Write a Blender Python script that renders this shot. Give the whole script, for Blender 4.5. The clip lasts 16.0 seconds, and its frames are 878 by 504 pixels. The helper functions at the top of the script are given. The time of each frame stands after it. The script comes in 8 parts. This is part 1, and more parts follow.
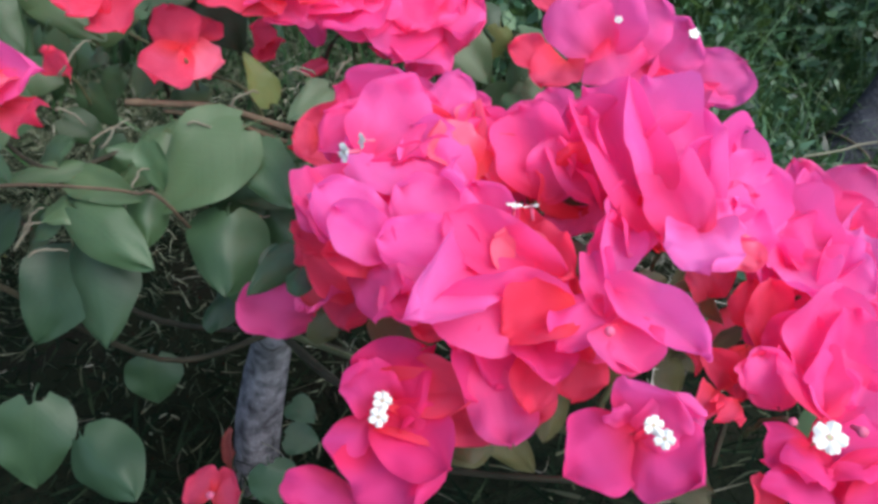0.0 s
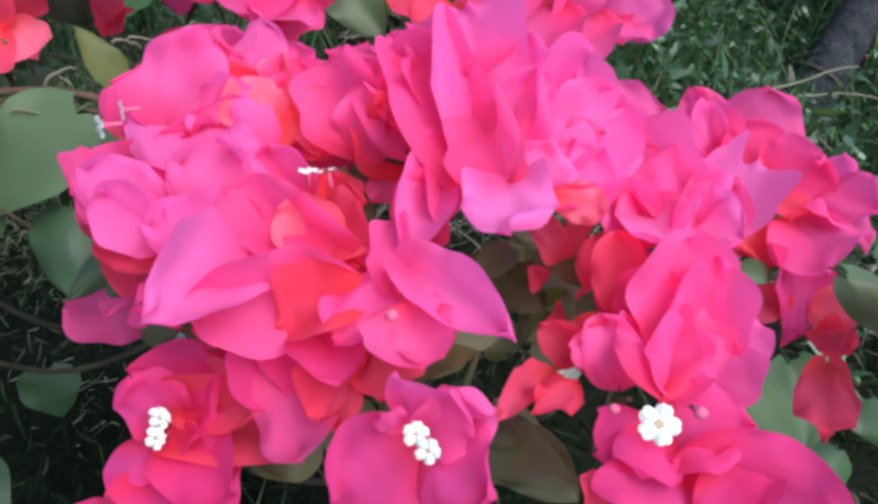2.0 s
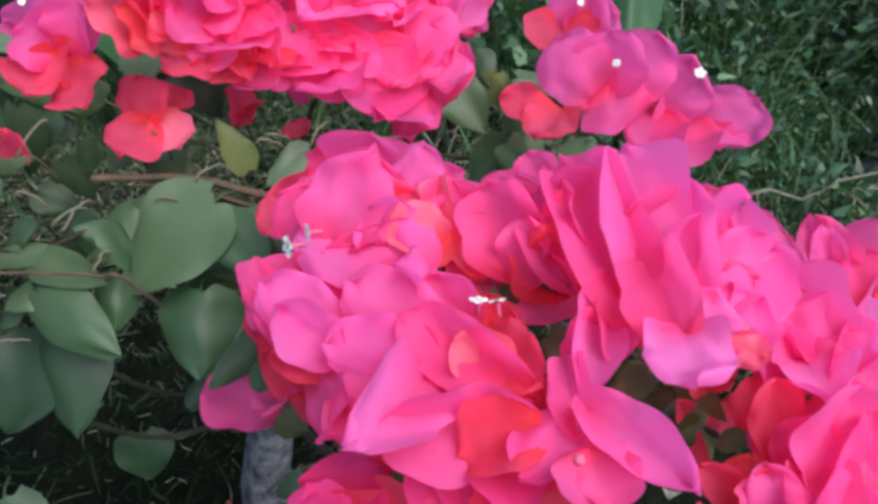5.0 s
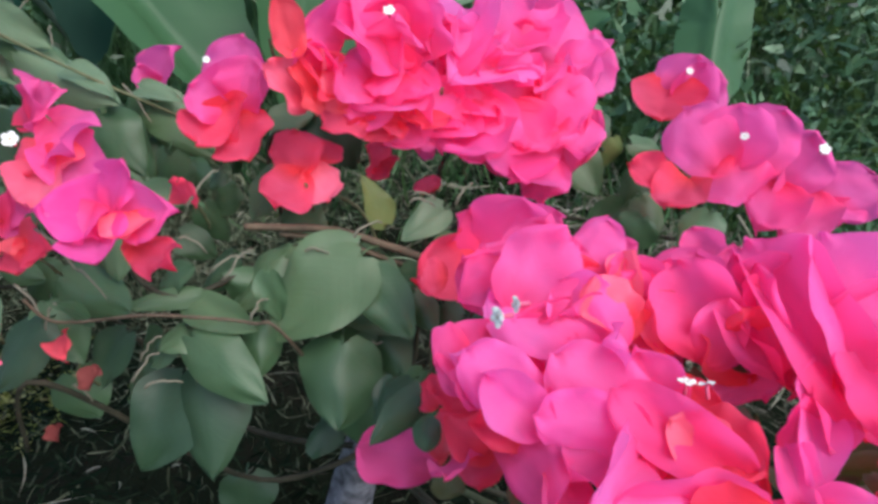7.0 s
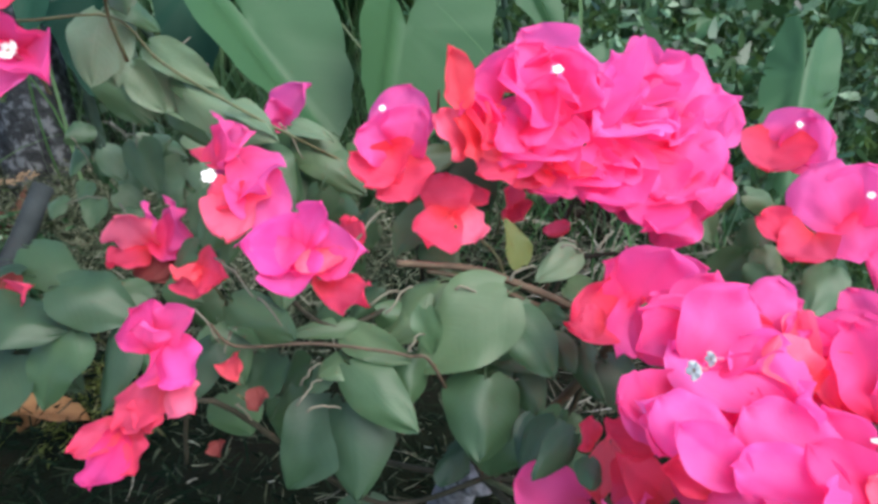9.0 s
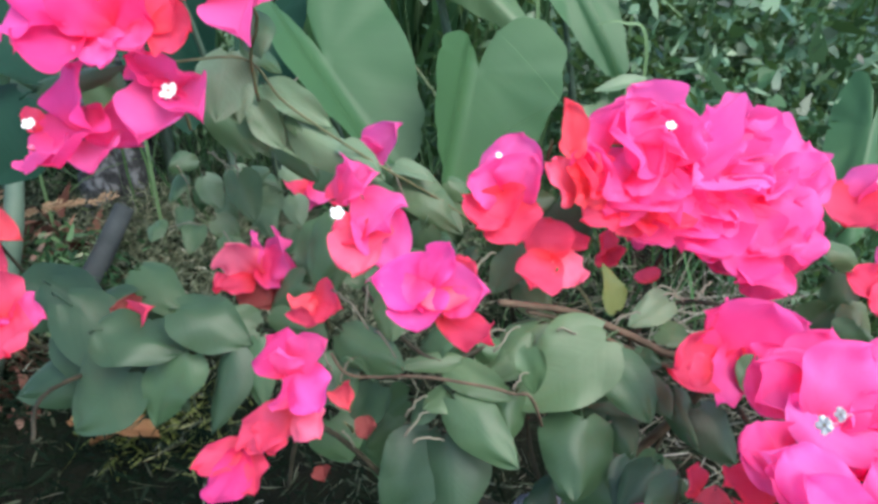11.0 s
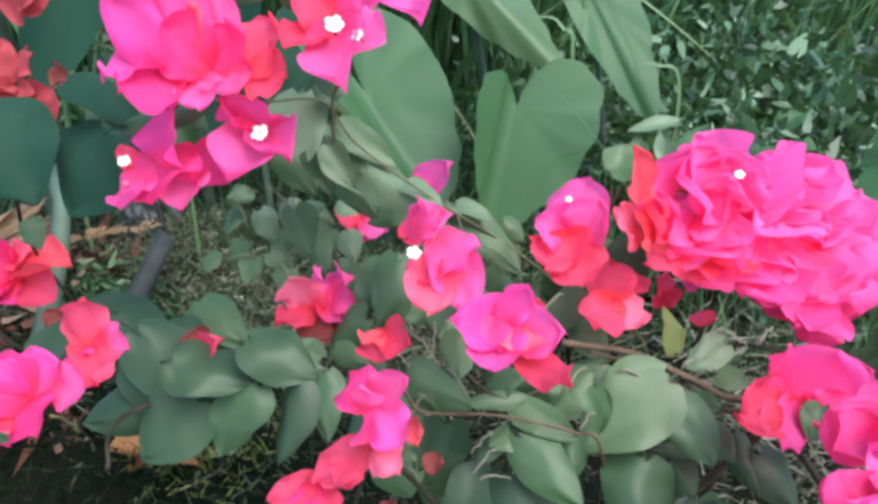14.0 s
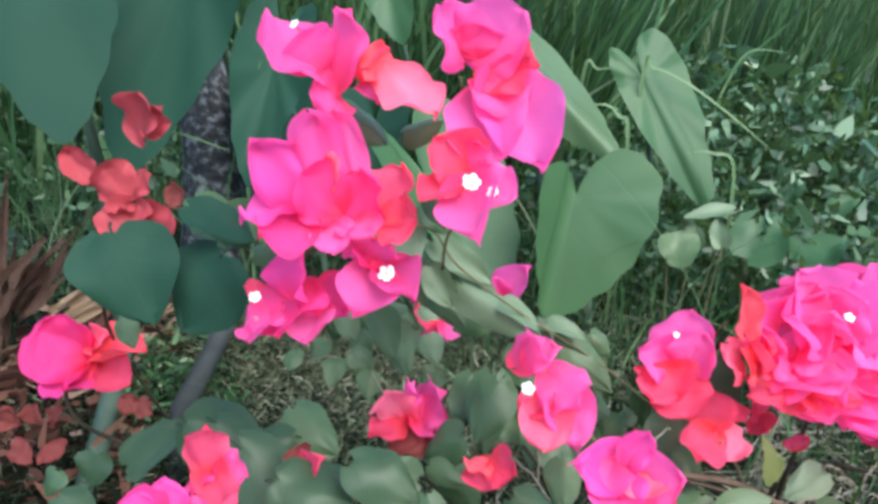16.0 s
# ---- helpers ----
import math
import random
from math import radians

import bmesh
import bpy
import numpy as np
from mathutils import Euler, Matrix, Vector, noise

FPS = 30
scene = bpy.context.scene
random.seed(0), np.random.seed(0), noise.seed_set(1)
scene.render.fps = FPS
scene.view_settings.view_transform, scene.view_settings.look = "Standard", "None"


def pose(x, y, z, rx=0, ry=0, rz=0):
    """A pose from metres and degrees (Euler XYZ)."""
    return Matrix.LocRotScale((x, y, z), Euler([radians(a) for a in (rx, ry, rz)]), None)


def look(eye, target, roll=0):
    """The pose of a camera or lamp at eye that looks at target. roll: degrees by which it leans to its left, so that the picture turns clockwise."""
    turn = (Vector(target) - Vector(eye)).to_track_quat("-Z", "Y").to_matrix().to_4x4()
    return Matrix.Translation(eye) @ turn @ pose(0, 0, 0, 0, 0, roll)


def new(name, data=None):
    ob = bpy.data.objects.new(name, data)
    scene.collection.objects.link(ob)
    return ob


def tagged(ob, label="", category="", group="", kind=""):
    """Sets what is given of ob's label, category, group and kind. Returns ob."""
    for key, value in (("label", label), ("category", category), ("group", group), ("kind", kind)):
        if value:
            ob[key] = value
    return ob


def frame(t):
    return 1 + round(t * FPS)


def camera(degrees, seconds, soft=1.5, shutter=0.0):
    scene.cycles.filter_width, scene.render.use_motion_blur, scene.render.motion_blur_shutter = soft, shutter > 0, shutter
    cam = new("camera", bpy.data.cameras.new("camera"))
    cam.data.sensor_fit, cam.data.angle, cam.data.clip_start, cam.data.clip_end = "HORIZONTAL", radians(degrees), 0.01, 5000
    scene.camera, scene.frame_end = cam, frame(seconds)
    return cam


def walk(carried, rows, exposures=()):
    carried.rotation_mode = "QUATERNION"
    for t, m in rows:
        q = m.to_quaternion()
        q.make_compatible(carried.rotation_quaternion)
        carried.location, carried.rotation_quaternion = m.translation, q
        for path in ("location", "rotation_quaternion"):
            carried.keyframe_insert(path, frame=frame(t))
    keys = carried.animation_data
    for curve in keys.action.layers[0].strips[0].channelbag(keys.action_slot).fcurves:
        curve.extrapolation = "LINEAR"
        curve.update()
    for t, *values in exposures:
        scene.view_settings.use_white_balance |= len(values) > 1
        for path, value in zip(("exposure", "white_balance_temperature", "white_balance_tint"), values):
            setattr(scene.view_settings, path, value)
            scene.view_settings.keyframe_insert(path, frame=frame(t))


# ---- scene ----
cam = camera(62.5, 16.0, soft=3.2, shutter=0.4)
METRES, EYE, TILT, LEAN, TURN = 0.5, 0.52, -34.0, 0.0, 0.0
ROWS = [
    (0.0, 0.0, 0.0, 0.0, 0.0, 0.0, -0.0),
    (0.5, 0.028, 0.0621, 0.0113, 0.15, -1.22, 1.28),
    (1.0, 0.0565, 0.0903, 0.0159, 0.44, -2.07, 2.36),
    (1.5, 0.0971, 0.0899, 0.013, 0.4, -2.21, 3.71),
    (2.0, 0.1344, 0.0851, -0.0048, 0.3, -2.31, 5.22),
    (2.5, 0.1631, 0.0739, -0.0099, -0.61, -1.79, 6.31),
    (3.0, 0.1823, 0.0563, -0.0133, -1.54, -1.19, 7.14),
    (3.5, 0.1796, 0.0503, 0.0101, -1.53, 0.31, 7.41),
    (4.0, 0.1468, 0.0552, 0.033, -0.25, 1.08, 5.99),
    (4.5, 0.0962, 0.061, 0.0447, 1.62, 1.43, 3.73),
    (7.0, -0.0693, 0.0349, 0.0721, 4.66, 5.17, -1.35),
    (7.5, -0.1029, 0.0234, 0.0735, 5.14, 5.61, -2.1),
    (8.0, -0.1313, 0.0136, 0.0854, 6.01, 6.17, -2.95),
    (8.5, -0.1637, -0.0007, 0.0917, 6.76, 6.61, -3.36),
    (9.0, -0.1891, -0.0203, 0.0806, 7.12, 6.98, -4.39),
    (9.5, -0.2189, -0.0386, 0.0747, 7.54, 7.72, -5.78),
    (10.0, -0.2454, -0.05, 0.0747, 8.23, 8.32, -6.48),
    (12.5, -0.2994, -0.0838, 0.076, 9.3, 10.59, -7.97),
    (13.0, -0.3166, -0.0867, 0.0755, 8.85, 10.84, -8.15),
    (13.5, -0.3238, -0.0837, 0.0689, 9.0, 10.76, -8.41),
    (14.0, -0.3362, -0.0998, 0.0731, 9.57, 11.65, -8.79),
    (14.5, -0.354, -0.1179, 0.0746, 9.78, 12.58, -8.72),
    (15.0, -0.3755, -0.1394, 0.0937, 10.16, 13.9, -8.85),
    (15.5, -0.4155, -0.1485, 0.1144, 10.78, 14.39, -9.95),
    (16.0, -0.4426, -0.1634, 0.141, 10.95, 15.39, -10.35),
]
walk(cam, [(t, pose(0, 0, EYE, TILT, LEAN, TURN) @ pose(METRES * x, METRES * y, METRES * z, 90 + pitch, roll, yaw)) for t, x, y, z, yaw, pitch, roll in ROWS],
     exposures=[(0.0, 0.97), (3.0, 0.90), (4.5, 0.82), (7.0, 0.95), (8.0, 1.02), (9.0, 1.32), (10.0, 1.46), (12.5, 1.50), (14.0, 1.51), (16.0, 1.56)])

# ---- light ----
world = bpy.data.worlds.new("sky")
scene.world = world
world.use_nodes = True
wn = world.node_tree.nodes
sky = wn.new("ShaderNodeTexSky")
sky.sky_type = "NISHITA"
sky.sun_disc = False
sky.sun_elevation = radians(50)
sky.sun_rotation = radians(130)
sky.air_density = 1.0
sky.dust_density = 1.5
wn["Background"].inputs["Strength"].default_value = 0.165
world.node_tree.links.new(sky.outputs["Color"], wn["Background"].inputs["Color"])
sun = new("sun", bpy.data.lights.new("sun", "SUN"))
sun.data.energy = 1.55
sun.data.angle = radians(45)
sun.data.color = (1.0, 0.975, 0.96)
sun.matrix_world = look((1.9, -1.3, 3.3), (0, 0.4, 0))


# ---- materials ----
def mat(name):
    m = bpy.data.materials.new(name)
    m.use_nodes = True
    return m, m.node_tree.nodes, m.node_tree.links, m.node_tree.nodes["Principled BSDF"]


def ramp(nodes, stops):
    r = nodes.new("ShaderNodeValToRGB")
    while len(r.color_ramp.elements) < len(stops):
        r.color_ramp.elements.new(0.5)
    for e, (p, c) in zip(r.color_ramp.elements, stops):
        e.position, e.color = p, (*c, 1)
    return r


def noise_tex(nodes, links, scale, detail=4, coord="Object", rough=0.55):
    tc = nodes.new("ShaderNodeTexCoord")
    n = nodes.new("ShaderNodeTexNoise")
    n.inputs["Scale"].default_value = scale
    n.inputs["Detail"].default_value = detail
    n.inputs["Roughness"].default_value = rough
    links.new(tc.outputs[coord], n.inputs["Vector"])
    return n


def thin(name, dark, light, through_colour, share, rough, veins=0.25, tone=0.5, edge=None, gloss=0.35):
    """A thin living sheet: veined, uneven in tone, letting part of the light through."""
    m, nodes, links, bsdf = mat(name)
    info = nodes.new("ShaderNodeObjectInfo")
    uv = nodes.new("ShaderNodeUVMap")
    big = nodes.new("ShaderNodeTexNoise")
    big.inputs["Scale"].default_value = 2.2
    big.noise_dimensions = "4D"
    links.new(uv.outputs["UV"], big.inputs["Vector"])
    scale = nodes.new("ShaderNodeMath")
    scale.operation = "MULTIPLY"
    scale.inputs[1].default_value = 31.0
    links.new(info.outputs["Random"], scale.inputs[0])
    links.new(scale.outputs[0], big.inputs["W"])
    mix = nodes.new("ShaderNodeMath")
    mix.operation = "MULTIPLY_ADD"
    mix.inputs[1].default_value = tone
    links.new(info.outputs["Random"], mix.inputs[0])
    half = nodes.new("ShaderNodeMath")
    half.operation = "MULTIPLY_ADD"
    half.inputs[1].default_value = 1.1
    half.inputs[2].default_value = -0.30
    links.new(big.outputs["Fac"], half.inputs[0])
    links.new(half.outputs[0], mix.inputs[2])
    col = ramp(nodes, [(0.0, dark), (1.0, light)])
    links.new(mix.outputs[0], col.inputs["Fac"])
    # side veins: slanting lines that meet at the midrib
    sep = nodes.new("ShaderNodeSeparateXYZ")
    links.new(uv.outputs["UV"], sep.inputs[0])
    mid = nodes.new("ShaderNodeMath")
    mid.operation = "SUBTRACT"
    mid.inputs[1].default_value = 0.5
    links.new(sep.outputs["X"], mid.inputs[0])
    side = nodes.new("ShaderNodeMath")
    side.operation = "ABSOLUTE"
    links.new(mid.outputs[0], side.inputs[0])
    slant = nodes.new("ShaderNodeMath")
    slant.operation = "MULTIPLY_ADD"
    slant.inputs[1].default_value = -0.8
    links.new(side.outputs[0], slant.inputs[0])
    links.new(sep.outputs["Y"], slant.inputs[2])
    wave = nodes.new("ShaderNodeTexNoise")
    wave.noise_dimensions = "1D"
    wave.inputs["Scale"].default_value = 16
    wave.inputs["Detail"].default_value = 1
    links.new(slant.outputs[0], wave.inputs["W"])
    rib = nodes.new("ShaderNodeMapRange")
    rib.inputs["From Max"].default_value = 0.035
    links.new(side.outputs[0], rib.inputs["Value"])
    hgt = nodes.new("ShaderNodeMath")
    hgt.operation = "MULTIPLY"
    links.new(wave.outputs["Fac"], hgt.inputs[0])
    links.new(rib.outputs[0], hgt.inputs[1])
    crinkle = nodes.new("ShaderNodeTexNoise")
    crinkle.inputs["Scale"].default_value = 9.0
    crinkle.inputs["Detail"].default_value = 3.0
    links.new(uv.outputs["UV"], crinkle.inputs["Vector"])
    both = nodes.new("ShaderNodeMath")
    both.operation = "ADD"
    links.new(hgt.outputs[0], both.inputs[0])
    links.new(crinkle.outputs["Fac"], both.inputs[1])
    bump = nodes.new("ShaderNodeBump")
    bump.inputs["Strength"].default_value = veins
    bump.inputs["Distance"].default_value = 0.004
    links.new(both.outputs[0], bump.inputs["Height"])
    out_col = col.outputs["Color"]
    if edge:
        near = nodes.new("ShaderNodeMapRange")
        near.inputs["From Min"].default_value = 0.40
        near.inputs["From Max"].default_value = 0.02
        links.new(sep.outputs["Y"], near.inputs["Value"])
        blend = nodes.new("ShaderNodeMix")
        blend.data_type = "RGBA"
        links.new(near.outputs[0], blend.inputs["Factor"])
        links.new(out_col, blend.inputs["A"])
        blend.inputs["B"].default_value = (*edge, 1)
        out_col = blend.outputs["Result"]
    links.new(out_col, bsdf.inputs["Base Color"])
    links.new(bump.outputs[0], bsdf.inputs["Normal"])
    bsdf.inputs["Roughness"].default_value = rough
    bsdf.inputs["Specular IOR Level"].default_value = gloss
    tr = nodes.new("ShaderNodeBsdfTranslucent")
    tr.inputs["Color"].default_value = (*through_colour, 1)
    links.new(bump.outputs[0], tr.inputs["Normal"])
    ms = nodes.new("ShaderNodeMixShader")
    ms.inputs[0].default_value = share
    links.new(bsdf.outputs[0], ms.inputs[1])
    links.new(tr.outputs[0], ms.inputs[2])
    links.new(ms.outputs[0], nodes["Material Output"].inputs["Surface"])
    return m


def rough_solid(name, stops, scale, rough=0.85, bump_by=0.5, dist=0.004, detail=6, coord="Object", gloss=0.2):
    m, nodes, links, bsdf = mat(name)
    n = noise_tex(nodes, links, scale, detail, coord)
    col = ramp(nodes, stops)
    links.new(n.outputs["Fac"], col.inputs["Fac"])
    links.new(col.outputs["Color"], bsdf.inputs["Base Color"])
    fine = noise_tex(nodes, links, scale * 4.5, 5, coord)
    b = nodes.new("ShaderNodeBump")
    b.inputs["Strength"].default_value = bump_by
    b.inputs["Distance"].default_value = dist
    links.new(fine.outputs["Fac"], b.inputs["Height"])
    links.new(b.outputs[0], bsdf.inputs["Normal"])
    bsdf.inputs["Roughness"].default_value = rough
    bsdf.inputs["Specular IOR Level"].default_value = gloss
    return m


def herb(name, stops, rough=0.55, share=0.25, glow=(0.12, 0.2, 0.04), gloss=0.3):
    """Small foliage in one mesh: every blade has its own tone."""
    m, nodes, links, bsdf = mat(name)
    geo = nodes.new("ShaderNodeNewGeometry")
    col = ramp(nodes, stops)
    links.new(geo.outputs["Random Per Island"], col.inputs["Fac"])
    links.new(col.outputs["Color"], bsdf.inputs["Base Color"])
    bsdf.inputs["Roughness"].default_value = rough
    bsdf.inputs["Specular IOR Level"].default_value = gloss
    tr = nodes.new("ShaderNodeBsdfTranslucent")
    tr.inputs["Color"].default_value = (*glow, 1)
    ms = nodes.new("ShaderNodeMixShader")
    ms.inputs[0].default_value = share
    links.new(bsdf.outputs[0], ms.inputs[1])
    links.new(tr.outputs[0], ms.inputs[2])
    links.new(ms.outputs[0], nodes["Material Output"].inputs["Surface"])
    return m


PINK = thin("bract_pink", (0.9300, 0.0788, 0.3370), (0.9800, 0.2171, 0.5840), (0.9800, 0.1447, 0.4610), 0.58, 0.55, 0.05, edge=(0.9090, 0.0724, 0.2130), gloss=0.08)
HOT = thin("bract_hot_pink", (0.9200, 0.0680, 0.2810), (0.9800, 0.1836, 0.5030), (0.9800, 0.1188, 0.3820), 0.58, 0.55, 0.05, edge=(0.8900, 0.0659, 0.1570), gloss=0.08)
# PINK toned down for low and side bracts, their shade painted in
SHADED_PINK = thin("bract_shaded_pink", (0.8000, 0.0475, 0.2250), (0.9100, 0.1058, 0.4160), (0.9490, 0.0724, 0.2810), 0.58, 0.55, 0.05, edge=(0.7600, 0.0421, 0.1120), gloss=0.08)
RED = thin("bract_red", (0.8300, 0.0551, 0.1290), (0.9400, 0.1382, 0.2760), (0.9700, 0.0896, 0.1800), 0.58, 0.55, 0.05, edge=(0.8700, 0.0724, 0.0950), gloss=0.08)
CORAL = thin("bract_coral", (0.840, 0.063, 0.101), (0.930, 0.171, 0.212), (0.970, 0.098, 0.138), 0.44, 0.6, 0.05, gloss=0.08)
SALMON = thin("bract_salmon", (0.920, 0.116, 0.223), (0.970, 0.244, 0.371), (0.980, 0.159, 0.276), 0.46, 0.6, 0.05, edge=(0.920, 0.098, 0.138), gloss=0.08)
MAGENTA = thin("bract_magenta", (0.9200, 0.0583, 0.3370), (0.9700, 0.1577, 0.5400), (0.9800, 0.1058, 0.4160), 0.54, 0.55, 0.05, edge=(0.9100, 0.0637, 0.2130), gloss=0.08)
# lighter copy of PINK for upper bracts, skylight on them painted in
LIT_PINK = thin("bract_lit_pink", (0.9500, 0.1026, 0.4450), (0.9800, 0.2646, 0.6780), (0.9800, 0.1728, 0.5300), 0.58, 0.5, 0.05, edge=(0.9300, 0.0864, 0.2860), gloss=0.14)
# palest copy, a painted highlight on the brightest curled bracts
HIGHLIGHT_PINK = thin("bract_highlight_pink", (0.950, 0.170, 0.540), (0.980, 0.310, 0.740), (0.980, 0.200, 0.560), 0.54, 0.45, 0.05, edge=(0.940, 0.100, 0.330), gloss=0.14)
RUST = thin("bract_rust", (0.357, 0.038, 0.052), (0.476, 0.084, 0.101), (0.442, 0.050, 0.059), 0.34, 0.6, 0.08, gloss=0.2)
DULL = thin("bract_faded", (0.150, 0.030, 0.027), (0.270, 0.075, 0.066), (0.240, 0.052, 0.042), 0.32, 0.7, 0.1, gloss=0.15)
GREEN = thin("leaf_green", (0.0330, 0.0734, 0.0334), (0.0649, 0.1274, 0.0572), (0.0605, 0.1404, 0.0249), 0.15, 0.45, 0.05, gloss=0.36)
PALE = thin("leaf_pale", (0.0486, 0.0945, 0.0405), (0.0882, 0.1521, 0.0693), (0.0761, 0.1638, 0.0342), 0.18, 0.45, 0.05, gloss=0.38)
YELLOW = thin("leaf_yellow", (0.0996, 0.1411, 0.0498), (0.1826, 0.2075, 0.0664), (0.2075, 0.2490, 0.0498), 0.22, 0.45, 0.12)
OLIVE = thin("leaf_olive", (0.0639, 0.0730, 0.0324), (0.1278, 0.1245, 0.0539), (0.1627, 0.1511, 0.0324), 0.20, 0.45, 0.12)
# GREEN made darker for low and inner leaves, shade painted into the colour
SHADED_LEAF = thin("leaf_shaded", (0.0182, 0.0464, 0.0238), (0.0407, 0.0821, 0.0403), (0.0429, 0.1026, 0.0228), 0.13, 0.45, 0.05, gloss=0.32)
SHOOT_LEAF = thin("leaf_shoot", (0.0945, 0.1602, 0.0881), (0.1574, 0.2301, 0.1341), (0.1680, 0.2778, 0.0929), 0.2, 0.45, 0.10)
TARO = thin("taro_green", (0.0287, 0.0851, 0.0356), (0.0517, 0.1242, 0.0494), (0.0575, 0.1552, 0.0368), 0.20, 0.45, 0.05, gloss=0.28)
# copy of TARO with the shade of the left side in its colour
TARO_SHADED = thin("taro_shaded", (0.0078, 0.0381, 0.0241), (0.0190, 0.0605, 0.0386), (0.0246, 0.0851, 0.0279), 0.16, 0.6, 0.06, gloss=0.10)
TARO_LIGHT = thin("taro_light", (0.0498, 0.1037, 0.0432), (0.0996, 0.1660, 0.0789), (0.1162, 0.2324, 0.0581), 0.25, 0.42, 0.08)
PAPER = thin("leaf_bleached", (0.42, 0.40, 0.36), (0.72, 0.69, 0.63), (0.50, 0.46, 0.40), 0.25, 0.8, 0.5)
DRY = thin("leaf_dry", (0.1826, 0.0747, 0.0249), (0.4316, 0.2158, 0.0830), (0.3320, 0.1494, 0.0415), 0.2, 0.7, 0.6)
WHITE = rough_solid("floret_white", [(0.3, (0.6640, 0.6640, 0.5976)), (0.7, (0.7138, 0.7138, 0.6806))], 90, 0.6, 0.2, 0.001)
EYE_MAT = rough_solid("floret_throat", [(0.3, (0.3486, 0.3486, 0.1826)), (0.7, (0.4980, 0.4814, 0.3154))], 120, 0.6, 0.2, 0.001)
TUBE = rough_solid("floret_tube", [(0.3, (0.5478, 0.0664, 0.1660)), (0.7, (0.6640, 0.1660, 0.2656))], 90, 0.6, 0.2, 0.001)
# darker than TWIG: shade put into the colour so inner canes recede
CANE_SHADED = rough_solid("cane_shaded", [(0.25, (0.0183, 0.0199, 0.0116)), (0.75, (0.0498, 0.0456, 0.0291))], 60, 0.8, 0.5, 0.002)
TWIG = rough_solid("twig_brown", [(0.25, (0.0498, 0.0373, 0.0249)), (0.75, (0.1411, 0.1079, 0.0706))], 60, 0.8, 0.5, 0.002)
SHOOT = rough_solid("shoot_green", [(0.25, (0.0747, 0.0830, 0.0415)), (0.75, (0.1411, 0.1577, 0.0747))], 50, 0.6, 0.3, 0.001)
BARK = rough_solid("bark_grey", [(0.30, (0.0300, 0.0300, 0.0320)), (0.46, (0.1500, 0.1500, 0.1600)), (0.70, (0.3600, 0.3600, 0.3800))], 70, 0.9, 0.9, 0.006)
BARK_MOTTLED = rough_solid("bark_mottled", [(0.33, (0.0180, 0.0195, 0.0195)), (0.52, (0.0500, 0.0540, 0.0550)), (0.60, (0.1500, 0.1600, 0.1650)), (0.78, (0.2500, 0.2650, 0.2700))], 60, 0.9, 0.9, 0.006)
BARK_DARK = rough_solid("bark_dark", [(0.3, (0.0110, 0.0125, 0.0150)), (0.7, (0.0420, 0.0460, 0.0540))], 26, 0.85, 0.9, 0.012)
GREY_STALK = rough_solid("grey_stalk", [(0.3, (0.0150, 0.0200, 0.0200)), (0.7, (0.0380, 0.0460, 0.0460))], 22, 0.8, 0.4, 0.003)
STALK = rough_solid("taro_stalk", [(0.3, (0.0498, 0.0913, 0.0664)), (0.7, (0.0996, 0.1494, 0.1079))], 14, 0.5, 0.2, 0.002)
SHEATH = rough_solid("brown_sheath", [(0.3, (0.0300, 0.0170, 0.0130)), (0.5, (0.1150, 0.0620, 0.0430)), (0.75, (0.3100, 0.2200, 0.1600))], 40, 0.85, 0.7, 0.004)
HUSK = rough_solid("dry_husk", [(0.3, (0.1079, 0.0540, 0.0290)), (0.46, (0.3600, 0.2250, 0.1200)), (0.64, (0.6000, 0.4900, 0.3500))], 45, 0.85, 0.7, 0.004)
# soil colour set very dark, the shrub's shade is part of it
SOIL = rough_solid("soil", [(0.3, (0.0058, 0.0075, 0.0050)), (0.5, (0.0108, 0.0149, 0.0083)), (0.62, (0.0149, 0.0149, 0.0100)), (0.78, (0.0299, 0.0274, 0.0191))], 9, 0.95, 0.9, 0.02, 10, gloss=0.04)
GRASS = herb("grass_blades", [(0.0, (0.0055, 0.0240, 0.0105)), (0.45, (0.0183, 0.0681, 0.0266)), (0.84, (0.0560, 0.1450, 0.0550)), (0.95, (0.1300, 0.2150, 0.1050)), (1.0, (0.2600, 0.3300, 0.2000))])
WEED = herb("weed_leaves", [(0.0, (0.0040, 0.0180, 0.0080)), (0.35, (0.0240, 0.0760, 0.0300)), (0.62, (0.0480, 0.1150, 0.0620)), (0.85, (0.1000, 0.2000, 0.1050)), (1.0, (0.2100, 0.3200, 0.1900))], 0.38, gloss=0.45)
# near-black greens: shade under the shrub put into the blade colours
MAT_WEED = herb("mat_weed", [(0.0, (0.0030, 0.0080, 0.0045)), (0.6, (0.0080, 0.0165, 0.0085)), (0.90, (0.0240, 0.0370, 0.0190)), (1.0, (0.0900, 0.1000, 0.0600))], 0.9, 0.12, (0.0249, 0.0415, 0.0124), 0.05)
YELLOW_BLADES = herb("yellow_blades", [(0.0, (0.0664, 0.0996, 0.0166)), (0.7, (0.1826, 0.2075, 0.0498)), (1.0, (0.4150, 0.3984, 0.1826))], 0.6, 0.2, (0.2075, 0.2490, 0.0415))
FUZZ = herb("fuzzy_blades", [(0.0, (0.0240, 0.0360, 0.0200)), (0.6, (0.1120, 0.1360, 0.0820)), (0.93, (0.2350, 0.2550, 0.1650)), (1.0, (0.4000, 0.4000, 0.3000))], 0.8, 0.15, (0.0573, 0.0784, 0.0286), 0.1)
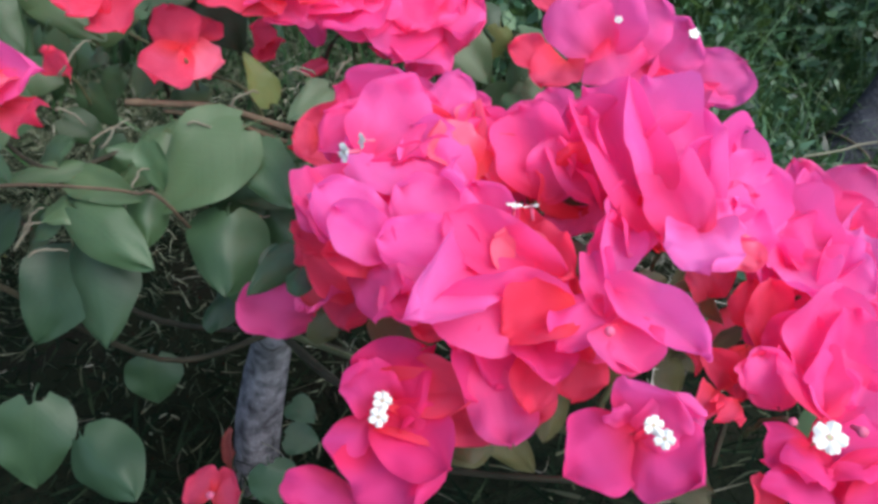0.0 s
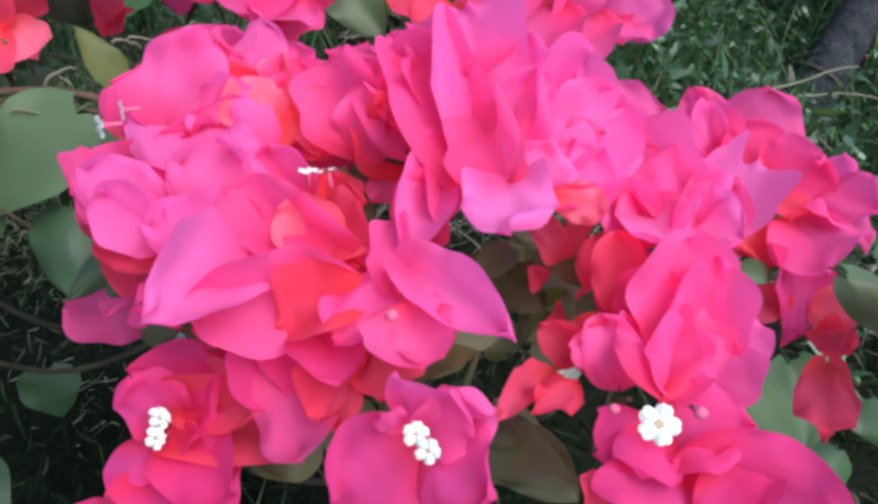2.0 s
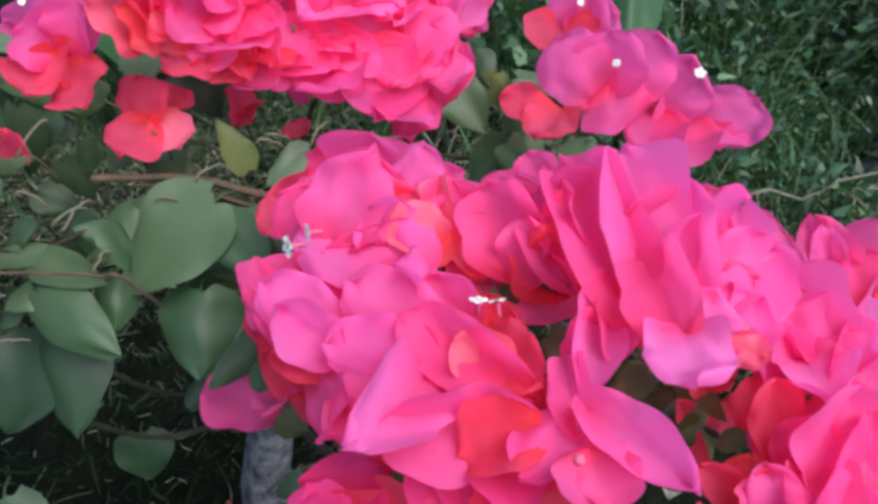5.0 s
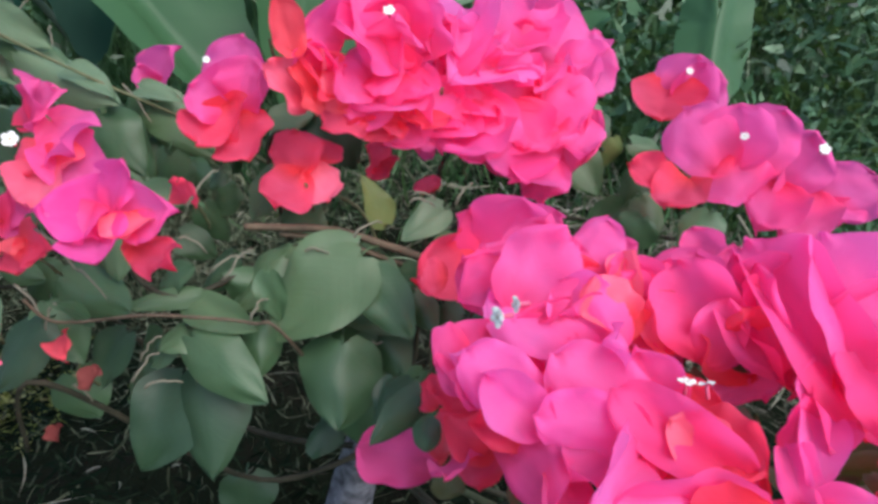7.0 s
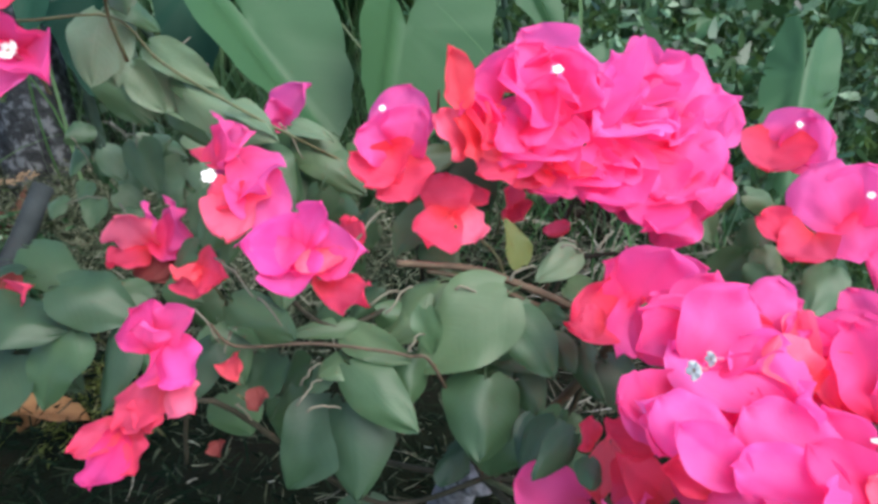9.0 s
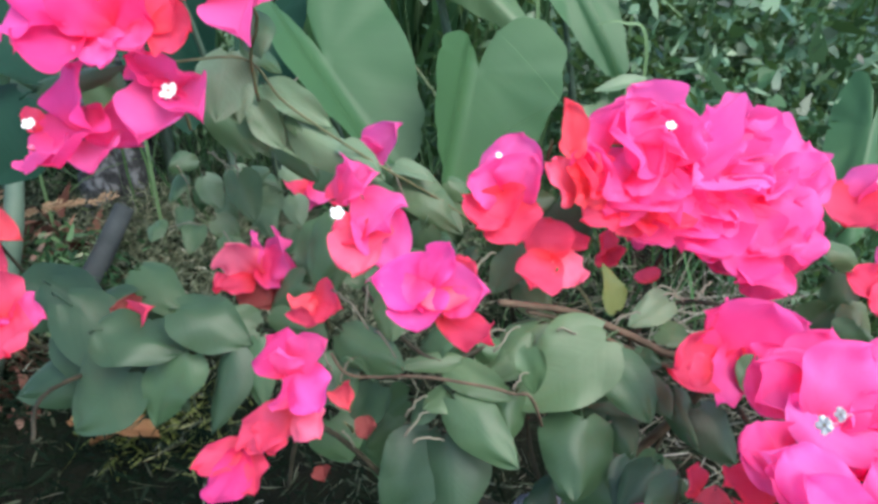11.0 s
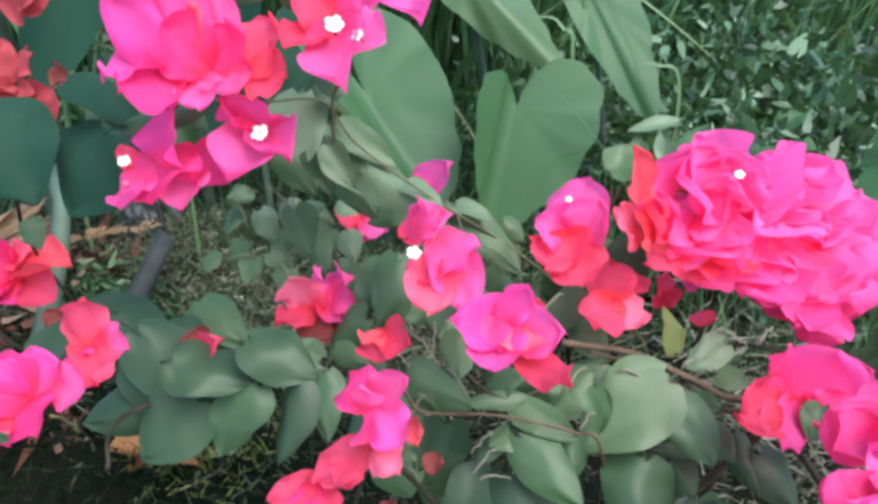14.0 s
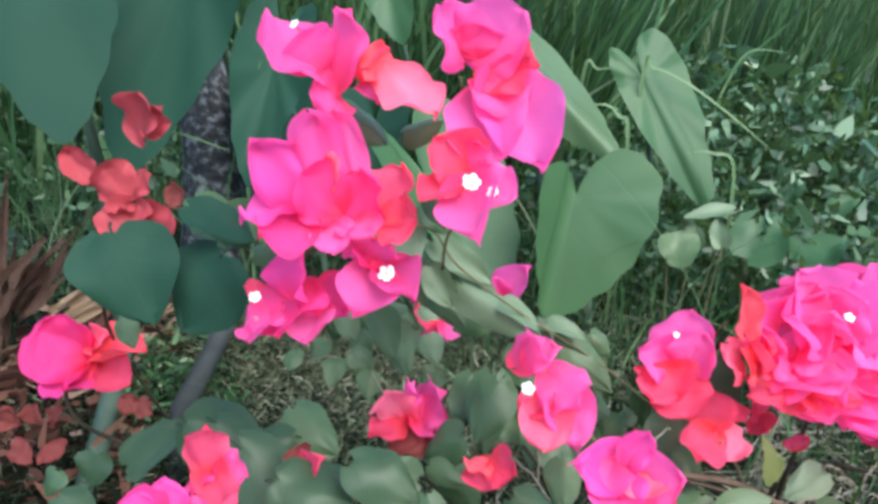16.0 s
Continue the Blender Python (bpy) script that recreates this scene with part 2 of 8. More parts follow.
STRAW_GREEN = herb("pale_blades", [(0.0, (0.0581, 0.1328, 0.0498)), (0.7, (0.1245, 0.2158, 0.0996)), (1.0, (0.2822, 0.3486, 0.2241))], 0.5, 0.2)
LITTER = herb("leaf_litter", [(0.0, (0.0120, 0.0060, 0.0045)), (0.45, (0.0750, 0.0320, 0.0220)), (0.85, (0.2000, 0.0950, 0.0650)), (1.0, (0.4200, 0.3000, 0.2100))], 0.8, 0.1, (0.15, 0.06, 0.03), 0.15)
ROT = rough_solid("rotten_brown", [(0.3, (0.0080, 0.0045, 0.0040)), (0.55, (0.0260, 0.0130, 0.0110)), (0.75, (0.0900, 0.0620, 0.0450))], 60, 0.9, 0.7, 0.004)
STRAW = herb("straw", [(0.0, (0.0747, 0.0706, 0.0498)), (0.6, (0.1826, 0.1743, 0.1245)), (1.0, (0.3735, 0.3569, 0.2988))], 0.8, 0.1)


# ---- shapes ----
def smooth(v, a, b):
    s = np.clip((v - a) / (b - a), 0, 1)
    return s * s * (3 - 2 * s)


def ground_height(x, y):
    return 0.01 + 0.10 * smooth(y, 0.5, 1.0) * smooth(-x, -0.3, 0.3) - 0.20 * smooth(x, 0.1, 0.8) \
        + 0.012 * np.sin(7 * x + 1) * np.cos(6 * y) + 0.006 * np.sin(19 * x) * np.sin(17 * y + 2) \
        - 0.13 * np.exp(-((x + 0.18) ** 2 + (y - 0.50) ** 2) / 0.014)


def mesh_of(name, verts, faces, material, uvs=None, flat=False):
    me = bpy.data.meshes.new(name)
    me.from_pydata([tuple(v) for v in verts], [], faces)
    me.materials.append(material)
    if uvs is not None:
        layer = me.uv_layers.new(name="UVMap")
        idx = np.empty(len(me.loops), dtype=np.int32)
        me.loops.foreach_get("vertex_index", idx)
        layer.data.foreach_set("uv", np.asarray(uvs, dtype=np.float32)[idx].ravel())
    if not flat:
        me.polygons.foreach_set("use_smooth", [True] * len(me.polygons))
    me.update()
    return me


def part(name, me, parent, label=""):
    ob = new(name, me)
    ob.parent = parent
    return tagged(ob, label)


def sheet(name, material, outline, cup, curl, ruffle, twist, seed, nu=13, nv=9, crumple=0.4):
    """A leaf or bract one unit long along +y and one wide: outline(u) is its half width, cup folds it along the midrib, curl bends it back."""
    r = random.Random(seed)
    ph, ph2 = r.uniform(0, 6.28), r.uniform(0, 6.28)
    verts, uvs, faces = [], [], []
    for i in range(nu):
        u = i / (nu - 1)
        h = max(outline(u), 0.004)
        for j in range(nv):
            s = 2 * j / (nv - 1) - 1
            x = s * h * (1 + 0.07 * crumple * math.sin(12 * u + ph + 2 * s))
            z = cup * abs(s) ** 1.8 * h * 1.2 - curl * (u - 0.15) ** 2 + ruffle * abs(s) ** 2 * math.sin(9 * u + ph + 2.0 * s) * h \
                + 0.5 * ruffle * math.sin(5 * u + 3.5 * s + ph2) * 0.25 + twist * x * (u - 0.3)
            z += crumple * (0.10 * noise.noise(Vector((2.6 * u, 1.6 * s, seed))) + 0.035 * noise.noise(Vector((7 * u, 5 * s, seed + 9))) * (0.4 + abs(s)))
            y = u + 0.05 * s * s * math.sin(ph2 + 4 * u) * h + 0.02 * math.sin(7 * s + ph)
            verts.append((x + 0.04 * math.sin(3 * u + ph) * u, y - 0.10 * s * s * (1 - u) ** 3, z))
            uvs.append((0.5 + s * h, u))
    for i in range(nu - 1):
        for j in range(nv - 1):
            k = i * nv + j
            faces.append((k, k + 1, k + nv + 1, k + nv))
    if name == "leaf":
        k = len(verts)
        v, f = tube([(0, 0.03, 0.0), (0.01, -0.08, -0.05), (0.0, -0.16, -0.16)], [0.016, 0.014, 0.018], 5)
        verts += [tuple(p) for p in v]
        uvs += [(0.5, 0.0)] * len(v)
        faces += [tuple(k + q for q in face) for face in f]
    return mesh_of(name, verts, faces, material, uvs)


def ovate(u, sharp=0.5):
    """Broad and round at the foot, drawn out to a more or less sharp point."""
    if u < 0.40:
        return 0.5 * math.sqrt(max(0.0, 1 - (1 - u / 0.40) ** 2)) * 0.97 + 0.015
    v = (u - 0.40) / 0.60
    return 0.5 * (1 - v ** (3.2 - 1.2 * sharp)) ** (0.48 + 0.38 * sharp)


def petal(name, material, cup, curl, wave, twist, seed, nu=19, nv=15):
    """A papery bract one unit long: folded a little along the midrib, its rim in slow waves, its point turned up or back."""
    r = random.Random(seed)
    ph, ph2, ph3 = (r.uniform(0, 6.28) for _ in range(3))
    skew = r.uniform(-0.08, 0.08)
    sharp = r.uniform(0.0, 0.85)
    verts, uvs, faces = [], [], []
    for i in range(nu):
        u = i / (nu - 1)
        h = max(ovate(u, sharp), 0.004) * (1 + 0.05 * math.sin(5 * u + ph) + 0.035 * math.sin(15 * u + ph3))
        for j in range(nv):
            s = 2 * j / (nv - 1) - 1
            x = s * h
            rim = max(abs(s) ** 3, max(0, (u - 0.6) / 0.4) ** 2)
            z = cup * (abs(s) ** 1.5) * h - curl * (u - 0.2) ** 2 + twist * x * (u - 0.3)
            z += wave * rim * (math.sin(6 * u + 3 * s + ph) * 0.14 + math.sin(13 * u - 3 * s + ph2) * 0.075)
            z += 0.09 * noise.noise(Vector((1.9 * u + seed, 1.5 * s, seed))) + 0.035 * noise.noise(Vector((6 * u, 4 * s, seed + 9))) * (0.4 + abs(s))
            # the midrib is a shallow groove
            z -= 0.022 * math.exp(-(s / 0.13) ** 2) * (1 - u)
            y = u - 0.08 * s * s * (1 - u) ** 3 + 0.02 * rim * math.sin(6 * s + ph3)
            verts.append((x + skew * u * u + 0.03 * math.sin(3 * u + ph) * u, y, z))
            uvs.append((0.5 + x, u))
    for i in range(nu - 1):
        for j in range(nv - 1):
            k = i * nv + j
            faces.append((k, k + 1, k + nv + 1, k + nv))
    return mesh_of(name, verts, faces, material, uvs)


def heart(u):
    return 0.5 * math.sin(math.pi * min(1, (u + 0.01) ** 0.62)) ** 0.66


FACING = Vector((0.0, -0.72, 0.69))
rng = random.Random(11)
SHEETS = {}


def sheet_for(kind, material):
    """One of the shared shapes of that kind, in that colour."""
    n = rng.randrange(12)
    key = (kind, material.name, n)
    if key not in SHEETS:
        r = random.Random(n * 7 + (3 if kind == "leaf" else 0))
        if kind == "bract":
            SHEETS[key] = petal("bract", material, r.uniform(-0.1, 0.7), r.uniform(-0.35, 0.35), r.uniform(0.6, 1.2), r.uniform(-0.35, 0.35), n + 20)
        else:
            SHEETS[key] = sheet("leaf", material, heart, r.uniform(-0.45, 0.35), r.uniform(0.05, 0.5), r.uniform(0.03, 0.14), r.uniform(-0.35, 0.35), n + 60, 15, 11)
    return SHEETS[key]


def lay(ob, a, b, width, lean=0.5, facing=FACING):
    """Stretch a unit sheet from a to b, turned more or less towards the open side of the shrub."""
    a, b = Vector(a), Vector(b)
    y = b - a
    length = y.length
    y.normalize()
    z = facing + Vector((rng.uniform(-lean, lean), rng.uniform(-lean, lean), rng.uniform(-lean, lean)))
    x = y.cross(z).normalized()
    z = x.cross(y)
    m = Matrix((x, y, z)).transposed().to_4x4()
    ob.matrix_basis = Matrix.Translation(a) @ m @ Matrix.Diagonal((width, length, (width + length) / 2 if width > 0.4 * length else 1.3 * width, 1))


def tube(pts, radii, sides=7, wobble=0.0, seed=0):
    """Rings along a line of points."""
    r = random.Random(seed)
    pts = [Vector(p) for p in pts]
    verts, faces = [], []
    for i, p in enumerate(pts):
        d = (pts[min(i + 1, len(pts) - 1)] - pts[max(i - 1, 0)]).normalized()
        side = d.cross(Vector((0.3, 0.9, 0.2))).normalized()
        up = side.cross(d)
        for k in range(sides):
            a = 2 * math.pi * k / sides
            rad = radii[i] * (1 + r.uniform(-wobble, wobble))
            verts.append(p + side * math.cos(a) * rad + up * math.sin(a) * rad)
    for i in range(len(pts) - 1):
        for k in range(sides):
            faces.append((i * sides + k, i * sides + (k + 1) % sides, (i + 1) * sides + (k + 1) % sides, (i + 1) * sides + k))
    faces.append(tuple(range(sides))[::-1])
    faces.append(tuple(range((len(pts) - 1) * sides, len(pts) * sides)))
    return verts, faces


def bent(a, b, sag, n=8, seed=0, jitter=0.0):
    """Points of a bowed line from a to b."""
    r = random.Random(seed)
    a, b = Vector(a), Vector(b)
    pts = []
    for i in range(n):
        s = i / (n - 1)
        p = a.lerp(b, s) + Vector(sag) * (4 * s * (1 - s))
        if 0 < i < n - 1:
            p += Vector((r.uniform(-1, 1), r.uniform(-1, 1), r.uniform(-1, 1))) * jitter
        pts.append(p)
    return pts


def rod(name, pts, r0, r1, material, parent, sides=7, wobble=0.06, seed=0, label=""):
    n = len(pts)
    v, f = tube(pts, [r0 + (r1 - r0) * i / (n - 1) for i in range(n)], sides, wobble, seed)
    return part(name, mesh_of(name, v, f, material), parent, label)


def thing(name, label, category, group="", at=(0, 0, 0)):
    ob = new(name)
    ob.location = at
    ob.empty_display_size = 0.05
    return tagged(ob, label, category, group)


# ---- ground ----
def build_ground():
    near = np.linspace(-3, 4, 141)
    xs = np.concatenate([[-60, -30, -14, -7, -4.5], near, [5.5, 8, 15, 30, 60]])
    ys = np.concatenate([[-60, -30, -14, -7, -4.5], np.linspace(-3, 5, 161), [6.5, 9, 15, 30, 60]])
    gx, gy = np.meshgrid(xs, ys)
    gz = ground_height(np.clip(gx, -3, 4), np.clip(gy, -3, 5))
    n = len(xs)
    verts = np.stack([gx, gy, gz], -1).reshape(-1, 3)
    faces = [(j * n + i, j * n + i + 1, (j + 1) * n + i + 1, (j + 1) * n + i) for j in range(len(ys) - 1) for i in range(n - 1)]
    tagged(new("ground", mesh_of("ground", verts, faces, SOIL)), "soil under weeds and grass, coloured darker for the shade", "ground", kind="structure")


def strips(name, material, roots, heads, widths, bends, label, category, segs=4, z_from_ground=True):
    """Many narrow bent blades in one mesh. roots and heads: n x 3, bends: n x 3 sideways bow."""
    n = len(roots)
    d = heads - roots
    side = np.cross(d, np.random.normal(size=(n, 3)))
    side /= np.linalg.norm(side, axis=1, keepdims=True) + 1e-9
    rows = []
    for i in range(segs + 1):
        s = i / segs
        p = roots + d * s + bends * (s * s)
        w = widths * (1 - s ** 1.6) * (0.55 + 0.45 * math.sin(min(1, s * 2) * math.pi / 2)) * 0.5
        if i < segs:
            rows += [p - side * w[:, None], p + side * w[:, None]]
        else:
            rows.append(p)
    k = len(rows)
    verts = np.stack(rows, 1).reshape(-1, 3)
    base = np.arange(n)[:, None] * k
    quads = np.concatenate([base + np.array([[2 * i, 2 * i + 1, 2 * i + 3, 2 * i + 2]]) for i in range(segs - 1)], 0)
    tris = base + np.array([[2 * segs - 2, 2 * segs - 1, 2 * segs]])
    me = mesh_of(name, verts, quads.tolist() + tris.tolist(), material)
    return tagged(new(name, me), label, category, kind="stuff")


def scatter(n, x0, x1, y0, y1, blur=0.05):
    x, y = np.random.uniform(x0, x1, n), np.random.uniform(y0, y1, n)
    # ragged borders
    x, y = x + np.random.normal(0, blur, n), np.maximum(y + np.random.normal(0, blur, n), min(y0, 0.3))
    return np.stack([x, y, ground_height(x, y) - 0.004], -1)


def build_stuff():
    # tall grass behind
    r = np.concatenate([scatter(3000, -1.8, -0.35, 1.6, 2.1), scatter(8000, -1.8, 2.6, 2.0, 2.9), scatter(2500, 2.4, 4.5, 1.8, 3.2, 0.3), scatter(2500, -4.0, -1.7, 1.6, 3.2, 0.3), scatter(9000, -3.0, 4.0, 2.7, 4.6, 0.4), scatter(5000, -5.0, 6.0, 3.0, 6.5, 0.8)])
    n = len(r)
    h = np.random.uniform(0.45, 0.85, n) + 0.55 * smooth(r[:, 1], 2.0, 3.4)
    heads = r + np.stack([np.random.normal(0.05, 0.13, n), np.random.normal(-0.02, 0.09, n), h], -1)
    bends = np.stack([np.random.normal(0.02, 0.10, n), np.random.normal(0, 0.10, n), -np.abs(np.random.normal(0, 0.05, n))], -1)
    strips("tall_grass", GRASS, r, heads, np.random.uniform(0.007, 0.028, n), bends, "tall dense green grass growing behind the weeds", "grass")
    # shorter grass between
    r = np.concatenate([scatter(7000, -1.6, 2.4, 0.85, 1.7), scatter(1500, 0.45, 2.2, 0.5, 1.6), scatter(1500, -2.2, -0.6, 0.8, 1.8), scatter(250, -1.7, -0.85, 0.62, 1.2)])
    r = r[~((r[:, 0] > -1.05) & (r[:, 0] < -0.66) & (r[:, 1] < 1.0))]
    r = r[~((r[:, 0] < -0.8) & (r[:, 1] < 1.5) & (np.random.uniform(0, 1, len(r)) < 0.7))]
    n = len(r)
    h = np.random.uniform(0.06, 0.26, n)
    heads = r + np.stack([np.random.normal(0, 0.06, n), np.random.normal(0, 0.06, n), h], -1)
    bends = np.stack([np.random.normal(0, 0.06, n), np.random.normal(0, 0.06, n), -np.abs(np.random.normal(0, 0.03, n))], -1)
    strips("short_grass", GRASS, r, heads, np.random.uniform(0.002, 0.006, n), bends, "short green grass among the weeds", "grass")
    # thin low grass on the open ground all round
    x, y = np.random.uniform(-7, 8, 60000), np.random.uniform(-6, 6, 60000)
    far = np.hypot((x - 0.1) / 1.3, y - 0.7)
    keep = (far > 1.15) & (far < 6.5) & (np.random.uniform(0, 1, len(x)) < np.clip(1.25 - far / 6.5, 0, 1) * (0.35 + 0.65 * (np.sin(1.9 * x + 1) * np.cos(2.3 * y) > -0.2)))
    x, y = x[keep], y[keep]
    r = np.stack([x, y, ground_height(np.clip(x, -3, 4), np.clip(y, -3, 5)) - 0.004], -1)
    n = len(r)
    heads = r + np.stack([np.random.normal(0, 0.05, n), np.random.normal(0, 0.05, n), np.random.uniform(0.04, 0.16, n)], -1)
    strips("low_grass", GRASS, r, heads, np.random.uniform(0.006, 0.016, n), np.random.normal(0, 0.03, (n, 3)), "thin low grass on the open ground", "grass", segs=3)
    # leafy weeds: small leaflets round stems
    roots = np.concatenate([scatter(3800, -0.4, 1.8, 1.0, 2.1), scatter(900, 1.7, 3.2, 0.7, 2.2, 0.3), scatter(700, -3.0, -1.6, 0.6, 2.2, 0.3), scatter(700, 0.45, 2.0, 0.55, 1.0), scatter(70, -1.8, -0.7, 1.1, 1.8)])
    lush = scatter(1500, -0.1, 2.0, 1.55, 2.25, 0.1)
    # open shade under the taro leaves
    roots = roots[~((roots[:, 0] > -0.62) & (roots[:, 0] < 0.07) & (roots[:, 1] < 1.2))]
    roots = roots[~((roots[:, 0] > -1.05) & (roots[:, 0] < -0.6) & (roots[:, 1] < 1.02))]
    # the weeds grow in clumps with bare dark soil between
    clump = np.sin(11 * roots[:, 0] + 2 * np.sin(7 * roots[:, 1])) * np.sin(13 * roots[:, 1] + 2 * np.sin(6 * roots[:, 0]))
    roots = roots[clump > np.random.uniform(-1.1, 0.1, len(roots))]
    first = len(roots)
    roots = np.concatenate([roots, lush])
    open_right = smooth(roots[:, 0], 0.25, 0.6) * (1 - smooth(roots[:, 1], 1.4, 1.8))
    tall = np.random.uniform(0.12, 0.34, len(roots)) * (1 - 0.4 * open_right)
    tall[first:] = np.random.uniform(0.28, 0.55, len(lush))
    which = np.repeat(np.arange(len(roots)), 17)
    s = np.random.uniform(0.15, 1.0, len(which)) ** 0.7
    stem = np.stack([np.random.normal(0, 0.05, len(roots)), np.random.normal(0, 0.05, len(roots)), tall], -1)
    p = roots[which] + stem[which] * s[:, None] + np.random.normal(0, 0.008, (len(which), 3))
    out = np.random.normal(0, 1, (len(which), 3)) * np.array([1, 1, 0.85]) + np.array([0, 0, 0.25])
    out /= np.linalg.norm(out, axis=1, keepdims=True)
    size = np.random.uniform(0.009, 0.031, len(which)) * (1 - 0.2 * open_right[which]) * np.where(which >= first, 1.3, 1.0) * np.where(np.random.uniform(0, 1, len(which)) < 0.10, 1.8, 1.0)
    strips("leafy_weeds", WEED, p, p + out * size[:, None], size * np.random.uniform(0.35, 0.8, len(which)), np.random.normal(0, 0.007, (len(which), 3)),
           "low leafy green weeds covering the soil", "weeds", segs=3)
    n = 480
    r = np.concatenate([scatter(230, -0.5, 1.6, 1.0, 2.1), scatter(80, -1.5, -0.75, 0.85, 1.3), scatter(170, 0.3, 1.5, 0.9, 1.7)])
    strips("pale_grass", STRAW_GREEN, r, r + np.stack([np.random.normal(0, 0.12, n), np.random.normal(-0.03, 0.08, n), np.random.uniform(0.22, 0.55, n)], -1), np.random.uniform(0.002, 0.005, n),
           np.stack([np.random.normal(0, 0.2, n), np.random.normal(-0.05, 0.1, n), -np.random.uniform(0.03, 0.2, n)], -1), "pale arching grass blades over the weeds", "grass", segs=8)
    strips("weed_stems", WEED, roots, roots + stem, np.full(len(roots), 0.0022), np.random.normal(0, 0.02, roots.shape), "thin stems of the leafy weeds", "weeds", segs=3)
    # fine tangled mat weed under the shrub, near black to carry the shade there
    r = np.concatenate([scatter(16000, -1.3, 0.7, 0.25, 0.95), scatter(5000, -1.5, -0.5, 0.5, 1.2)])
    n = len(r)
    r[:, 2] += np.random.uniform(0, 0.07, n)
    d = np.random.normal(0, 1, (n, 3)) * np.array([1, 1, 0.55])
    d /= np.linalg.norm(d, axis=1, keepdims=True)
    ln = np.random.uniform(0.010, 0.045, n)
    strips("mat_weed", MAT_WEED, r, r + d * ln[:, None], np.random.uniform(0.0015, 0.005, n), np.random.normal(0, 0.008, (n, 3)), "fine tangled mat of ground weed, its green darkened for the shade", "weeds", segs=3)
    # grey-green fuzzy ground weed on the left bank
    r = np.concatenate([scatter(15000, -0.98, -0.25, 0.68, 1.0), scatter(7000, -0.75, -0.12, 0.9, 1.2), scatter(4000, -1.4, -0.8, 0.6, 1.1, 0.1), scatter(1300, -0.45, 0.02, 0.50, 0.72, 0.04), scatter(11000, -0.86, -0.3, 0.74, 0.98, 0.03)])
    n = len(r)
    r[:, 2] += np.random.uniform(0.01, 0.085, n)
    d = np.random.normal(0, 1, (n, 3)) * np.array([1, 1, 0.7])
    d /= np.linalg.norm(d, axis=1, keepdims=True)
    strips("fuzzy_weed", FUZZ, r, r + d * np.random.uniform(0.007, 0.024, n)[:, None], np.random.uniform(0.0008, 0.0024, n), np.random.normal(0, 0.006, (n, 3)),
           "fuzzy grey-green creeping weed on the bank", "weeds", segs=3)
    # dry straw and dead stems
    r = np.concatenate([scatter(500, -0.3, 0.9, 0.6, 1.2), scatter(1700, -0.05, 0.55, 0.6, 1.0), scatter(110, -1.2, 0.3, 0.3, 0.9), scatter(120, 0.3, 1.6, 0.9, 1.6)])
    n = len(r)
    r[:, 2] += np.random.uniform(0.01, 0.09, n)
    d = np.random.normal(0, 1, (n, 3)) * np.array([1, 1, 0.35])
    d /= np.linalg.norm(d, axis=1, keepdims=True)
    strips("dry_straw", STRAW, r, r + d * (np.random.uniform(0.05, 0.16, n) * (0.4 + 0.6 * smooth(r[:, 1], 0.6, 0.8)))[:, None], np.random.uniform(0.001, 0.003, n), np.random.normal(0, 0.02, (n, 3)),
           "pale dry straw and dead stems lying among the weeds", "straw", segs=4)


def build_litter():
    # rust-brown dead leaves heaped at the foot of the taro stalks
    n = 520
    r = np.stack([np.random.uniform(-1.08, -0.74, n), np.random.uniform(0.57, 0.86, n), np.zeros(n)], -1)
    r[:, 2] = ground_height(r[:, 0], r[:, 1]) + np.random.uniform(0.0, 0.10, n) * smooth(-r[:, 0], 0.72, 0.86)
    d = np.random.normal(0, 1, (n, 3)) * np.array([1, 1, 0.5])
    d /= np.linalg.norm(d, axis=1, keepdims=True)
    ln = np.random.uniform(0.02, 0.055, n)
    strips("leaf_litter", LITTER, r, r + d * ln[:, None], ln * np.random.uniform(0.25, 0.6, n), np.random.normal(0, 0.012, (n, 3)),
           "heap of rust-brown dead leaves beside the taro stalks", "leaf litter", segs=4)
    # small green creeping weed under the dry frond
    n = 900
    r = np.random.normal((-0.775, 0.735, 0.0), (0.045, 0.03, 0.0), (n, 3))
    r[:, 2] = ground_height(r[:, 0], r[:, 1]) + np.random.uniform(0.02, 0.125, n)
    d = np.random.normal(0, 1, (n, 3)) * np.array([1, 1, 0.7])
    d /= np.linalg.norm(d, axis=1, keepdims=True)
    ln = np.random.uniform(0.008, 0.022, n)
    strips("creeping_weed", GRASS, r, r + d * ln[:, None], ln * np.random.uniform(0.3, 0.6, n), np.random.normal(0, 0.005, (n, 3)),
           "small dark green creeping weed below the dry frond", "weeds", segs=3)


def build_tuft():
    # a bright yellow-green moss-like tuft in the litter
    n = 420
    r = np.random.normal((-0.583, 0.617, 0.0), (0.045, 0.035, 0.0), (n, 3))
    r[:, 2] = ground_height(r[:, 0], r[:, 1]) + np.random.uniform(0, 0.03, n)
    d = np.random.normal(0, 1, (n, 3)) * np.array([1, 1, 0.7])
    d /= np.linalg.norm(d, axis=1, keepdims=True)
    strips("yellow_tuft", YELLOW_BLADES, r, r + d * np.random.uniform(0.012, 0.035, n)[:, None], np.random.uniform(0.002, 0.005, n), np.random.normal(0, 0.006, (n, 3)),
           "bright yellow-green tuft of small weeds in the litter", "weeds", segs=3)


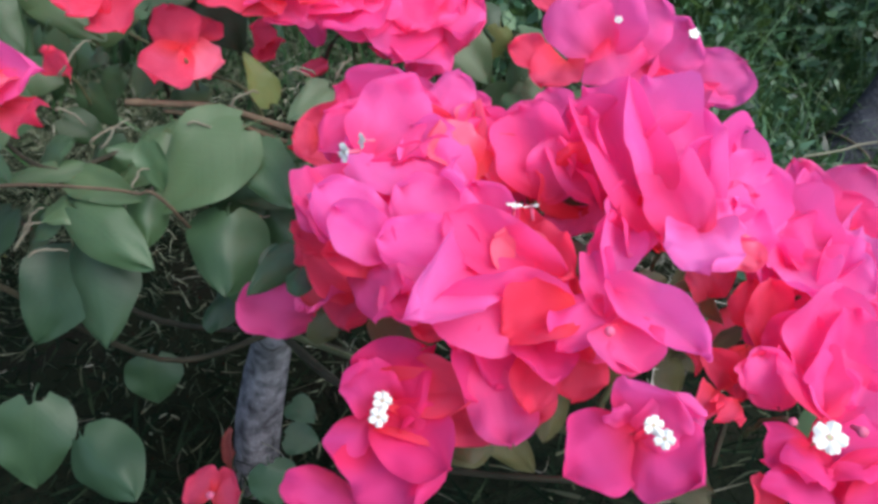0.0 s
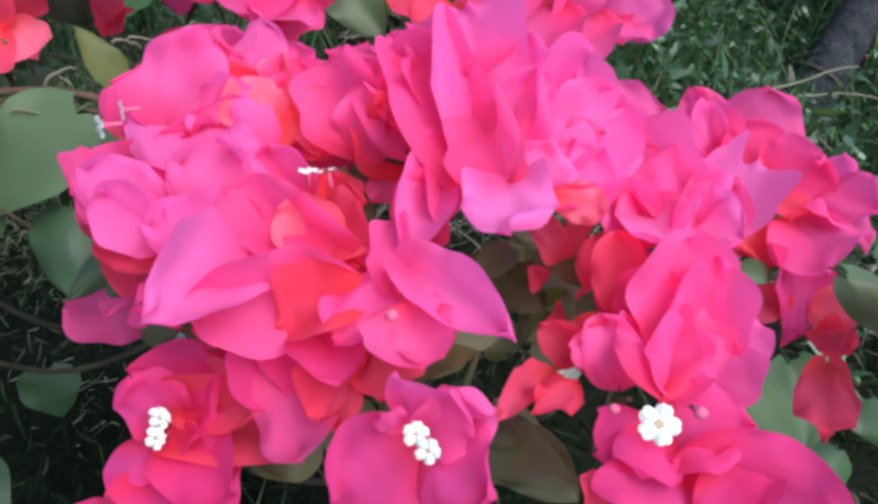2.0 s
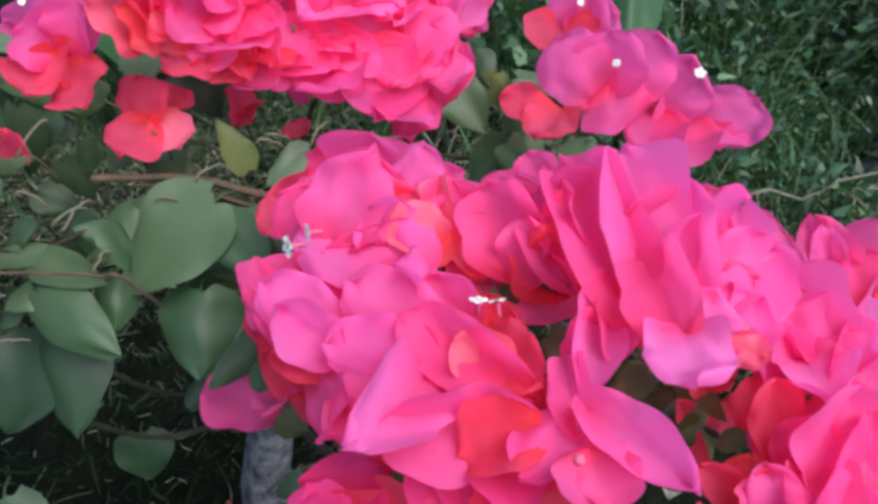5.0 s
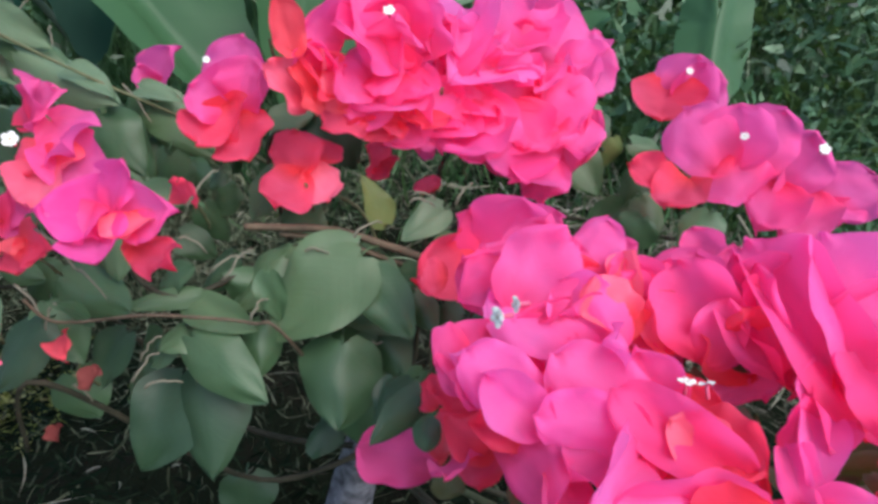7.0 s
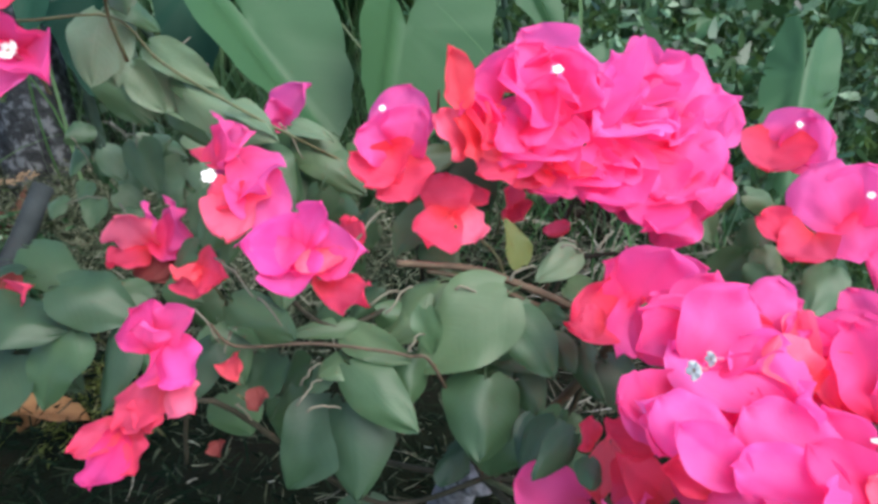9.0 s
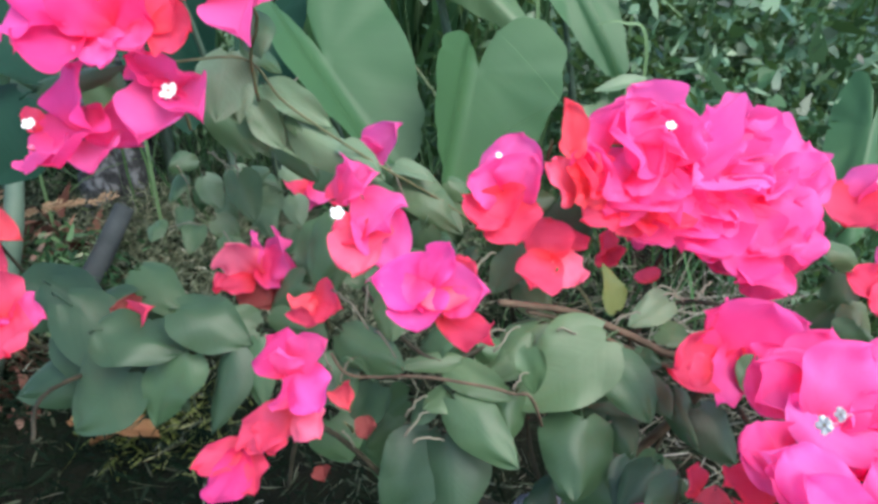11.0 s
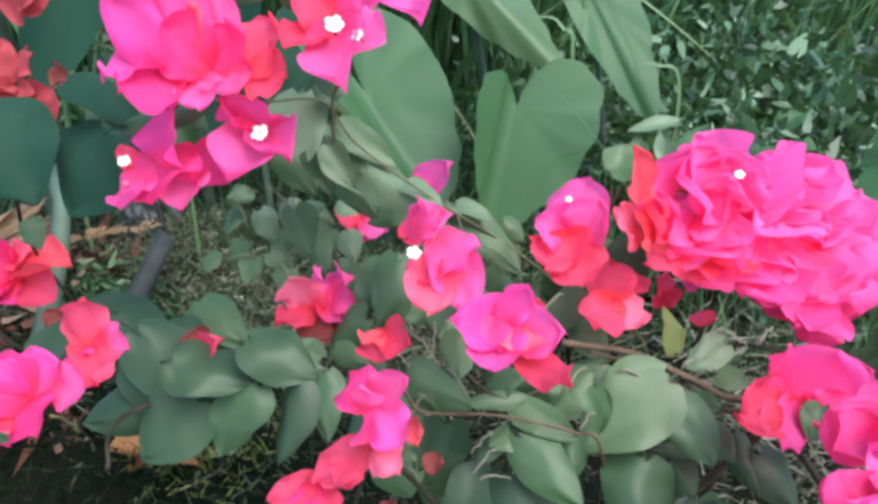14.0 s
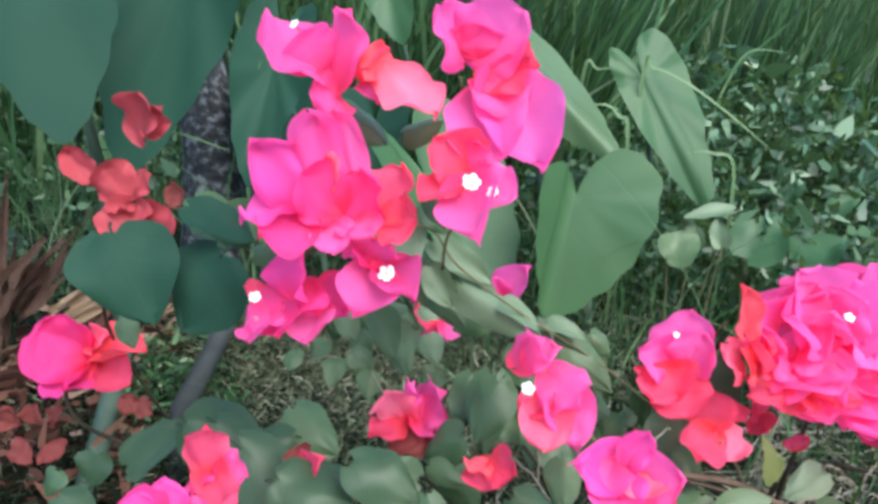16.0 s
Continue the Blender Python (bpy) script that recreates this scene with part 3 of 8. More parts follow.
def arching_blade(pts, width, material, label):
    """One long grass blade, keeled along its middle, bowing over from its root."""
    b = [Vector(p) for p in pts]
    root = Vector((b[0].x, b[0].y + 0.02, float(ground_height(b[0].x, b[0].y + 0.02)) - 0.01))
    line = [root] + b
    mid = []
    for i in range(len(line) - 1):
        p0, p1, p2, p3 = line[max(i - 1, 0)], line[i], line[i + 1], line[min(i + 2, len(line) - 1)]
        for k in range(6):
            s = k / 6
            mid.append(0.5 * ((2 * p1) + (p2 - p0) * s + (2 * p0 - 5 * p1 + 4 * p2 - p3) * s * s + (3 * p1 - p0 - 3 * p2 + p3) * s ** 3))
    mid.append(line[-1])
    n = len(mid)
    verts, faces = [], []
    for i, p in enumerate(mid):
        d = (mid[min(i + 1, n - 1)] - mid[max(i - 1, 0)]).normalized()
        side = d.cross(Vector((0.2, -0.8, 0.5))).normalized()
        up = side.cross(d)
        w = width * 0.5 * (1 - (i / (n - 1)) ** 3) + 0.0003
        verts += [p - side * w + up * w * 0.35, p, p + side * w + up * w * 0.35]
    for i in range(n - 1):
        k = 3 * i
        faces += [(k, k + 1, k + 4, k + 3), (k + 1, k + 2, k + 5, k + 4)]
    tagged(new("grass_blade", mesh_of("grass_blade", verts, faces, material)), label, "grass", "long grass blades")


build_ground()
build_stuff()
build_tuft()
build_litter()
PALE_BLADE = "long pale grass blade arching over the weeds"
arching_blade([(-0.206, 1.2, 0.54), (-0.190, 1.2, 0.563), (-0.135, 1.2, 0.542), (-0.061, 1.2, 0.495), (0.005, 1.2, 0.447)], 0.005, STRAW_GREEN, PALE_BLADE)
arching_blade([(-0.217, 1.15, 0.446), (-0.236, 1.15, 0.490), (-0.258, 1.15, 0.506), (-0.300, 1.14, 0.500)], 0.005, STRAW_GREEN, PALE_BLADE)
arching_blade([(-0.061, 1.5, 0.427), (-0.040, 1.5, 0.540), (-0.010, 1.5, 0.590), (0.054, 1.5, 0.590)], 0.005, STRAW_GREEN, PALE_BLADE)
arching_blade([(-0.307, 1.3, 0.526), (-0.281, 1.3, 0.551), (-0.240, 1.3, 0.553)], 0.005, STRAW_GREEN, PALE_BLADE)
arching_blade([(-0.870, 0.82, 0.440), (-0.836, 0.8, 0.472), (-0.778, 0.8, 0.465), (-0.711, 0.8, 0.449)], 0.004, STRAW_GREEN, "thin pale grass blade bowing across the taro leaves")
arching_blade([(-0.716, 0.85, 0.470), (-0.700, 0.85, 0.530), (-0.689, 0.85, 0.562)], 0.004, STRAW_GREEN, "thin pale grass blade standing before the taro leaves")
arching_blade([(-0.05, 1.16, 0.40), (-0.09, 1.15, 0.445), (-0.13, 1.15, 0.44)], 0.005, STRAW_GREEN, PALE_BLADE)


# ---- trees ----
def build_trees():
    t = thing("tree_trunk", "dark bare leaning tree trunk rising from the weeds", "tree trunk")
    p = [(0.60, 1.02, -0.28), (0.644, 1.052, -0.120), (0.704, 1.146, -0.067), (0.791, 1.236, -0.018), (0.932, 1.379, 0.059), (1.10, 1.50, 0.45), (1.30, 1.65, 1.0)]
    rod("trunk", p, 0.048, 0.036, BARK_DARK, t, 12, 0.08, 3)
    # a thin bare vine looped round the trunk
    mid, up = Vector((0.770, 1.214, -0.028)), (Vector(p[3]) - Vector(p[2])).normalized()
    out = up.cross(Vector((0, 0, 1))).normalized()
    back = up.cross(out)
    loop = []
    for i in range(25):
        a = 2 * math.pi * i / 24 * 1.3
        loop.append(mid + (out * math.cos(a) + back * math.sin(a)) * 0.047 + up * (0.03 * math.sin(a * 0.9 + 0.4) - 0.012 * a))
    rod("vine", loop, 0.0032, 0.0022, TWIG, t, 6, 0.1, 9, "thin bare brown vine")
    t = thing("tree_trunk", "grey mottled tree trunk behind the taro leaves", "tree trunk")
    p = [(-0.872, 0.985, -0.02), (-0.868, 0.98, 0.10), (-0.858, 0.98, 0.20), (-0.862, 1.0, 0.29), (-0.892, 1.05, 0.40), (-0.945, 1.11, 0.52), (-1.02, 1.2, 1.0), (-1.05, 1.26, 1.6)]
    v, f = tube(p, [0.072, 0.060, 0.055, 0.052, 0.050, 0.048, 0.045, 0.04], 14, 0.06, 5)
    part("trunk", mesh_of("trunk", v, f, BARK_MOTTLED), t)


build_trees()


# ---- taro plants ----
def taro_mesh(material, fold, curl, ruffle, seed, bend=(0, 0), lobes=(1, 1), widths=(1, 1)):
    """An arrow-shaped leaf: stalk joint at the origin, tip at y = 1, two round lobes behind the joint.
    bend turns the two halves (x below 0 first) along the midrib, lobes and widths stretch the lobe and the breadth of each half."""
    stops = [(0, 1.0), (10, 0.93), (22, 0.80), (40, 0.66), (70, 0.57), (100, 0.57), (128, 0.64), (145, 0.66), (158, 0.58), (168, 0.38), (175, 0.14), (180, 0.04)]
    r = random.Random(seed)
    ph = r.uniform(0, 6)
    rings, spokes = 10, 96
    verts, uvs, faces = [(0, 0, 0)], [(0.5, 0.3)], []
    for k in range(1, rings + 1):
        for i in range(spokes):
            deg = 360 * i / spokes - 180
            a = abs(deg)
            for (a0, r0), (a1, r1) in zip(stops, stops[1:]):
                if a0 <= a <= a1:
                    s = (a - a0) / (a1 - a0)
                    rad = r0 + (r1 - r0) * (s * s * (3 - 2 * s))
            rad *= k / rings
            edge = (k / rings) ** 2
            rad *= 1 + edge * (0.015 * math.sin(9 * radians(deg) + ph) + 0.010 * noise.noise(Vector((deg * 0.11, seed, 0))))
            half = 1 if deg > 0 else 0
            x, y = rad * math.sin(radians(deg)) * widths[half], rad * math.cos(radians(deg))
            if y < 0:
                y *= lobes[half]
            z = fold * abs(x) ** 1.4 - curl * max(0, y) ** 2 - 0.3 * curl * min(0, y) ** 2 + ruffle * edge * math.sin(4 * radians(deg) + ph) + 0.4 * ruffle * edge * math.sin(11 * radians(deg) + ph)
            # each half turns about the midrib, softly near it
            turn = radians(bend[half]) * min(1, abs(x) / 0.20) ** 0.6
            verts.append((x * math.cos(turn), y, z * math.cos(turn) + abs(x) * math.sin(turn)))
            uvs.append((0.5 + x * 0.7, 0.3 + 0.7 * y))
    for i in range(spokes):
        j = (i + 1) % spokes
        faces.append((0, 1 + i, 1 + j))
        for k in range(rings - 1):
            a, b = 1 + k * spokes, 1 + (k + 1) * spokes
            faces.append((a + i, b + i, b + j, a + j))
    return mesh_of("leaf_blade", verts, faces, material, uvs)


def taro(joint, tip, width, foot, normal=(0.0, -0.85, 0.5), material=None, fold=0.25, curl=0.12, ruffle=0.03, seed=1, label="broad green taro leaf on its stalk", bend=(0, 0), lobes=(1, 1), widths=(1, 1)):
    t = thing("taro_plant", label, "taro plant", "taro plants")
    blade = part("leaf_blade", taro_mesh(material or TARO, fold, curl, ruffle, seed, bend, lobes, widths), t)
    a, b = Vector(joint), Vector(tip)
    y = b - a
    length = y.length
    y.normalize()
    x = y.cross(Vector(normal)).normalized()
    z = x.cross(y)
    blade.matrix_basis = Matrix.Translation(a) @ Matrix((x, y, z)).transposed().to_4x4() @ Matrix.Diagonal((width, length, length, 1))
    back = a - z * 0.01
    f = Vector(foot)
    f.z = float(ground_height(f.x, f.y)) - 0.02
    rod("stalk", bent(f, back, (0, 0.04, 0.02), 9, seed), min(0.011, 0.075 * width), min(0.005, 0.035 * width), STALK, t, 8, 0.03, seed)
    return t


taro((-0.490, 0.960, 0.402), (-0.362, 0.900, 0.262), 0.20, (-0.42, 1.08, 0), (0.12, -0.86, 0.48), TARO, 0.05, 0.06, 0.012, 2, bend=(-6, 58), lobes=(1.0, 1.1), widths=(1.0, 0.8))
taro((-0.277, 0.960, 0.398), (-0.294, 0.900, 0.240), 0.20, (-0.24, 1.12, 0), (0.08, -0.86, 0.48), TARO, 0.05, 0.06, 0.012, 3, bend=(-6, 62), lobes=(0.85, 0.4), widths=(1.0, 0.85))
taro((-0.385, 1.080, 0.570), (-0.226, 1.050, 0.439), 0.145, (-0.3, 1.16, 0), (-0.10, -0.90, 0.42), TARO_LIGHT, 0.05, 0.06, 0.03, 4, "pale green taro leaf folded along its midrib", bend=(-45, -10), lobes=(0.7, 0.7), widths=(1.0, 0.62))
taro((-0.205, 1.215, 0.545), (-0.085, 1.150, 0.353), 0.115, (-0.12, 1.3, 0), (-0.25, -0.92, 0.30), TARO, 0.05, 0.08, 0.03, 5, "green taro leaf folded along its midrib", bend=(-22, 15), lobes=(0.6, 0.5), widths=(1.05, 0.62))
taro((-0.85, 0.65, 0.69), (-0.746, 0.558, 0.50), 0.15, (-0.95, 0.85, 0), (0.75, -0.65, -0.2), TARO_SHADED, 0.2, 0.1, 0.03, 7, "taro leaf hanging from its stalk, its green darkened for the shade")
taro((-0.80, 0.88, 0.69), (-0.791, 0.691, 0.44), 0.17, (-0.80, 1.05, 0), (0.25, -0.9, 0.25), TARO_SHADED, 0.25, 0.1, 0.03, 8, "taro leaf hanging from its stalk, its green darkened for the shade")
taro((-0.681, 0.872, 0.56), (-0.671, 0.767, 0.42), 0.085, (-0.66, 1.0, 0), (0.3, -0.9, 0.3), TARO_SHADED, 0.4, 0.12, 0.04, 9)
taro((-0.567, 0.985, 0.674), (-0.528, 0.946, 0.591), 0.07, (-0.50, 1.15, 0), (0.1, -0.9, 0.3), TARO, 0.4, 0.12, 0.04, 12)
taro((-0.608, 1.064, 0.442), (-0.584, 0.965, 0.313), 0.105, (-0.50, 1.15, 0), (0.1, -0.9, 0.3), TARO_SHADED, 0.35, 0.12, 0.04, 14, "taro leaf hanging from its stalk, its green darkened for the shade")
taro((-0.768, 1.060, 0.450), (-0.701, 0.932, 0.300), 0.13, (-0.62, 1.12, 0), (0.3, -0.9, 0.3), TARO_SHADED, 0.35, 0.12, 0.04, 15, "taro leaf hanging from its stalk, its green darkened for the shade")
taro((0.255, 1.074, 0.328), (0.221, 0.965, 0.200), 0.10, (0.27, 1.2, 0), (-0.3, -0.9, 0.35), TARO, 0.2, 0.12, 0.03, 10, bend=(-35, -20))

# ---- bougainvillea ----
SHRUB = thing("bougainvillea", "bougainvillea shrub in full bloom with bright pink bracts", "flowering shrub")
SIDE_SHRUB = thing("bougainvillea", "thin low bougainvillea with fading coral and red bracts", "flowering shrub")
CROTCH = (-0.123, 0.423, 0.163)
rod("stem", [(-0.197, 0.481, -0.180), (-0.194, 0.492, -0.128), (-0.188, 0.495, -0.069), (-0.175, 0.496, -0.005), (-0.159, 0.495, 0.055), (-0.145, 0.485, 0.104), (-0.135, 0.45, 0.14), CROTCH], 0.027, 0.014, BARK, SHRUB, 12, 0.10, 8, "old grey stem with cracked bark")
COUNT = [0]


def cluster(x, y, z, fx, fy, fz, shrub=None):
    """The stalk of one flower cluster, from its foot on a cane to the point where the bracts meet."""
    COUNT[0] += 1
    v, f = tube(bent((fx, fy, fz), (x, y, z), (0, 0.004, -0.003), 6, COUNT[0], 0.001), [0.0010, 0.0010, 0.0009, 0.0009, 0.0008, 0.0008], 6)
    return part("flower_stalk", mesh_of("flower_stalk", v, f, SHOOT), shrub or SHRUB)


def cane(pts, r0, r1, shrub=None, material=None, n=7):
    """A cane that runs smoothly through the points."""
    pts = [Vector(p) for p in pts]
    line = []
    for i in range(len(pts) - 1):
        p0, p1, p2, p3 = pts[max(i - 1, 0)], pts[i], pts[i + 1], pts[min(i + 2, len(pts) - 1)]
        for k in range(n):
            s = k / n
            line.append(0.5 * ((2 * p1) + (p2 - p0) * s + (2 * p0 - 5 * p1 + 4 * p2 - p3) * s * s + (3 * p1 - p0 - 3 * p2 + p3) * s ** 3))
    line.append(pts[-1])
    COUNT[0] += 1
    return rod("cane", line, r0, r1, material or CANE_SHADED, shrub or SHRUB, 6, 0.10, COUNT[0])


def bract(c, x0, y0, z0, x1, y1, z1, w, material):
    ob = part("bract", sheet_for("bract", material), c)
    lay(ob, (x0, y0, z0), (x1, y1, z1), w, 0.38)


def leaf(x0, y0, z0, x1, y1, z1, w, material):
    ob = part("leaf", sheet_for("leaf", material), SHRUB)
    lay(ob, (x0, y0, z0), (x1, y1, z1), w, 0.28, Vector((0, -0.6, 0.8)))


def floret_mesh():
    """The small white flower: five notched lobes on a thin tube."""
    verts, faces = [(0, 0, 0.05)], []
    n = 40
    for k, (rad, z) in enumerate(((0.20, 0.02), (0.65, 0.14), (1.0, 0.02))):
        for i in range(n):
            a = 2 * math.pi * i / n
            lobe = 0.70 + 0.30 * abs(math.cos(2.5 * a)) ** 0.7 - 0.10 * max(0, math.cos(5 * a)) ** 6
            rr = rad * (lobe if k else 1)
            verts.append((rr * math.cos(a), rr * math.sin(a), z + 0.12 * math.cos(5 * a) * rad + 0.07 * math.sin(15 * a) * rad ** 2))
    for i in range(n):
        j = (i + 1) % n
        faces.append((0, 1 + i, 1 + j))
        for k in range(2):
            a, b = 1 + k * n, 1 + (k + 1) * n
            faces.append((a + i, b + i, b + j, a + j))
    me = mesh_of("floret", verts, faces, WHITE)
    me.materials.append(EYE_MAT)
    for p in me.polygons:
        if len(p.vertices) == 3:
            p.material_index = 1
    v, f = tube([(0, 0, 0.02), (0, 0, -0.6), (0.05, 0, -1.6)], [0.22, 0.2, 0.25], 7)
    base = len(me.vertices)
    bm = bmesh.new()
    bm.from_mesh(me)
    vs = [bm.verts.new(p) for p in v]
    for face in f:
        nf = bm.faces.new([vs[i] for i in face])
        nf.material_index = 2
        nf.smooth = True
    bm.to_mesh(me)
    bm.free()
    me.materials.append(TUBE)
    return me


FLORET = floret_mesh()
_v, _f = tube([(0, 0, 1.0), (0, 0, 0.75), (0, 0, 0.2), (0, 0, -0.8), (0, 0.05, -2.0)], [0.25, 0.85, 0.95, 0.5, 0.35], 10)
BUD = mesh_of("floret_bud", _v, _f, TUBE)


def floret(c, x, y, z, r, name="floret", me=None, facing=(0, -0.8, 0.6)):
    ob = part(name, me or FLORET, c, "tiny white flower" if me is None else "")
    d = (Vector(facing) + Vector((rng.uniform(-0.35, 0.35), rng.uniform(-0.2, 0.2), rng.uniform(-0.2, 0.4)))).normalized()
    ob.matrix_basis = Matrix.Translation((x, y, z)) @ d.to_track_quat("Z", "Y").to_matrix().to_4x4() @ Matrix.Diagonal((r, r, r, 1))


def floret_bud(c, x, y, z, r):
    floret(c, x, y, z, r, "floret_bud", BUD)


c = cluster(-0.0028, 0.2330, 0.3623, -0.0026, 0.2525, 0.3322)
bract(c, -0.0033, 0.2446, 0.3839, -0.0370, 0.2756, 0.3879, 0.0260, LIT_PINK)
bract(c, 0.0162, 0.2175, 0.3738, -0.0149, 0.2403, 0.3880, 0.0293, PINK)
bract(c, 0.0109, 0.2079, 0.3727, -0.0093, 0.1744, 0.3817, 0.0274, LIT_PINK)
bract(c, 0.0124, 0.2144, 0.3765, -0.0220, 0.2195, 0.3782, 0.0230, LIT_PINK)
bract(c, 0.0280, 0.2202, 0.3724, 0.0468, 0.1993, 0.3756, 0.0245, RED)
bract(c, -0.0201, 0.2286, 0.3717, -0.0460, 0.2427, 0.3871, 0.0244, LIT_PINK)
bract(c, -0.0184, 0.2224, 0.3712, -0.0408, 0.2304, 0.3836, 0.0201, LIT_PINK)
bract(c, -0.0214, 0.2250, 0.3652, -0.0439, 0.2254, 0.3696, 0.0168, RED)
bract(c, 0.0040, 0.2015, 0.3517, -0.0102, 0.1977, 0.3539, 0.0106, RED)
bract(c, -0.0323, 0.2374, 0.3545, -0.0154, 0.1850, 0.3709, 0.0204, HOT)
bract(c, -0.0167, 0.2048, 0.3651, -0.0073, 0.1858, 0.3626, 0.0183, HOT)
bract(c, 0.0108, 0.1921, 0.3578, -0.0008, 0.1906, 0.3615, 0.0173, HOT)
bract(c, -0.0373, 0.2521, 0.3306, -0.0561, 0.2468, 0.3513, 0.0181, RED)
bract(c, 0.0178, 0.2178, 0.3687, -0.0115, 0.1967, 0.3677, 0.0263, HOT)
bract(c, 0.0186, 0.2156, 0.3629, 0.0298, 0.1924, 0.3417, 0.0297, RED)
bract(c, 0.0184, 0.2224, 0.3562, 0.0062, 0.2013, 0.3514, 0.0276, HOT)
bract(c, -0.0334, 0.2639, 0.3712, -0.0589, 0.2530, 0.3732, 0.0241, HOT)
bract(c, -0.0392, 0.2607, 0.3569, -0.0602, 0.2536, 0.3531, 0.0214, RED)
bract(c, -0.0467, 0.2516, 0.3274, -0.0535, 0.2305, 0.3324, 0.0201, HOT)
bract(c, 0.0061, 0.2563, 0.3541, 0.0328, 0.2411, 0.3605, 0.0322, RED)
c = cluster(-0.0083, 0.2729, 0.3742, -0.0081, 0.2924, 0.3442)
bract(c, 0.0001, 0.2846, 0.3927, 0.0098, 0.3026, 0.4088, 0.0215, PINK)
bract(c, -0.0628, 0.2831, 0.2918, -0.0985, 0.2842, 0.2981, 0.0279, HOT)
bract(c, -0.0534, 0.2931, 0.3190, -0.0605, 0.2675, 0.3061, 0.0202, CORAL)
bract(c, -0.0425, 0.2819, 0.3202, -0.0413, 0.2526, 0.3060, 0.0248, RED)
bract(c, -0.0614, 0.2919, 0.3198, -0.0709, 0.2906, 0.3304, 0.0163, RED)
bract(c, -0.0270, 0.2520, 0.3659, -0.0507, 0.2449, 0.3798, 0.0203, HIGHLIGHT_PINK)
bract(c, -0.0280, 0.2700, 0.3860, -0.0082, 0.2870, 0.4120, 0.0334, PINK)
bract(c, -0.0262, 0.2932, 0.3721, -0.0485, 0.2972, 0.3961, 0.0297, HOT)
bract(c, -0.0200, 0.3059, 0.3776, -0.0137, 0.3082, 0.4051, 0.0343, HOT)
bract(c, -0.0596, 0.3249, 0.3672, -0.0713, 0.3218, 0.3701, 0.0174, RED)
bract(c, 0.0038, 0.2748, 0.3778, -0.0001, 0.2760, 0.3978, 0.0214, HOT)
bract(c, 0.0095, 0.2825, 0.3706, 0.0174, 0.2821, 0.3892, 0.0223, RED)
bract(c, -0.0088, 0.2637, 0.3641, -0.0301, 0.2659, 0.3849, 0.0345, HOT)
bract(c, -0.0065, 0.2609, 0.3659, 0.0054, 0.2694, 0.3841, 0.0306, HOT)
bract(c, -0.0003, 0.2534, 0.3708, -0.0133, 0.2431, 0.3684, 0.0284, HOT)
c = cluster(0.0297, 0.2599, 0.3683, 0.0299, 0.2793, 0.3383)
bract(c, 0.0311, 0.2594, 0.3754, 0.0237, 0.2740, 0.3909, 0.0186, SALMON)
bract(c, 0.0444, 0.2553, 0.3781, 0.0354, 0.2806, 0.4043, 0.0306, HOT)
bract(c, 0.0271, 0.2595, 0.3759, 0.0204, 0.2932, 0.3979, 0.0232, HOT)
bract(c, 0.0420, 0.2526, 0.3753, 0.0486, 0.2598, 0.3995, 0.0198, HOT)
bract(c, 0.0241, 0.2325, 0.3716, 0.0109, 0.2394, 0.3892, 0.0226, PINK)
bract(c, 0.0311, 0.2335, 0.3699, 0.0422, 0.2303, 0.3748, 0.0209, RED)
bract(c, 0.0295, 0.2786, 0.3633, 0.0177, 0.2946, 0.3859, 0.0308, RED)
bract(c, 0.0391, 0.2745, 0.3646, 0.0383, 0.2959, 0.3868, 0.0325, RED)
bract(c, 0.0243, 0.2676, 0.3692, 0.0369, 0.2655, 0.3687, 0.0197, HOT)
bract(c, 0.0121, 0.2580, 0.3598, -0.0015, 0.2596, 0.3678, 0.0258, HOT)
floret(c, 0.0276, 0.2285, 0.3864, 0.0032, facing=(0.0, 0.3, 0.9))
floret(c, 0.0337, 0.2282, 0.3860, 0.0032, facing=(0.0, 0.3, 0.9))
c = cluster(0.0883, 0.2258, 0.3758, 0.0884, 0.2453, 0.3457)
bract(c, 0.0758, 0.2175, 0.3861, 0.0629, 0.2931, 0.4044, 0.0292, PINK)
bract(c, 0.0828, 0.2215, 0.3849, 0.0800, 0.2808, 0.4115, 0.0306, LIT_PINK)
bract(c, 0.0890, 0.2223, 0.3836, 0.0971, 0.2704, 0.4136, 0.0320, LIT_PINK)
bract(c, 0.0963, 0.2270, 0.3799, 0.1149, 0.2620, 0.3985, 0.0306, LIT_PINK)
bract(c, 0.1024, 0.2271, 0.3757, 0.1272, 0.2531, 0.3923, 0.0306, LIT_PINK)
bract(c, 0.1074, 0.2231, 0.3731, 0.1344, 0.2536, 0.3814, 0.0232, LIT_PINK)
bract(c, 0.0978, 0.2268, 0.3860, 0.0952, 0.2471, 0.4010, 0.0221, LIT_PINK)
bract(c, 0.0723, 0.2324, 0.3866, 0.0656, 0.2036, 0.3779, 0.0142, HOT)
bract(c, 0.0844, 0.2005, 0.3891, 0.0860, 0.2364, 0.3980, 0.0224, HOT)
bract(c, 0.0947, 0.2148, 0.3830, 0.1032, 0.2233, 0.3892, 0.0212, LIT_PINK)
bract(c, 0.1049, 0.2170, 0.3739, 0.1181, 0.2290, 0.3821, 0.0219, LIT_PINK)
bract(c, 0.1015, 0.2180, 0.3759, 0.1162, 0.2132, 0.3736, 0.0126, SALMON)
bract(c, 0.0856, 0.2036, 0.3918, 0.0835, 0.1825, 0.3882, 0.0253, HIGHLIGHT_PINK)
bract(c, 0.0690, 0.2451, 0.3711, 0.0605, 0.2773, 0.3977, 0.0371, HOT)
bract(c, 0.0868, 0.2451, 0.3690, 0.0971, 0.2677, 0.4024, 0.0402, HOT)
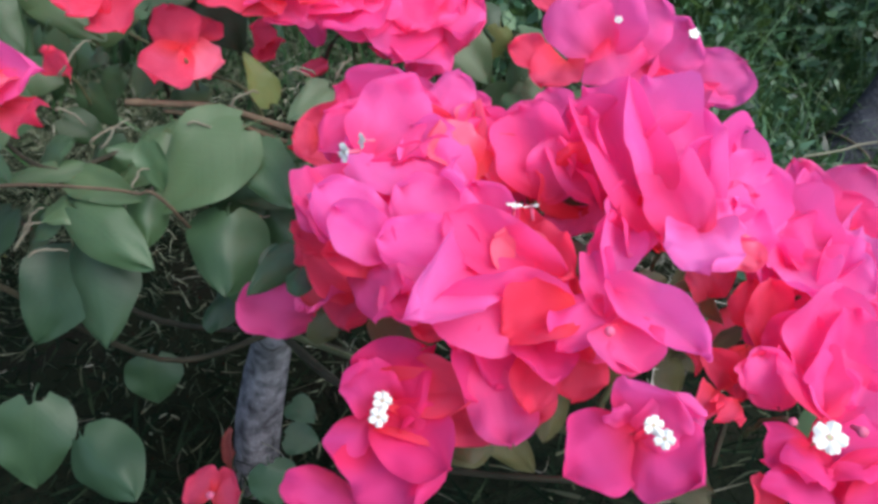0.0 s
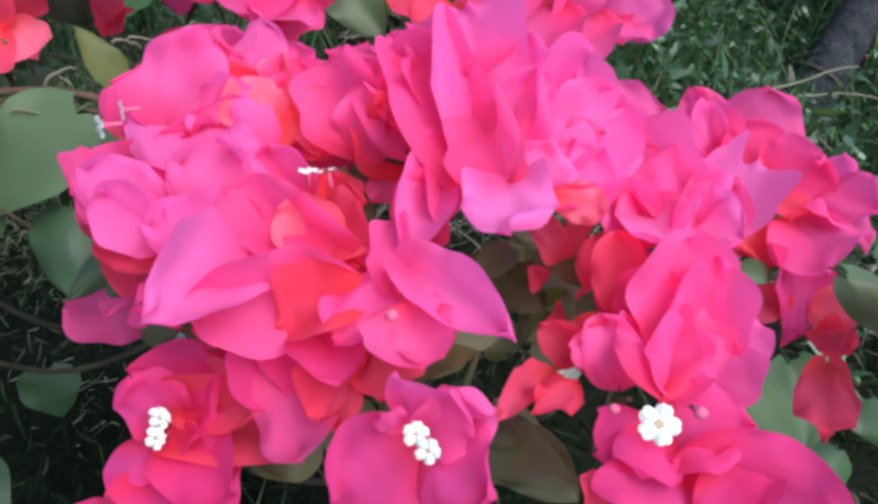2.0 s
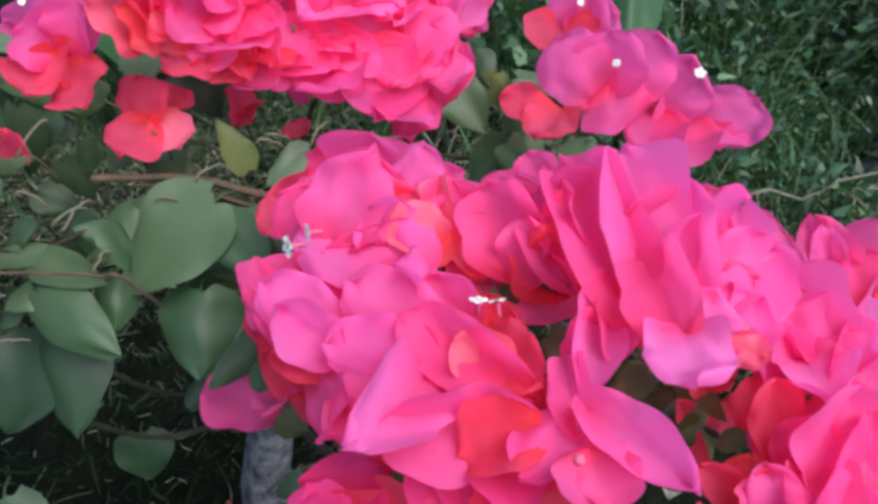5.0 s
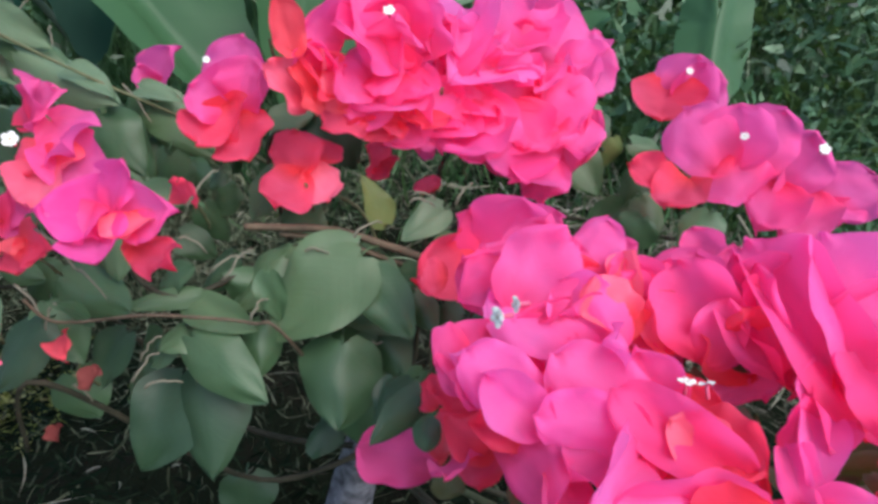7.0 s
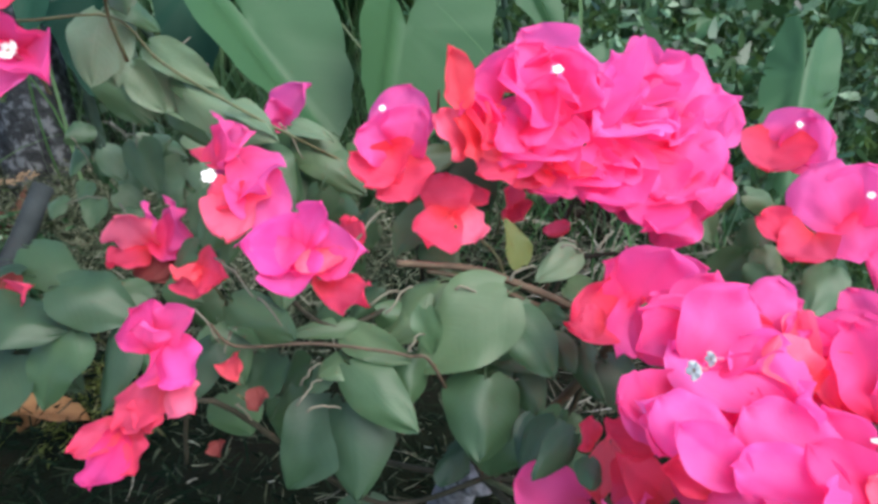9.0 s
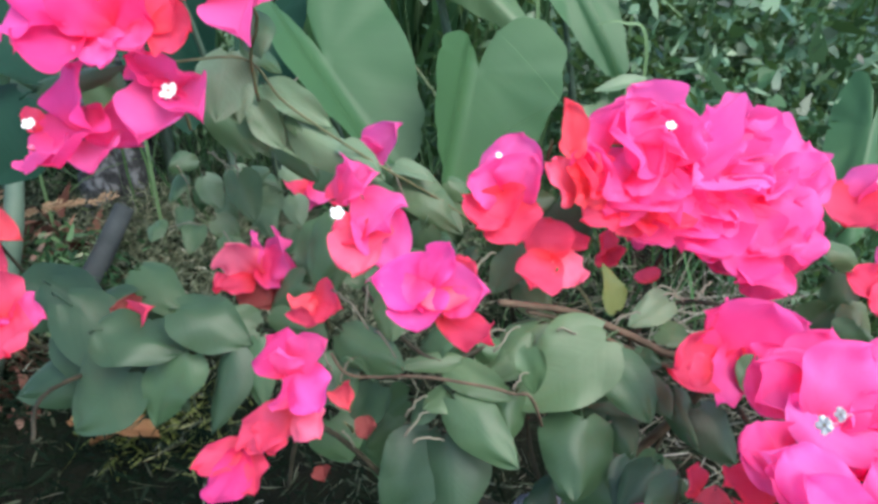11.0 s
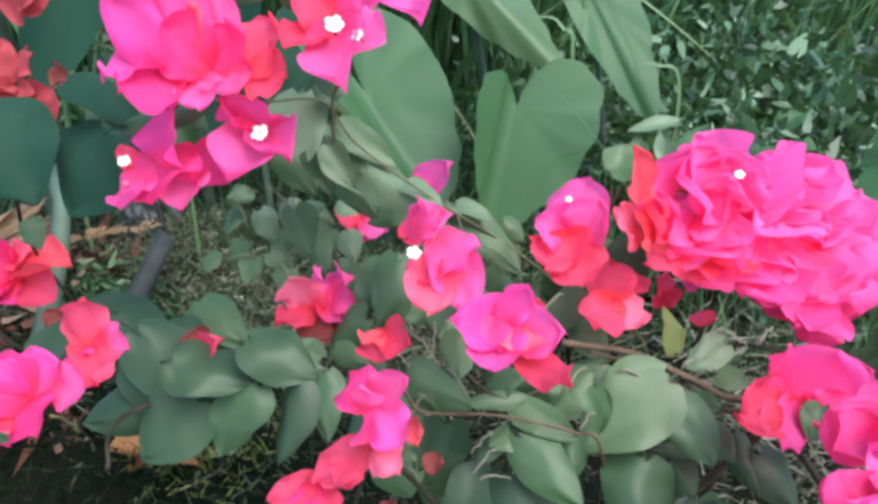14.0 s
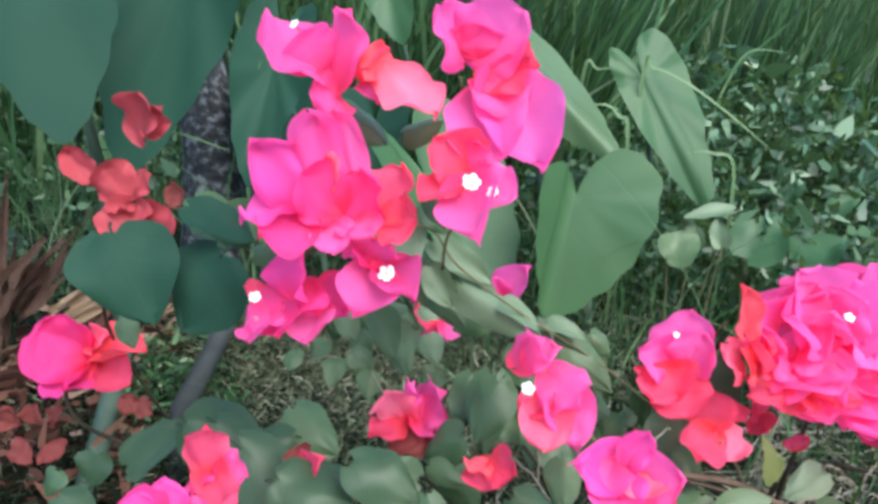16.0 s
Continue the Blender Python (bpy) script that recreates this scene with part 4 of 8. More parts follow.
bract(c, 0.0986, 0.2412, 0.3691, 0.1206, 0.2543, 0.3886, 0.0355, HOT)
bract(c, 0.1019, 0.2375, 0.3661, 0.1225, 0.2381, 0.3830, 0.0287, HOT)
bract(c, 0.0795, 0.2193, 0.3731, 0.0787, 0.2381, 0.3880, 0.0226, RED)
bract(c, 0.0858, 0.2228, 0.3812, 0.0853, 0.2414, 0.3911, 0.0213, HOT)
bract(c, 0.0864, 0.2269, 0.3832, 0.0854, 0.2075, 0.3766, 0.0184, HOT)
bract(c, 0.0982, 0.2226, 0.3726, 0.1096, 0.2154, 0.3726, 0.0124, HOT)
bract(c, 0.0570, 0.2535, 0.3693, 0.0472, 0.2735, 0.3892, 0.0322, RED)
bract(c, 0.0598, 0.2160, 0.3642, 0.0598, 0.2196, 0.3899, 0.0173, HOT)
bract(c, 0.1141, 0.2465, 0.3703, 0.1125, 0.2431, 0.3894, 0.0227, HOT)
bract(c, 0.1216, 0.2523, 0.3637, 0.1400, 0.2657, 0.3683, 0.0274, HOT)
c = cluster(0.0545, 0.1841, 0.3688, 0.0547, 0.2036, 0.3387)
bract(c, 0.0389, 0.1931, 0.3731, -0.0049, 0.1850, 0.3678, 0.0261, HOT)
bract(c, 0.0437, 0.1828, 0.3742, 0.0205, 0.1831, 0.3652, 0.0224, RED)
bract(c, 0.0411, 0.2000, 0.3717, 0.0036, 0.2264, 0.3829, 0.0228, HOT)
bract(c, 0.0365, 0.2080, 0.3709, 0.0191, 0.2146, 0.3818, 0.0192, SALMON)
bract(c, 0.0533, 0.1863, 0.3760, 0.0382, 0.1692, 0.3701, 0.0202, PINK)
bract(c, 0.0558, 0.1734, 0.3760, 0.0570, 0.1601, 0.3666, 0.0224, HOT)
bract(c, 0.0547, 0.1747, 0.3751, 0.0648, 0.1650, 0.3657, 0.0167, HOT)
bract(c, 0.0526, 0.1806, 0.3745, 0.0530, 0.2076, 0.3782, 0.0123, PINK)
bract(c, 0.0566, 0.1854, 0.3802, 0.0818, 0.1617, 0.3753, 0.0158, LIT_PINK)
bract(c, 0.0254, 0.1919, 0.3588, 0.0173, 0.1744, 0.3483, 0.0250, SHADED_PINK)
bract(c, 0.0306, 0.1850, 0.3618, 0.0369, 0.1659, 0.3570, 0.0208, SHADED_PINK)
bract(c, 0.0366, 0.1831, 0.3581, 0.0292, 0.1657, 0.3449, 0.0179, RED)
bract(c, 0.0166, 0.1907, 0.3564, 0.0259, 0.1614, 0.3346, 0.0245, HOT)
bract(c, 0.0148, 0.1923, 0.3551, 0.0126, 0.1750, 0.3401, 0.0231, SHADED_PINK)
bract(c, 0.0285, 0.1939, 0.3562, 0.0327, 0.1671, 0.3377, 0.0172, RED)
bract(c, 0.0509, 0.1858, 0.3639, 0.0365, 0.1844, 0.3568, 0.0213, RED)
bract(c, 0.0562, 0.1970, 0.3703, 0.0757, 0.1820, 0.3630, 0.0137, HOT)
bract(c, 0.0492, 0.1893, 0.3518, 0.0462, 0.1726, 0.3438, 0.0211, RED)
bract(c, 0.0485, 0.1985, 0.3628, 0.0340, 0.2048, 0.3630, 0.0197, RED)
bract(c, 0.0539, 0.1903, 0.3595, 0.0524, 0.1851, 0.3496, 0.0179, HOT)
floret_bud(c, 0.0525, 0.1709, 0.3752, 0.0018)
c = cluster(0.1295, 0.2069, 0.3610, 0.1297, 0.2264, 0.3310)
bract(c, 0.1266, 0.2176, 0.3546, 0.1196, 0.2288, 0.3744, 0.0208, PINK)
bract(c, 0.1371, 0.2217, 0.3595, 0.1342, 0.2547, 0.3798, 0.0295, PINK)
bract(c, 0.1398, 0.2168, 0.3623, 0.1493, 0.2407, 0.3737, 0.0306, LIT_PINK)
bract(c, 0.1419, 0.2104, 0.3640, 0.1966, 0.2867, 0.3367, 0.0276, LIT_PINK)
bract(c, 0.1389, 0.2212, 0.3663, 0.1553, 0.2054, 0.3609, 0.0239, LIT_PINK)
bract(c, 0.1316, 0.2228, 0.3641, 0.1336, 0.1985, 0.3680, 0.0235, LIT_PINK)
bract(c, 0.1061, 0.2279, 0.3456, 0.0986, 0.2284, 0.3631, 0.0118, SALMON)
bract(c, 0.1108, 0.2331, 0.3436, 0.1174, 0.2329, 0.3551, 0.0111, SALMON)
bract(c, 0.1205, 0.1967, 0.3433, 0.1180, 0.2118, 0.3656, 0.0163, RED)
bract(c, 0.1292, 0.1783, 0.3417, 0.1353, 0.2057, 0.3649, 0.0314, PINK)
bract(c, 0.1326, 0.1780, 0.3414, 0.1471, 0.1973, 0.3625, 0.0224, PINK)
bract(c, 0.1242, 0.1880, 0.3431, 0.1253, 0.2010, 0.3599, 0.0195, HOT)
bract(c, 0.1102, 0.1670, 0.3469, 0.1098, 0.1851, 0.3571, 0.0165, PINK)
bract(c, 0.1180, 0.1571, 0.3533, 0.1234, 0.1878, 0.3470, 0.0212, HOT)
bract(c, 0.1432, 0.1922, 0.3457, 0.1547, 0.1760, 0.3394, 0.0157, LIT_PINK)
bract(c, 0.1325, 0.1639, 0.3391, 0.1438, 0.1790, 0.3477, 0.0216, PINK)
bract(c, 0.1208, 0.1556, 0.3522, 0.1294, 0.1795, 0.3498, 0.0176, PINK)
bract(c, 0.0948, 0.1795, 0.3419, 0.0761, 0.1528, 0.3559, 0.0104, RED)
bract(c, 0.1041, 0.1860, 0.3388, 0.0940, 0.1925, 0.3490, 0.0132, RED)
bract(c, 0.1009, 0.1735, 0.3421, 0.0873, 0.1565, 0.3532, 0.0112, RED)
bract(c, 0.1354, 0.2187, 0.3497, 0.1416, 0.2356, 0.3715, 0.0391, HOT)
bract(c, 0.1431, 0.2182, 0.3554, 0.1650, 0.2284, 0.3658, 0.0252, HOT)
bract(c, 0.1312, 0.2117, 0.3610, 0.1256, 0.1850, 0.3371, 0.0337, HOT)
bract(c, 0.1405, 0.2110, 0.3562, 0.1417, 0.1905, 0.3315, 0.0280, HOT)
bract(c, 0.1140, 0.2052, 0.3488, 0.1153, 0.2155, 0.3626, 0.0152, RED)
bract(c, 0.1108, 0.1968, 0.3451, 0.1089, 0.1872, 0.3294, 0.0164, RED)
bract(c, 0.1487, 0.2019, 0.3357, 0.1574, 0.1915, 0.3292, 0.0159, HOT)
bract(c, 0.1473, 0.2219, 0.3578, 0.1586, 0.2205, 0.3523, 0.0173, HOT)
bract(c, 0.1253, 0.2289, 0.3695, 0.1102, 0.2309, 0.3661, 0.0130, HOT)
bract(c, 0.1243, 0.2401, 0.3658, 0.1186, 0.2399, 0.3779, 0.0182, HOT)
c = cluster(0.2098, 0.2966, 0.3002, 0.2100, 0.3160, 0.2702)
bract(c, 0.2006, 0.3257, 0.3057, 0.1858, 0.3425, 0.3487, 0.0305, HOT)
bract(c, 0.1985, 0.3303, 0.3163, 0.1892, 0.3375, 0.3460, 0.0165, LIT_PINK)
bract(c, 0.2136, 0.3222, 0.3059, 0.2233, 0.3388, 0.3461, 0.0386, HOT)
bract(c, 0.2180, 0.3115, 0.3082, 0.2380, 0.3148, 0.3237, 0.0351, HOT)
bract(c, 0.2131, 0.3215, 0.3095, 0.2037, 0.3327, 0.3330, 0.0331, HOT)
bract(c, 0.2398, 0.3109, 0.3086, 0.2448, 0.3075, 0.3295, 0.0173, PINK)
bract(c, 0.2330, 0.3076, 0.3084, 0.2516, 0.2772, 0.3173, 0.0284, PINK)
bract(c, 0.2328, 0.2999, 0.3068, 0.2443, 0.2723, 0.3059, 0.0283, PINK)
bract(c, 0.2169, 0.3169, 0.3116, 0.2208, 0.2896, 0.3057, 0.0346, RED)
bract(c, 0.2098, 0.3106, 0.3036, 0.1861, 0.2869, 0.3001, 0.0320, RED)
bract(c, 0.2151, 0.3009, 0.2992, 0.2004, 0.2799, 0.2901, 0.0291, CORAL)
bract(c, 0.2224, 0.2929, 0.3033, 0.2242, 0.2577, 0.2966, 0.0329, PINK)
bract(c, 0.2177, 0.2855, 0.2963, 0.2057, 0.2449, 0.2811, 0.0276, SHADED_PINK)
bract(c, 0.2095, 0.2614, 0.2866, 0.1782, 0.2653, 0.2787, 0.0177, RED)
bract(c, 0.2177, 0.2565, 0.2860, 0.2324, 0.2459, 0.2860, 0.0195, SALMON)
bract(c, 0.2177, 0.2485, 0.2798, 0.2222, 0.2314, 0.2815, 0.0167, RED)
bract(c, 0.2146, 0.2334, 0.2745, 0.2018, 0.1992, 0.2696, 0.0228, RED)
c = cluster(0.2430, 0.2137, 0.3068, 0.2436, 0.2337, 0.2775)
bract(c, 0.2439, 0.2162, 0.3061, 0.2368, 0.2192, 0.3439, 0.0308, SHADED_PINK)
bract(c, 0.2447, 0.2144, 0.3075, 0.2231, 0.2097, 0.3124, 0.0313, RED)
bract(c, 0.2470, 0.2090, 0.3034, 0.2314, 0.1982, 0.2993, 0.0311, RED)
bract(c, 0.2526, 0.2121, 0.3054, 0.2548, 0.2180, 0.3346, 0.0309, SHADED_PINK)
bract(c, 0.2513, 0.1932, 0.2921, 0.2192, 0.1860, 0.2925, 0.0344, RED)
c = cluster(-0.0227, 0.1887, 0.3251, -0.0225, 0.2082, 0.2950)
bract(c, -0.0236, 0.1892, 0.3245, -0.0040, 0.1919, 0.3471, 0.0340, SHADED_PINK)
bract(c, -0.0219, 0.1874, 0.3276, -0.0277, 0.1896, 0.3468, 0.0212, SHADED_PINK)
bract(c, -0.0226, 0.1910, 0.3235, 0.0249, 0.1762, 0.3313, 0.0268, RED)
bract(c, -0.0157, 0.1924, 0.3288, 0.0149, 0.1786, 0.3431, 0.0211, RED)
bract(c, -0.0227, 0.1821, 0.3258, -0.0231, 0.1683, 0.3132, 0.0317, SHADED_PINK)
bract(c, -0.0194, 0.1809, 0.3266, 0.0059, 0.1596, 0.3246, 0.0256, SHADED_PINK)
bract(c, -0.0210, 0.1800, 0.3207, -0.0064, 0.1521, 0.3137, 0.0369, SHADED_PINK)
bract(c, -0.0375, 0.1725, 0.3054, -0.0459, 0.1615, 0.2962, 0.0303, SHADED_PINK)
floret(c, -0.0195, 0.1781, 0.3382, 0.0037)
floret(c, -0.0208, 0.1741, 0.3343, 0.0037)
c = cluster(-0.0132, 0.2013, 0.3379, -0.0132, 0.2212, 0.3085)
c = cluster(0.0575, 0.1452, 0.3578, 0.0577, 0.1647, 0.3278)
bract(c, 0.0568, 0.1481, 0.3585, 0.0669, 0.1479, 0.3750, 0.0237, PINK)
bract(c, 0.0584, 0.1468, 0.3586, 0.0755, 0.1440, 0.3687, 0.0181, PINK)
bract(c, 0.0556, 0.1449, 0.3582, 0.0355, 0.1350, 0.3542, 0.0250, SHADED_PINK)
bract(c, 0.0584, 0.1431, 0.3577, 0.0709, 0.1274, 0.3570, 0.0258, SHADED_PINK)
bract(c, 0.0534, 0.1464, 0.3621, 0.0493, 0.1452, 0.3683, 0.0083, PINK)
floret(c, 0.0575, 0.1348, 0.3731, 0.0030)
floret(c, 0.0598, 0.1313, 0.3717, 0.0030)
c = cluster(0.1125, 0.1636, 0.3448, 0.1127, 0.1831, 0.3148)
bract(c, 0.1161, 0.1560, 0.3426, 0.1015, 0.1480, 0.3420, 0.0185, SHADED_PINK)
bract(c, 0.1153, 0.1522, 0.3436, 0.1101, 0.1405, 0.3427, 0.0180, SHADED_PINK)
bract(c, 0.1181, 0.1544, 0.3429, 0.1410, 0.1496, 0.3438, 0.0246, SHADED_PINK)
bract(c, 0.1224, 0.1488, 0.3392, 0.1584, 0.1338, 0.3339, 0.0240, SHADED_PINK)
bract(c, 0.1161, 0.1488, 0.3382, 0.1119, 0.1356, 0.3311, 0.0302, SHADED_PINK)
bract(c, 0.1294, 0.1459, 0.3391, 0.1383, 0.1339, 0.3338, 0.0254, SHADED_PINK)
bract(c, 0.1057, 0.1433, 0.3330, 0.0956, 0.1365, 0.3323, 0.0180, RED)
floret(c, 0.1130, 0.1435, 0.3585, 0.0052)
floret_bud(c, 0.1233, 0.1459, 0.3585, 0.0018)
floret_bud(c, 0.1034, 0.1476, 0.3605, 0.0014)
c = cluster(0.1331, 0.5012, 0.3413, 0.1331, 0.5211, 0.3119)
bract(c, 0.0749, 0.4724, 0.3512, 0.0452, 0.4720, 0.3665, 0.0268, RED)
bract(c, 0.0852, 0.4734, 0.3547, 0.0683, 0.4508, 0.3435, 0.0353, RED)
bract(c, 0.1114, 0.4942, 0.3541, 0.0846, 0.5032, 0.3932, 0.0477, PINK)
bract(c, 0.1194, 0.4966, 0.3532, 0.1199, 0.5096, 0.3930, 0.0479, PINK)
bract(c, 0.1332, 0.5051, 0.3499, 0.1534, 0.5168, 0.3870, 0.0449, PINK)
bract(c, 0.1615, 0.5149, 0.3335, 0.1785, 0.5169, 0.3703, 0.0459, PINK)
bract(c, 0.1182, 0.4968, 0.3610, 0.1341, 0.4878, 0.3370, 0.0518, HOT)
bract(c, 0.1597, 0.5105, 0.3354, 0.1346, 0.4802, 0.3221, 0.0492, HOT)
bract(c, 0.1980, 0.5209, 0.3140, 0.2240, 0.5245, 0.3405, 0.0511, PINK)
bract(c, 0.1833, 0.5199, 0.3273, 0.1553, 0.4832, 0.3126, 0.0500, HOT)
bract(c, 0.1958, 0.5184, 0.3195, 0.1988, 0.5013, 0.3105, 0.0507, PINK)
floret(c, 0.1207, 0.4902, 0.3777, 0.0030)
floret(c, 0.1786, 0.5049, 0.3637, 0.0043)
c = cluster(0.1097, 0.6564, 0.3408, 0.1071, 0.6775, 0.3137)
bract(c, 0.1160, 0.6580, 0.3392, 0.1297, 0.6636, 0.3881, 0.0590, PINK)
bract(c, 0.1141, 0.6576, 0.3472, 0.1539, 0.6585, 0.3660, 0.0491, PINK)
bract(c, 0.1109, 0.6648, 0.3705, 0.1027, 0.6438, 0.3356, 0.0591, RED)
floret(c, 0.1211, 0.6502, 0.3775, 0.0033)
c = cluster(-0.0589, 0.4796, 0.3712, -0.0589, 0.4995, 0.3418)
bract(c, -0.0323, 0.4848, 0.3690, -0.0461, 0.4894, 0.3905, 0.0402, HOT)
bract(c, -0.0318, 0.4839, 0.3690, -0.0154, 0.4787, 0.3792, 0.0433, HOT)
bract(c, -0.0356, 0.4874, 0.3713, -0.0175, 0.4642, 0.3613, 0.0367, HOT)
bract(c, -0.0813, 0.5130, 0.3717, -0.0990, 0.5082, 0.3701, 0.0354, HOT)
bract(c, -0.0844, 0.5130, 0.3759, -0.0758, 0.5237, 0.3850, 0.0322, HOT)
bract(c, -0.0790, 0.4588, 0.3511, -0.0826, 0.4612, 0.3603, 0.0182, RED)
c = cluster(-0.0687, 0.4403, 0.4238, -0.0730, 0.4620, 0.3985)
bract(c, -0.0676, 0.4576, 0.4310, -0.0481, 0.5198, 0.4553, 0.0550, LIT_PINK)
bract(c, -0.0592, 0.4474, 0.4129, -0.0777, 0.4241, 0.4018, 0.0447, PINK)
bract(c, -0.1187, 0.4145, 0.4545, -0.1358, 0.4034, 0.4688, 0.0347, HOT)
bract(c, -0.1112, 0.4263, 0.4557, -0.1147, 0.4309, 0.4806, 0.0410, HOT)
bract(c, -0.0927, 0.4415, 0.4532, -0.0921, 0.4320, 0.4794, 0.0392, HOT)
bract(c, -0.1228, 0.4077, 0.4353, -0.1387, 0.3897, 0.4499, 0.0293, RED)
bract(c, -0.1273, 0.3993, 0.4447, -0.1272, 0.3985, 0.4603, 0.0237, HOT)
bract(c, -0.1081, 0.4200, 0.4319, -0.1098, 0.4051, 0.4108, 0.0327, HOT)
bract(c, -0.0902, 0.4415, 0.4190, -0.0751, 0.4191, 0.3977, 0.0372, HOT)
bract(c, -0.1020, 0.4267, 0.4416, -0.0856, 0.4173, 0.4409, 0.0382, HOT)
bract(c, -0.0737, 0.4595, 0.4349, -0.0717, 0.4522, 0.4612, 0.0410, HOT)
bract(c, -0.0889, 0.4225, 0.4551, -0.0872, 0.4154, 0.4675, 0.0320, HOT)
bract(c, -0.0516, 0.4714, 0.4173, -0.0716, 0.4572, 0.4109, 0.0449, HOT)
bract(c, -0.0233, 0.4913, 0.4054, -0.0071, 0.4782, 0.4058, 0.0500, HOT)
bract(c, -0.0021, 0.4991, 0.3841, 0.0258, 0.4868, 0.3988, 0.0511, HOT)
bract(c, -0.0060, 0.4812, 0.3821, 0.0190, 0.4700, 0.3677, 0.0500, HOT)
bract(c, -0.0127, 0.4814, 0.3769, -0.0216, 0.4545, 0.3655, 0.0500, HOT)
bract(c, -0.0327, 0.4755, 0.3976, -0.0416, 0.4583, 0.3782, 0.0428, HOT)
bract(c, -0.0572, 0.4541, 0.4147, -0.0615, 0.4413, 0.3981, 0.0385, HOT)
bract(c, -0.0394, 0.4808, 0.4198, -0.0390, 0.4729, 0.4374, 0.0459, HOT)
bract(c, -0.0066, 0.4721, 0.3731, -0.0053, 0.4439, 0.3486, 0.0306, HOT)
floret(c, -0.0891, 0.3905, 0.4761, 0.0031)
c = cluster(-0.0067, 0.6029, 0.4024, -0.0110, 0.6246, 0.3771)
bract(c, -0.0218, 0.6260, 0.4038, -0.0065, 0.6408, 0.4302, 0.0553, HOT)
bract(c, -0.0015, 0.6180, 0.4077, 0.0273, 0.6188, 0.4177, 0.0582, HOT)
bract(c, 0.0182, 0.5973, 0.3963, 0.0464, 0.5873, 0.3970, 0.0520, HOT)
bract(c, -0.0259, 0.6337, 0.4061, -0.0371, 0.6338, 0.4283, 0.0441, HOT)
bract(c, 0.0146, 0.5931, 0.3880, 0.0289, 0.5878, 0.4059, 0.0520, HOT)
floret(c, -0.0018, 0.6040, 0.4301, 0.0032)
floret(c, 0.0340, 0.5600, 0.4141, 0.0030)
c = cluster(-0.1713, 0.4022, 0.4354, -0.1757, 0.4239, 0.4101)
bract(c, -0.1778, 0.3961, 0.4259, -0.1712, 0.4028, 0.4629, 0.0350, PINK)
bract(c, -0.1776, 0.3949, 0.4263, -0.1953, 0.3942, 0.4404, 0.0320, PINK)
bract(c, -0.1711, 0.3953, 0.4266, -0.1586, 0.3981, 0.4511, 0.0285, PINK)
bract(c, -0.1773, 0.3931, 0.4303, -0.1714, 0.3786, 0.4158, 0.0316, RED)
bract(c, -0.1736, 0.3906, 0.4247, -0.1646, 0.3764, 0.4064, 0.0348, RED)
bract(c, -0.1867, 0.3913, 0.4236, -0.1906, 0.3710, 0.4139, 0.0284, RED)
floret(c, -0.1791, 0.3800, 0.4556, 0.0020)
c = cluster(-0.1512, 0.3958, 0.4615, -0.1556, 0.4175, 0.4362)
bract(c, -0.1404, 0.3955, 0.4560, -0.1450, 0.3921, 0.4853, 0.0175, CORAL)
c = cluster(-0.0358, 0.3844, 0.3580, -0.0401, 0.4061, 0.3327)
bract(c, -0.0405, 0.3793, 0.3497, -0.0800, 0.3433, 0.3561, 0.0357, RED)
bract(c, -0.0372, 0.3723, 0.3430, -0.0235, 0.3843, 0.3829, 0.0473, PINK)
bract(c, -0.0412, 0.3786, 0.3537, -0.0595, 0.3738, 0.3725, 0.0379, HOT)
bract(c, -0.0364, 0.3767, 0.3516, -0.0475, 0.3431, 0.3369, 0.0248, PINK)
bract(c, -0.0253, 0.3791, 0.3514, -0.0055, 0.3758, 0.3768, 0.0375, PINK)
bract(c, -0.0181, 0.3841, 0.3493, -0.0276, 0.3582, 0.3383, 0.0316, RED)
bract(c, -0.0223, 0.3692, 0.3429, -0.0091, 0.3725, 0.3570, 0.0344, PINK)
c = cluster(-0.0383, 0.4703, 0.4110, -0.0409, 0.4914, 0.3839)
bract(c, -0.0294, 0.5144, 0.4245, -0.0147, 0.5670, 0.4538, 0.0520, PINK)
bract(c, -0.0159, 0.5350, 0.4277, -0.0156, 0.5400, 0.4426, 0.0319, HOT)
bract(c, -0.0157, 0.5251, 0.4183, 0.0255, 0.5604, 0.4275, 0.0525, PINK)
bract(c, 0.0009, 0.5228, 0.4077, 0.0419, 0.5275, 0.4109, 0.0395, PINK)
bract(c, 0.0024, 0.5097, 0.4079, 0.0173, 0.4815, 0.4064, 0.0489, PINK)
bract(c, -0.0261, 0.5137, 0.4269, -0.0643, 0.4416, 0.4236, 0.0546, LIT_PINK)
bract(c, -0.0086, 0.5195, 0.4163, -0.0156, 0.4657, 0.4096, 0.0450, PINK)
bract(c, -0.0472, 0.5006, 0.4351, -0.0535, 0.4548, 0.4255, 0.0435, PINK)
bract(c, -0.0169, 0.4796, 0.4086, 0.0124, 0.4603, 0.3908, 0.0544, PINK)
bract(c, -0.0217, 0.4635, 0.4024, -0.0224, 0.4343, 0.3702, 0.0568, PINK)
bract(c, -0.0246, 0.4634, 0.4098, -0.0202, 0.4432, 0.3856, 0.0389, HOT)
bract(c, -0.0400, 0.4533, 0.4010, -0.0666, 0.4199, 0.3898, 0.0485, PINK)
bract(c, -0.0414, 0.4577, 0.4143, -0.0516, 0.4363, 0.3991, 0.0489, PINK)
bract(c, -0.0043, 0.4573, 0.3751, -0.0190, 0.4377, 0.3622, 0.0395, PINK)
bract(c, 0.0090, 0.4749, 0.3966, 0.0132, 0.4526, 0.3786, 0.0361, PINK)
bract(c, -0.0427, 0.4699, 0.4168, -0.0604, 0.4634, 0.4304, 0.0394, HOT)
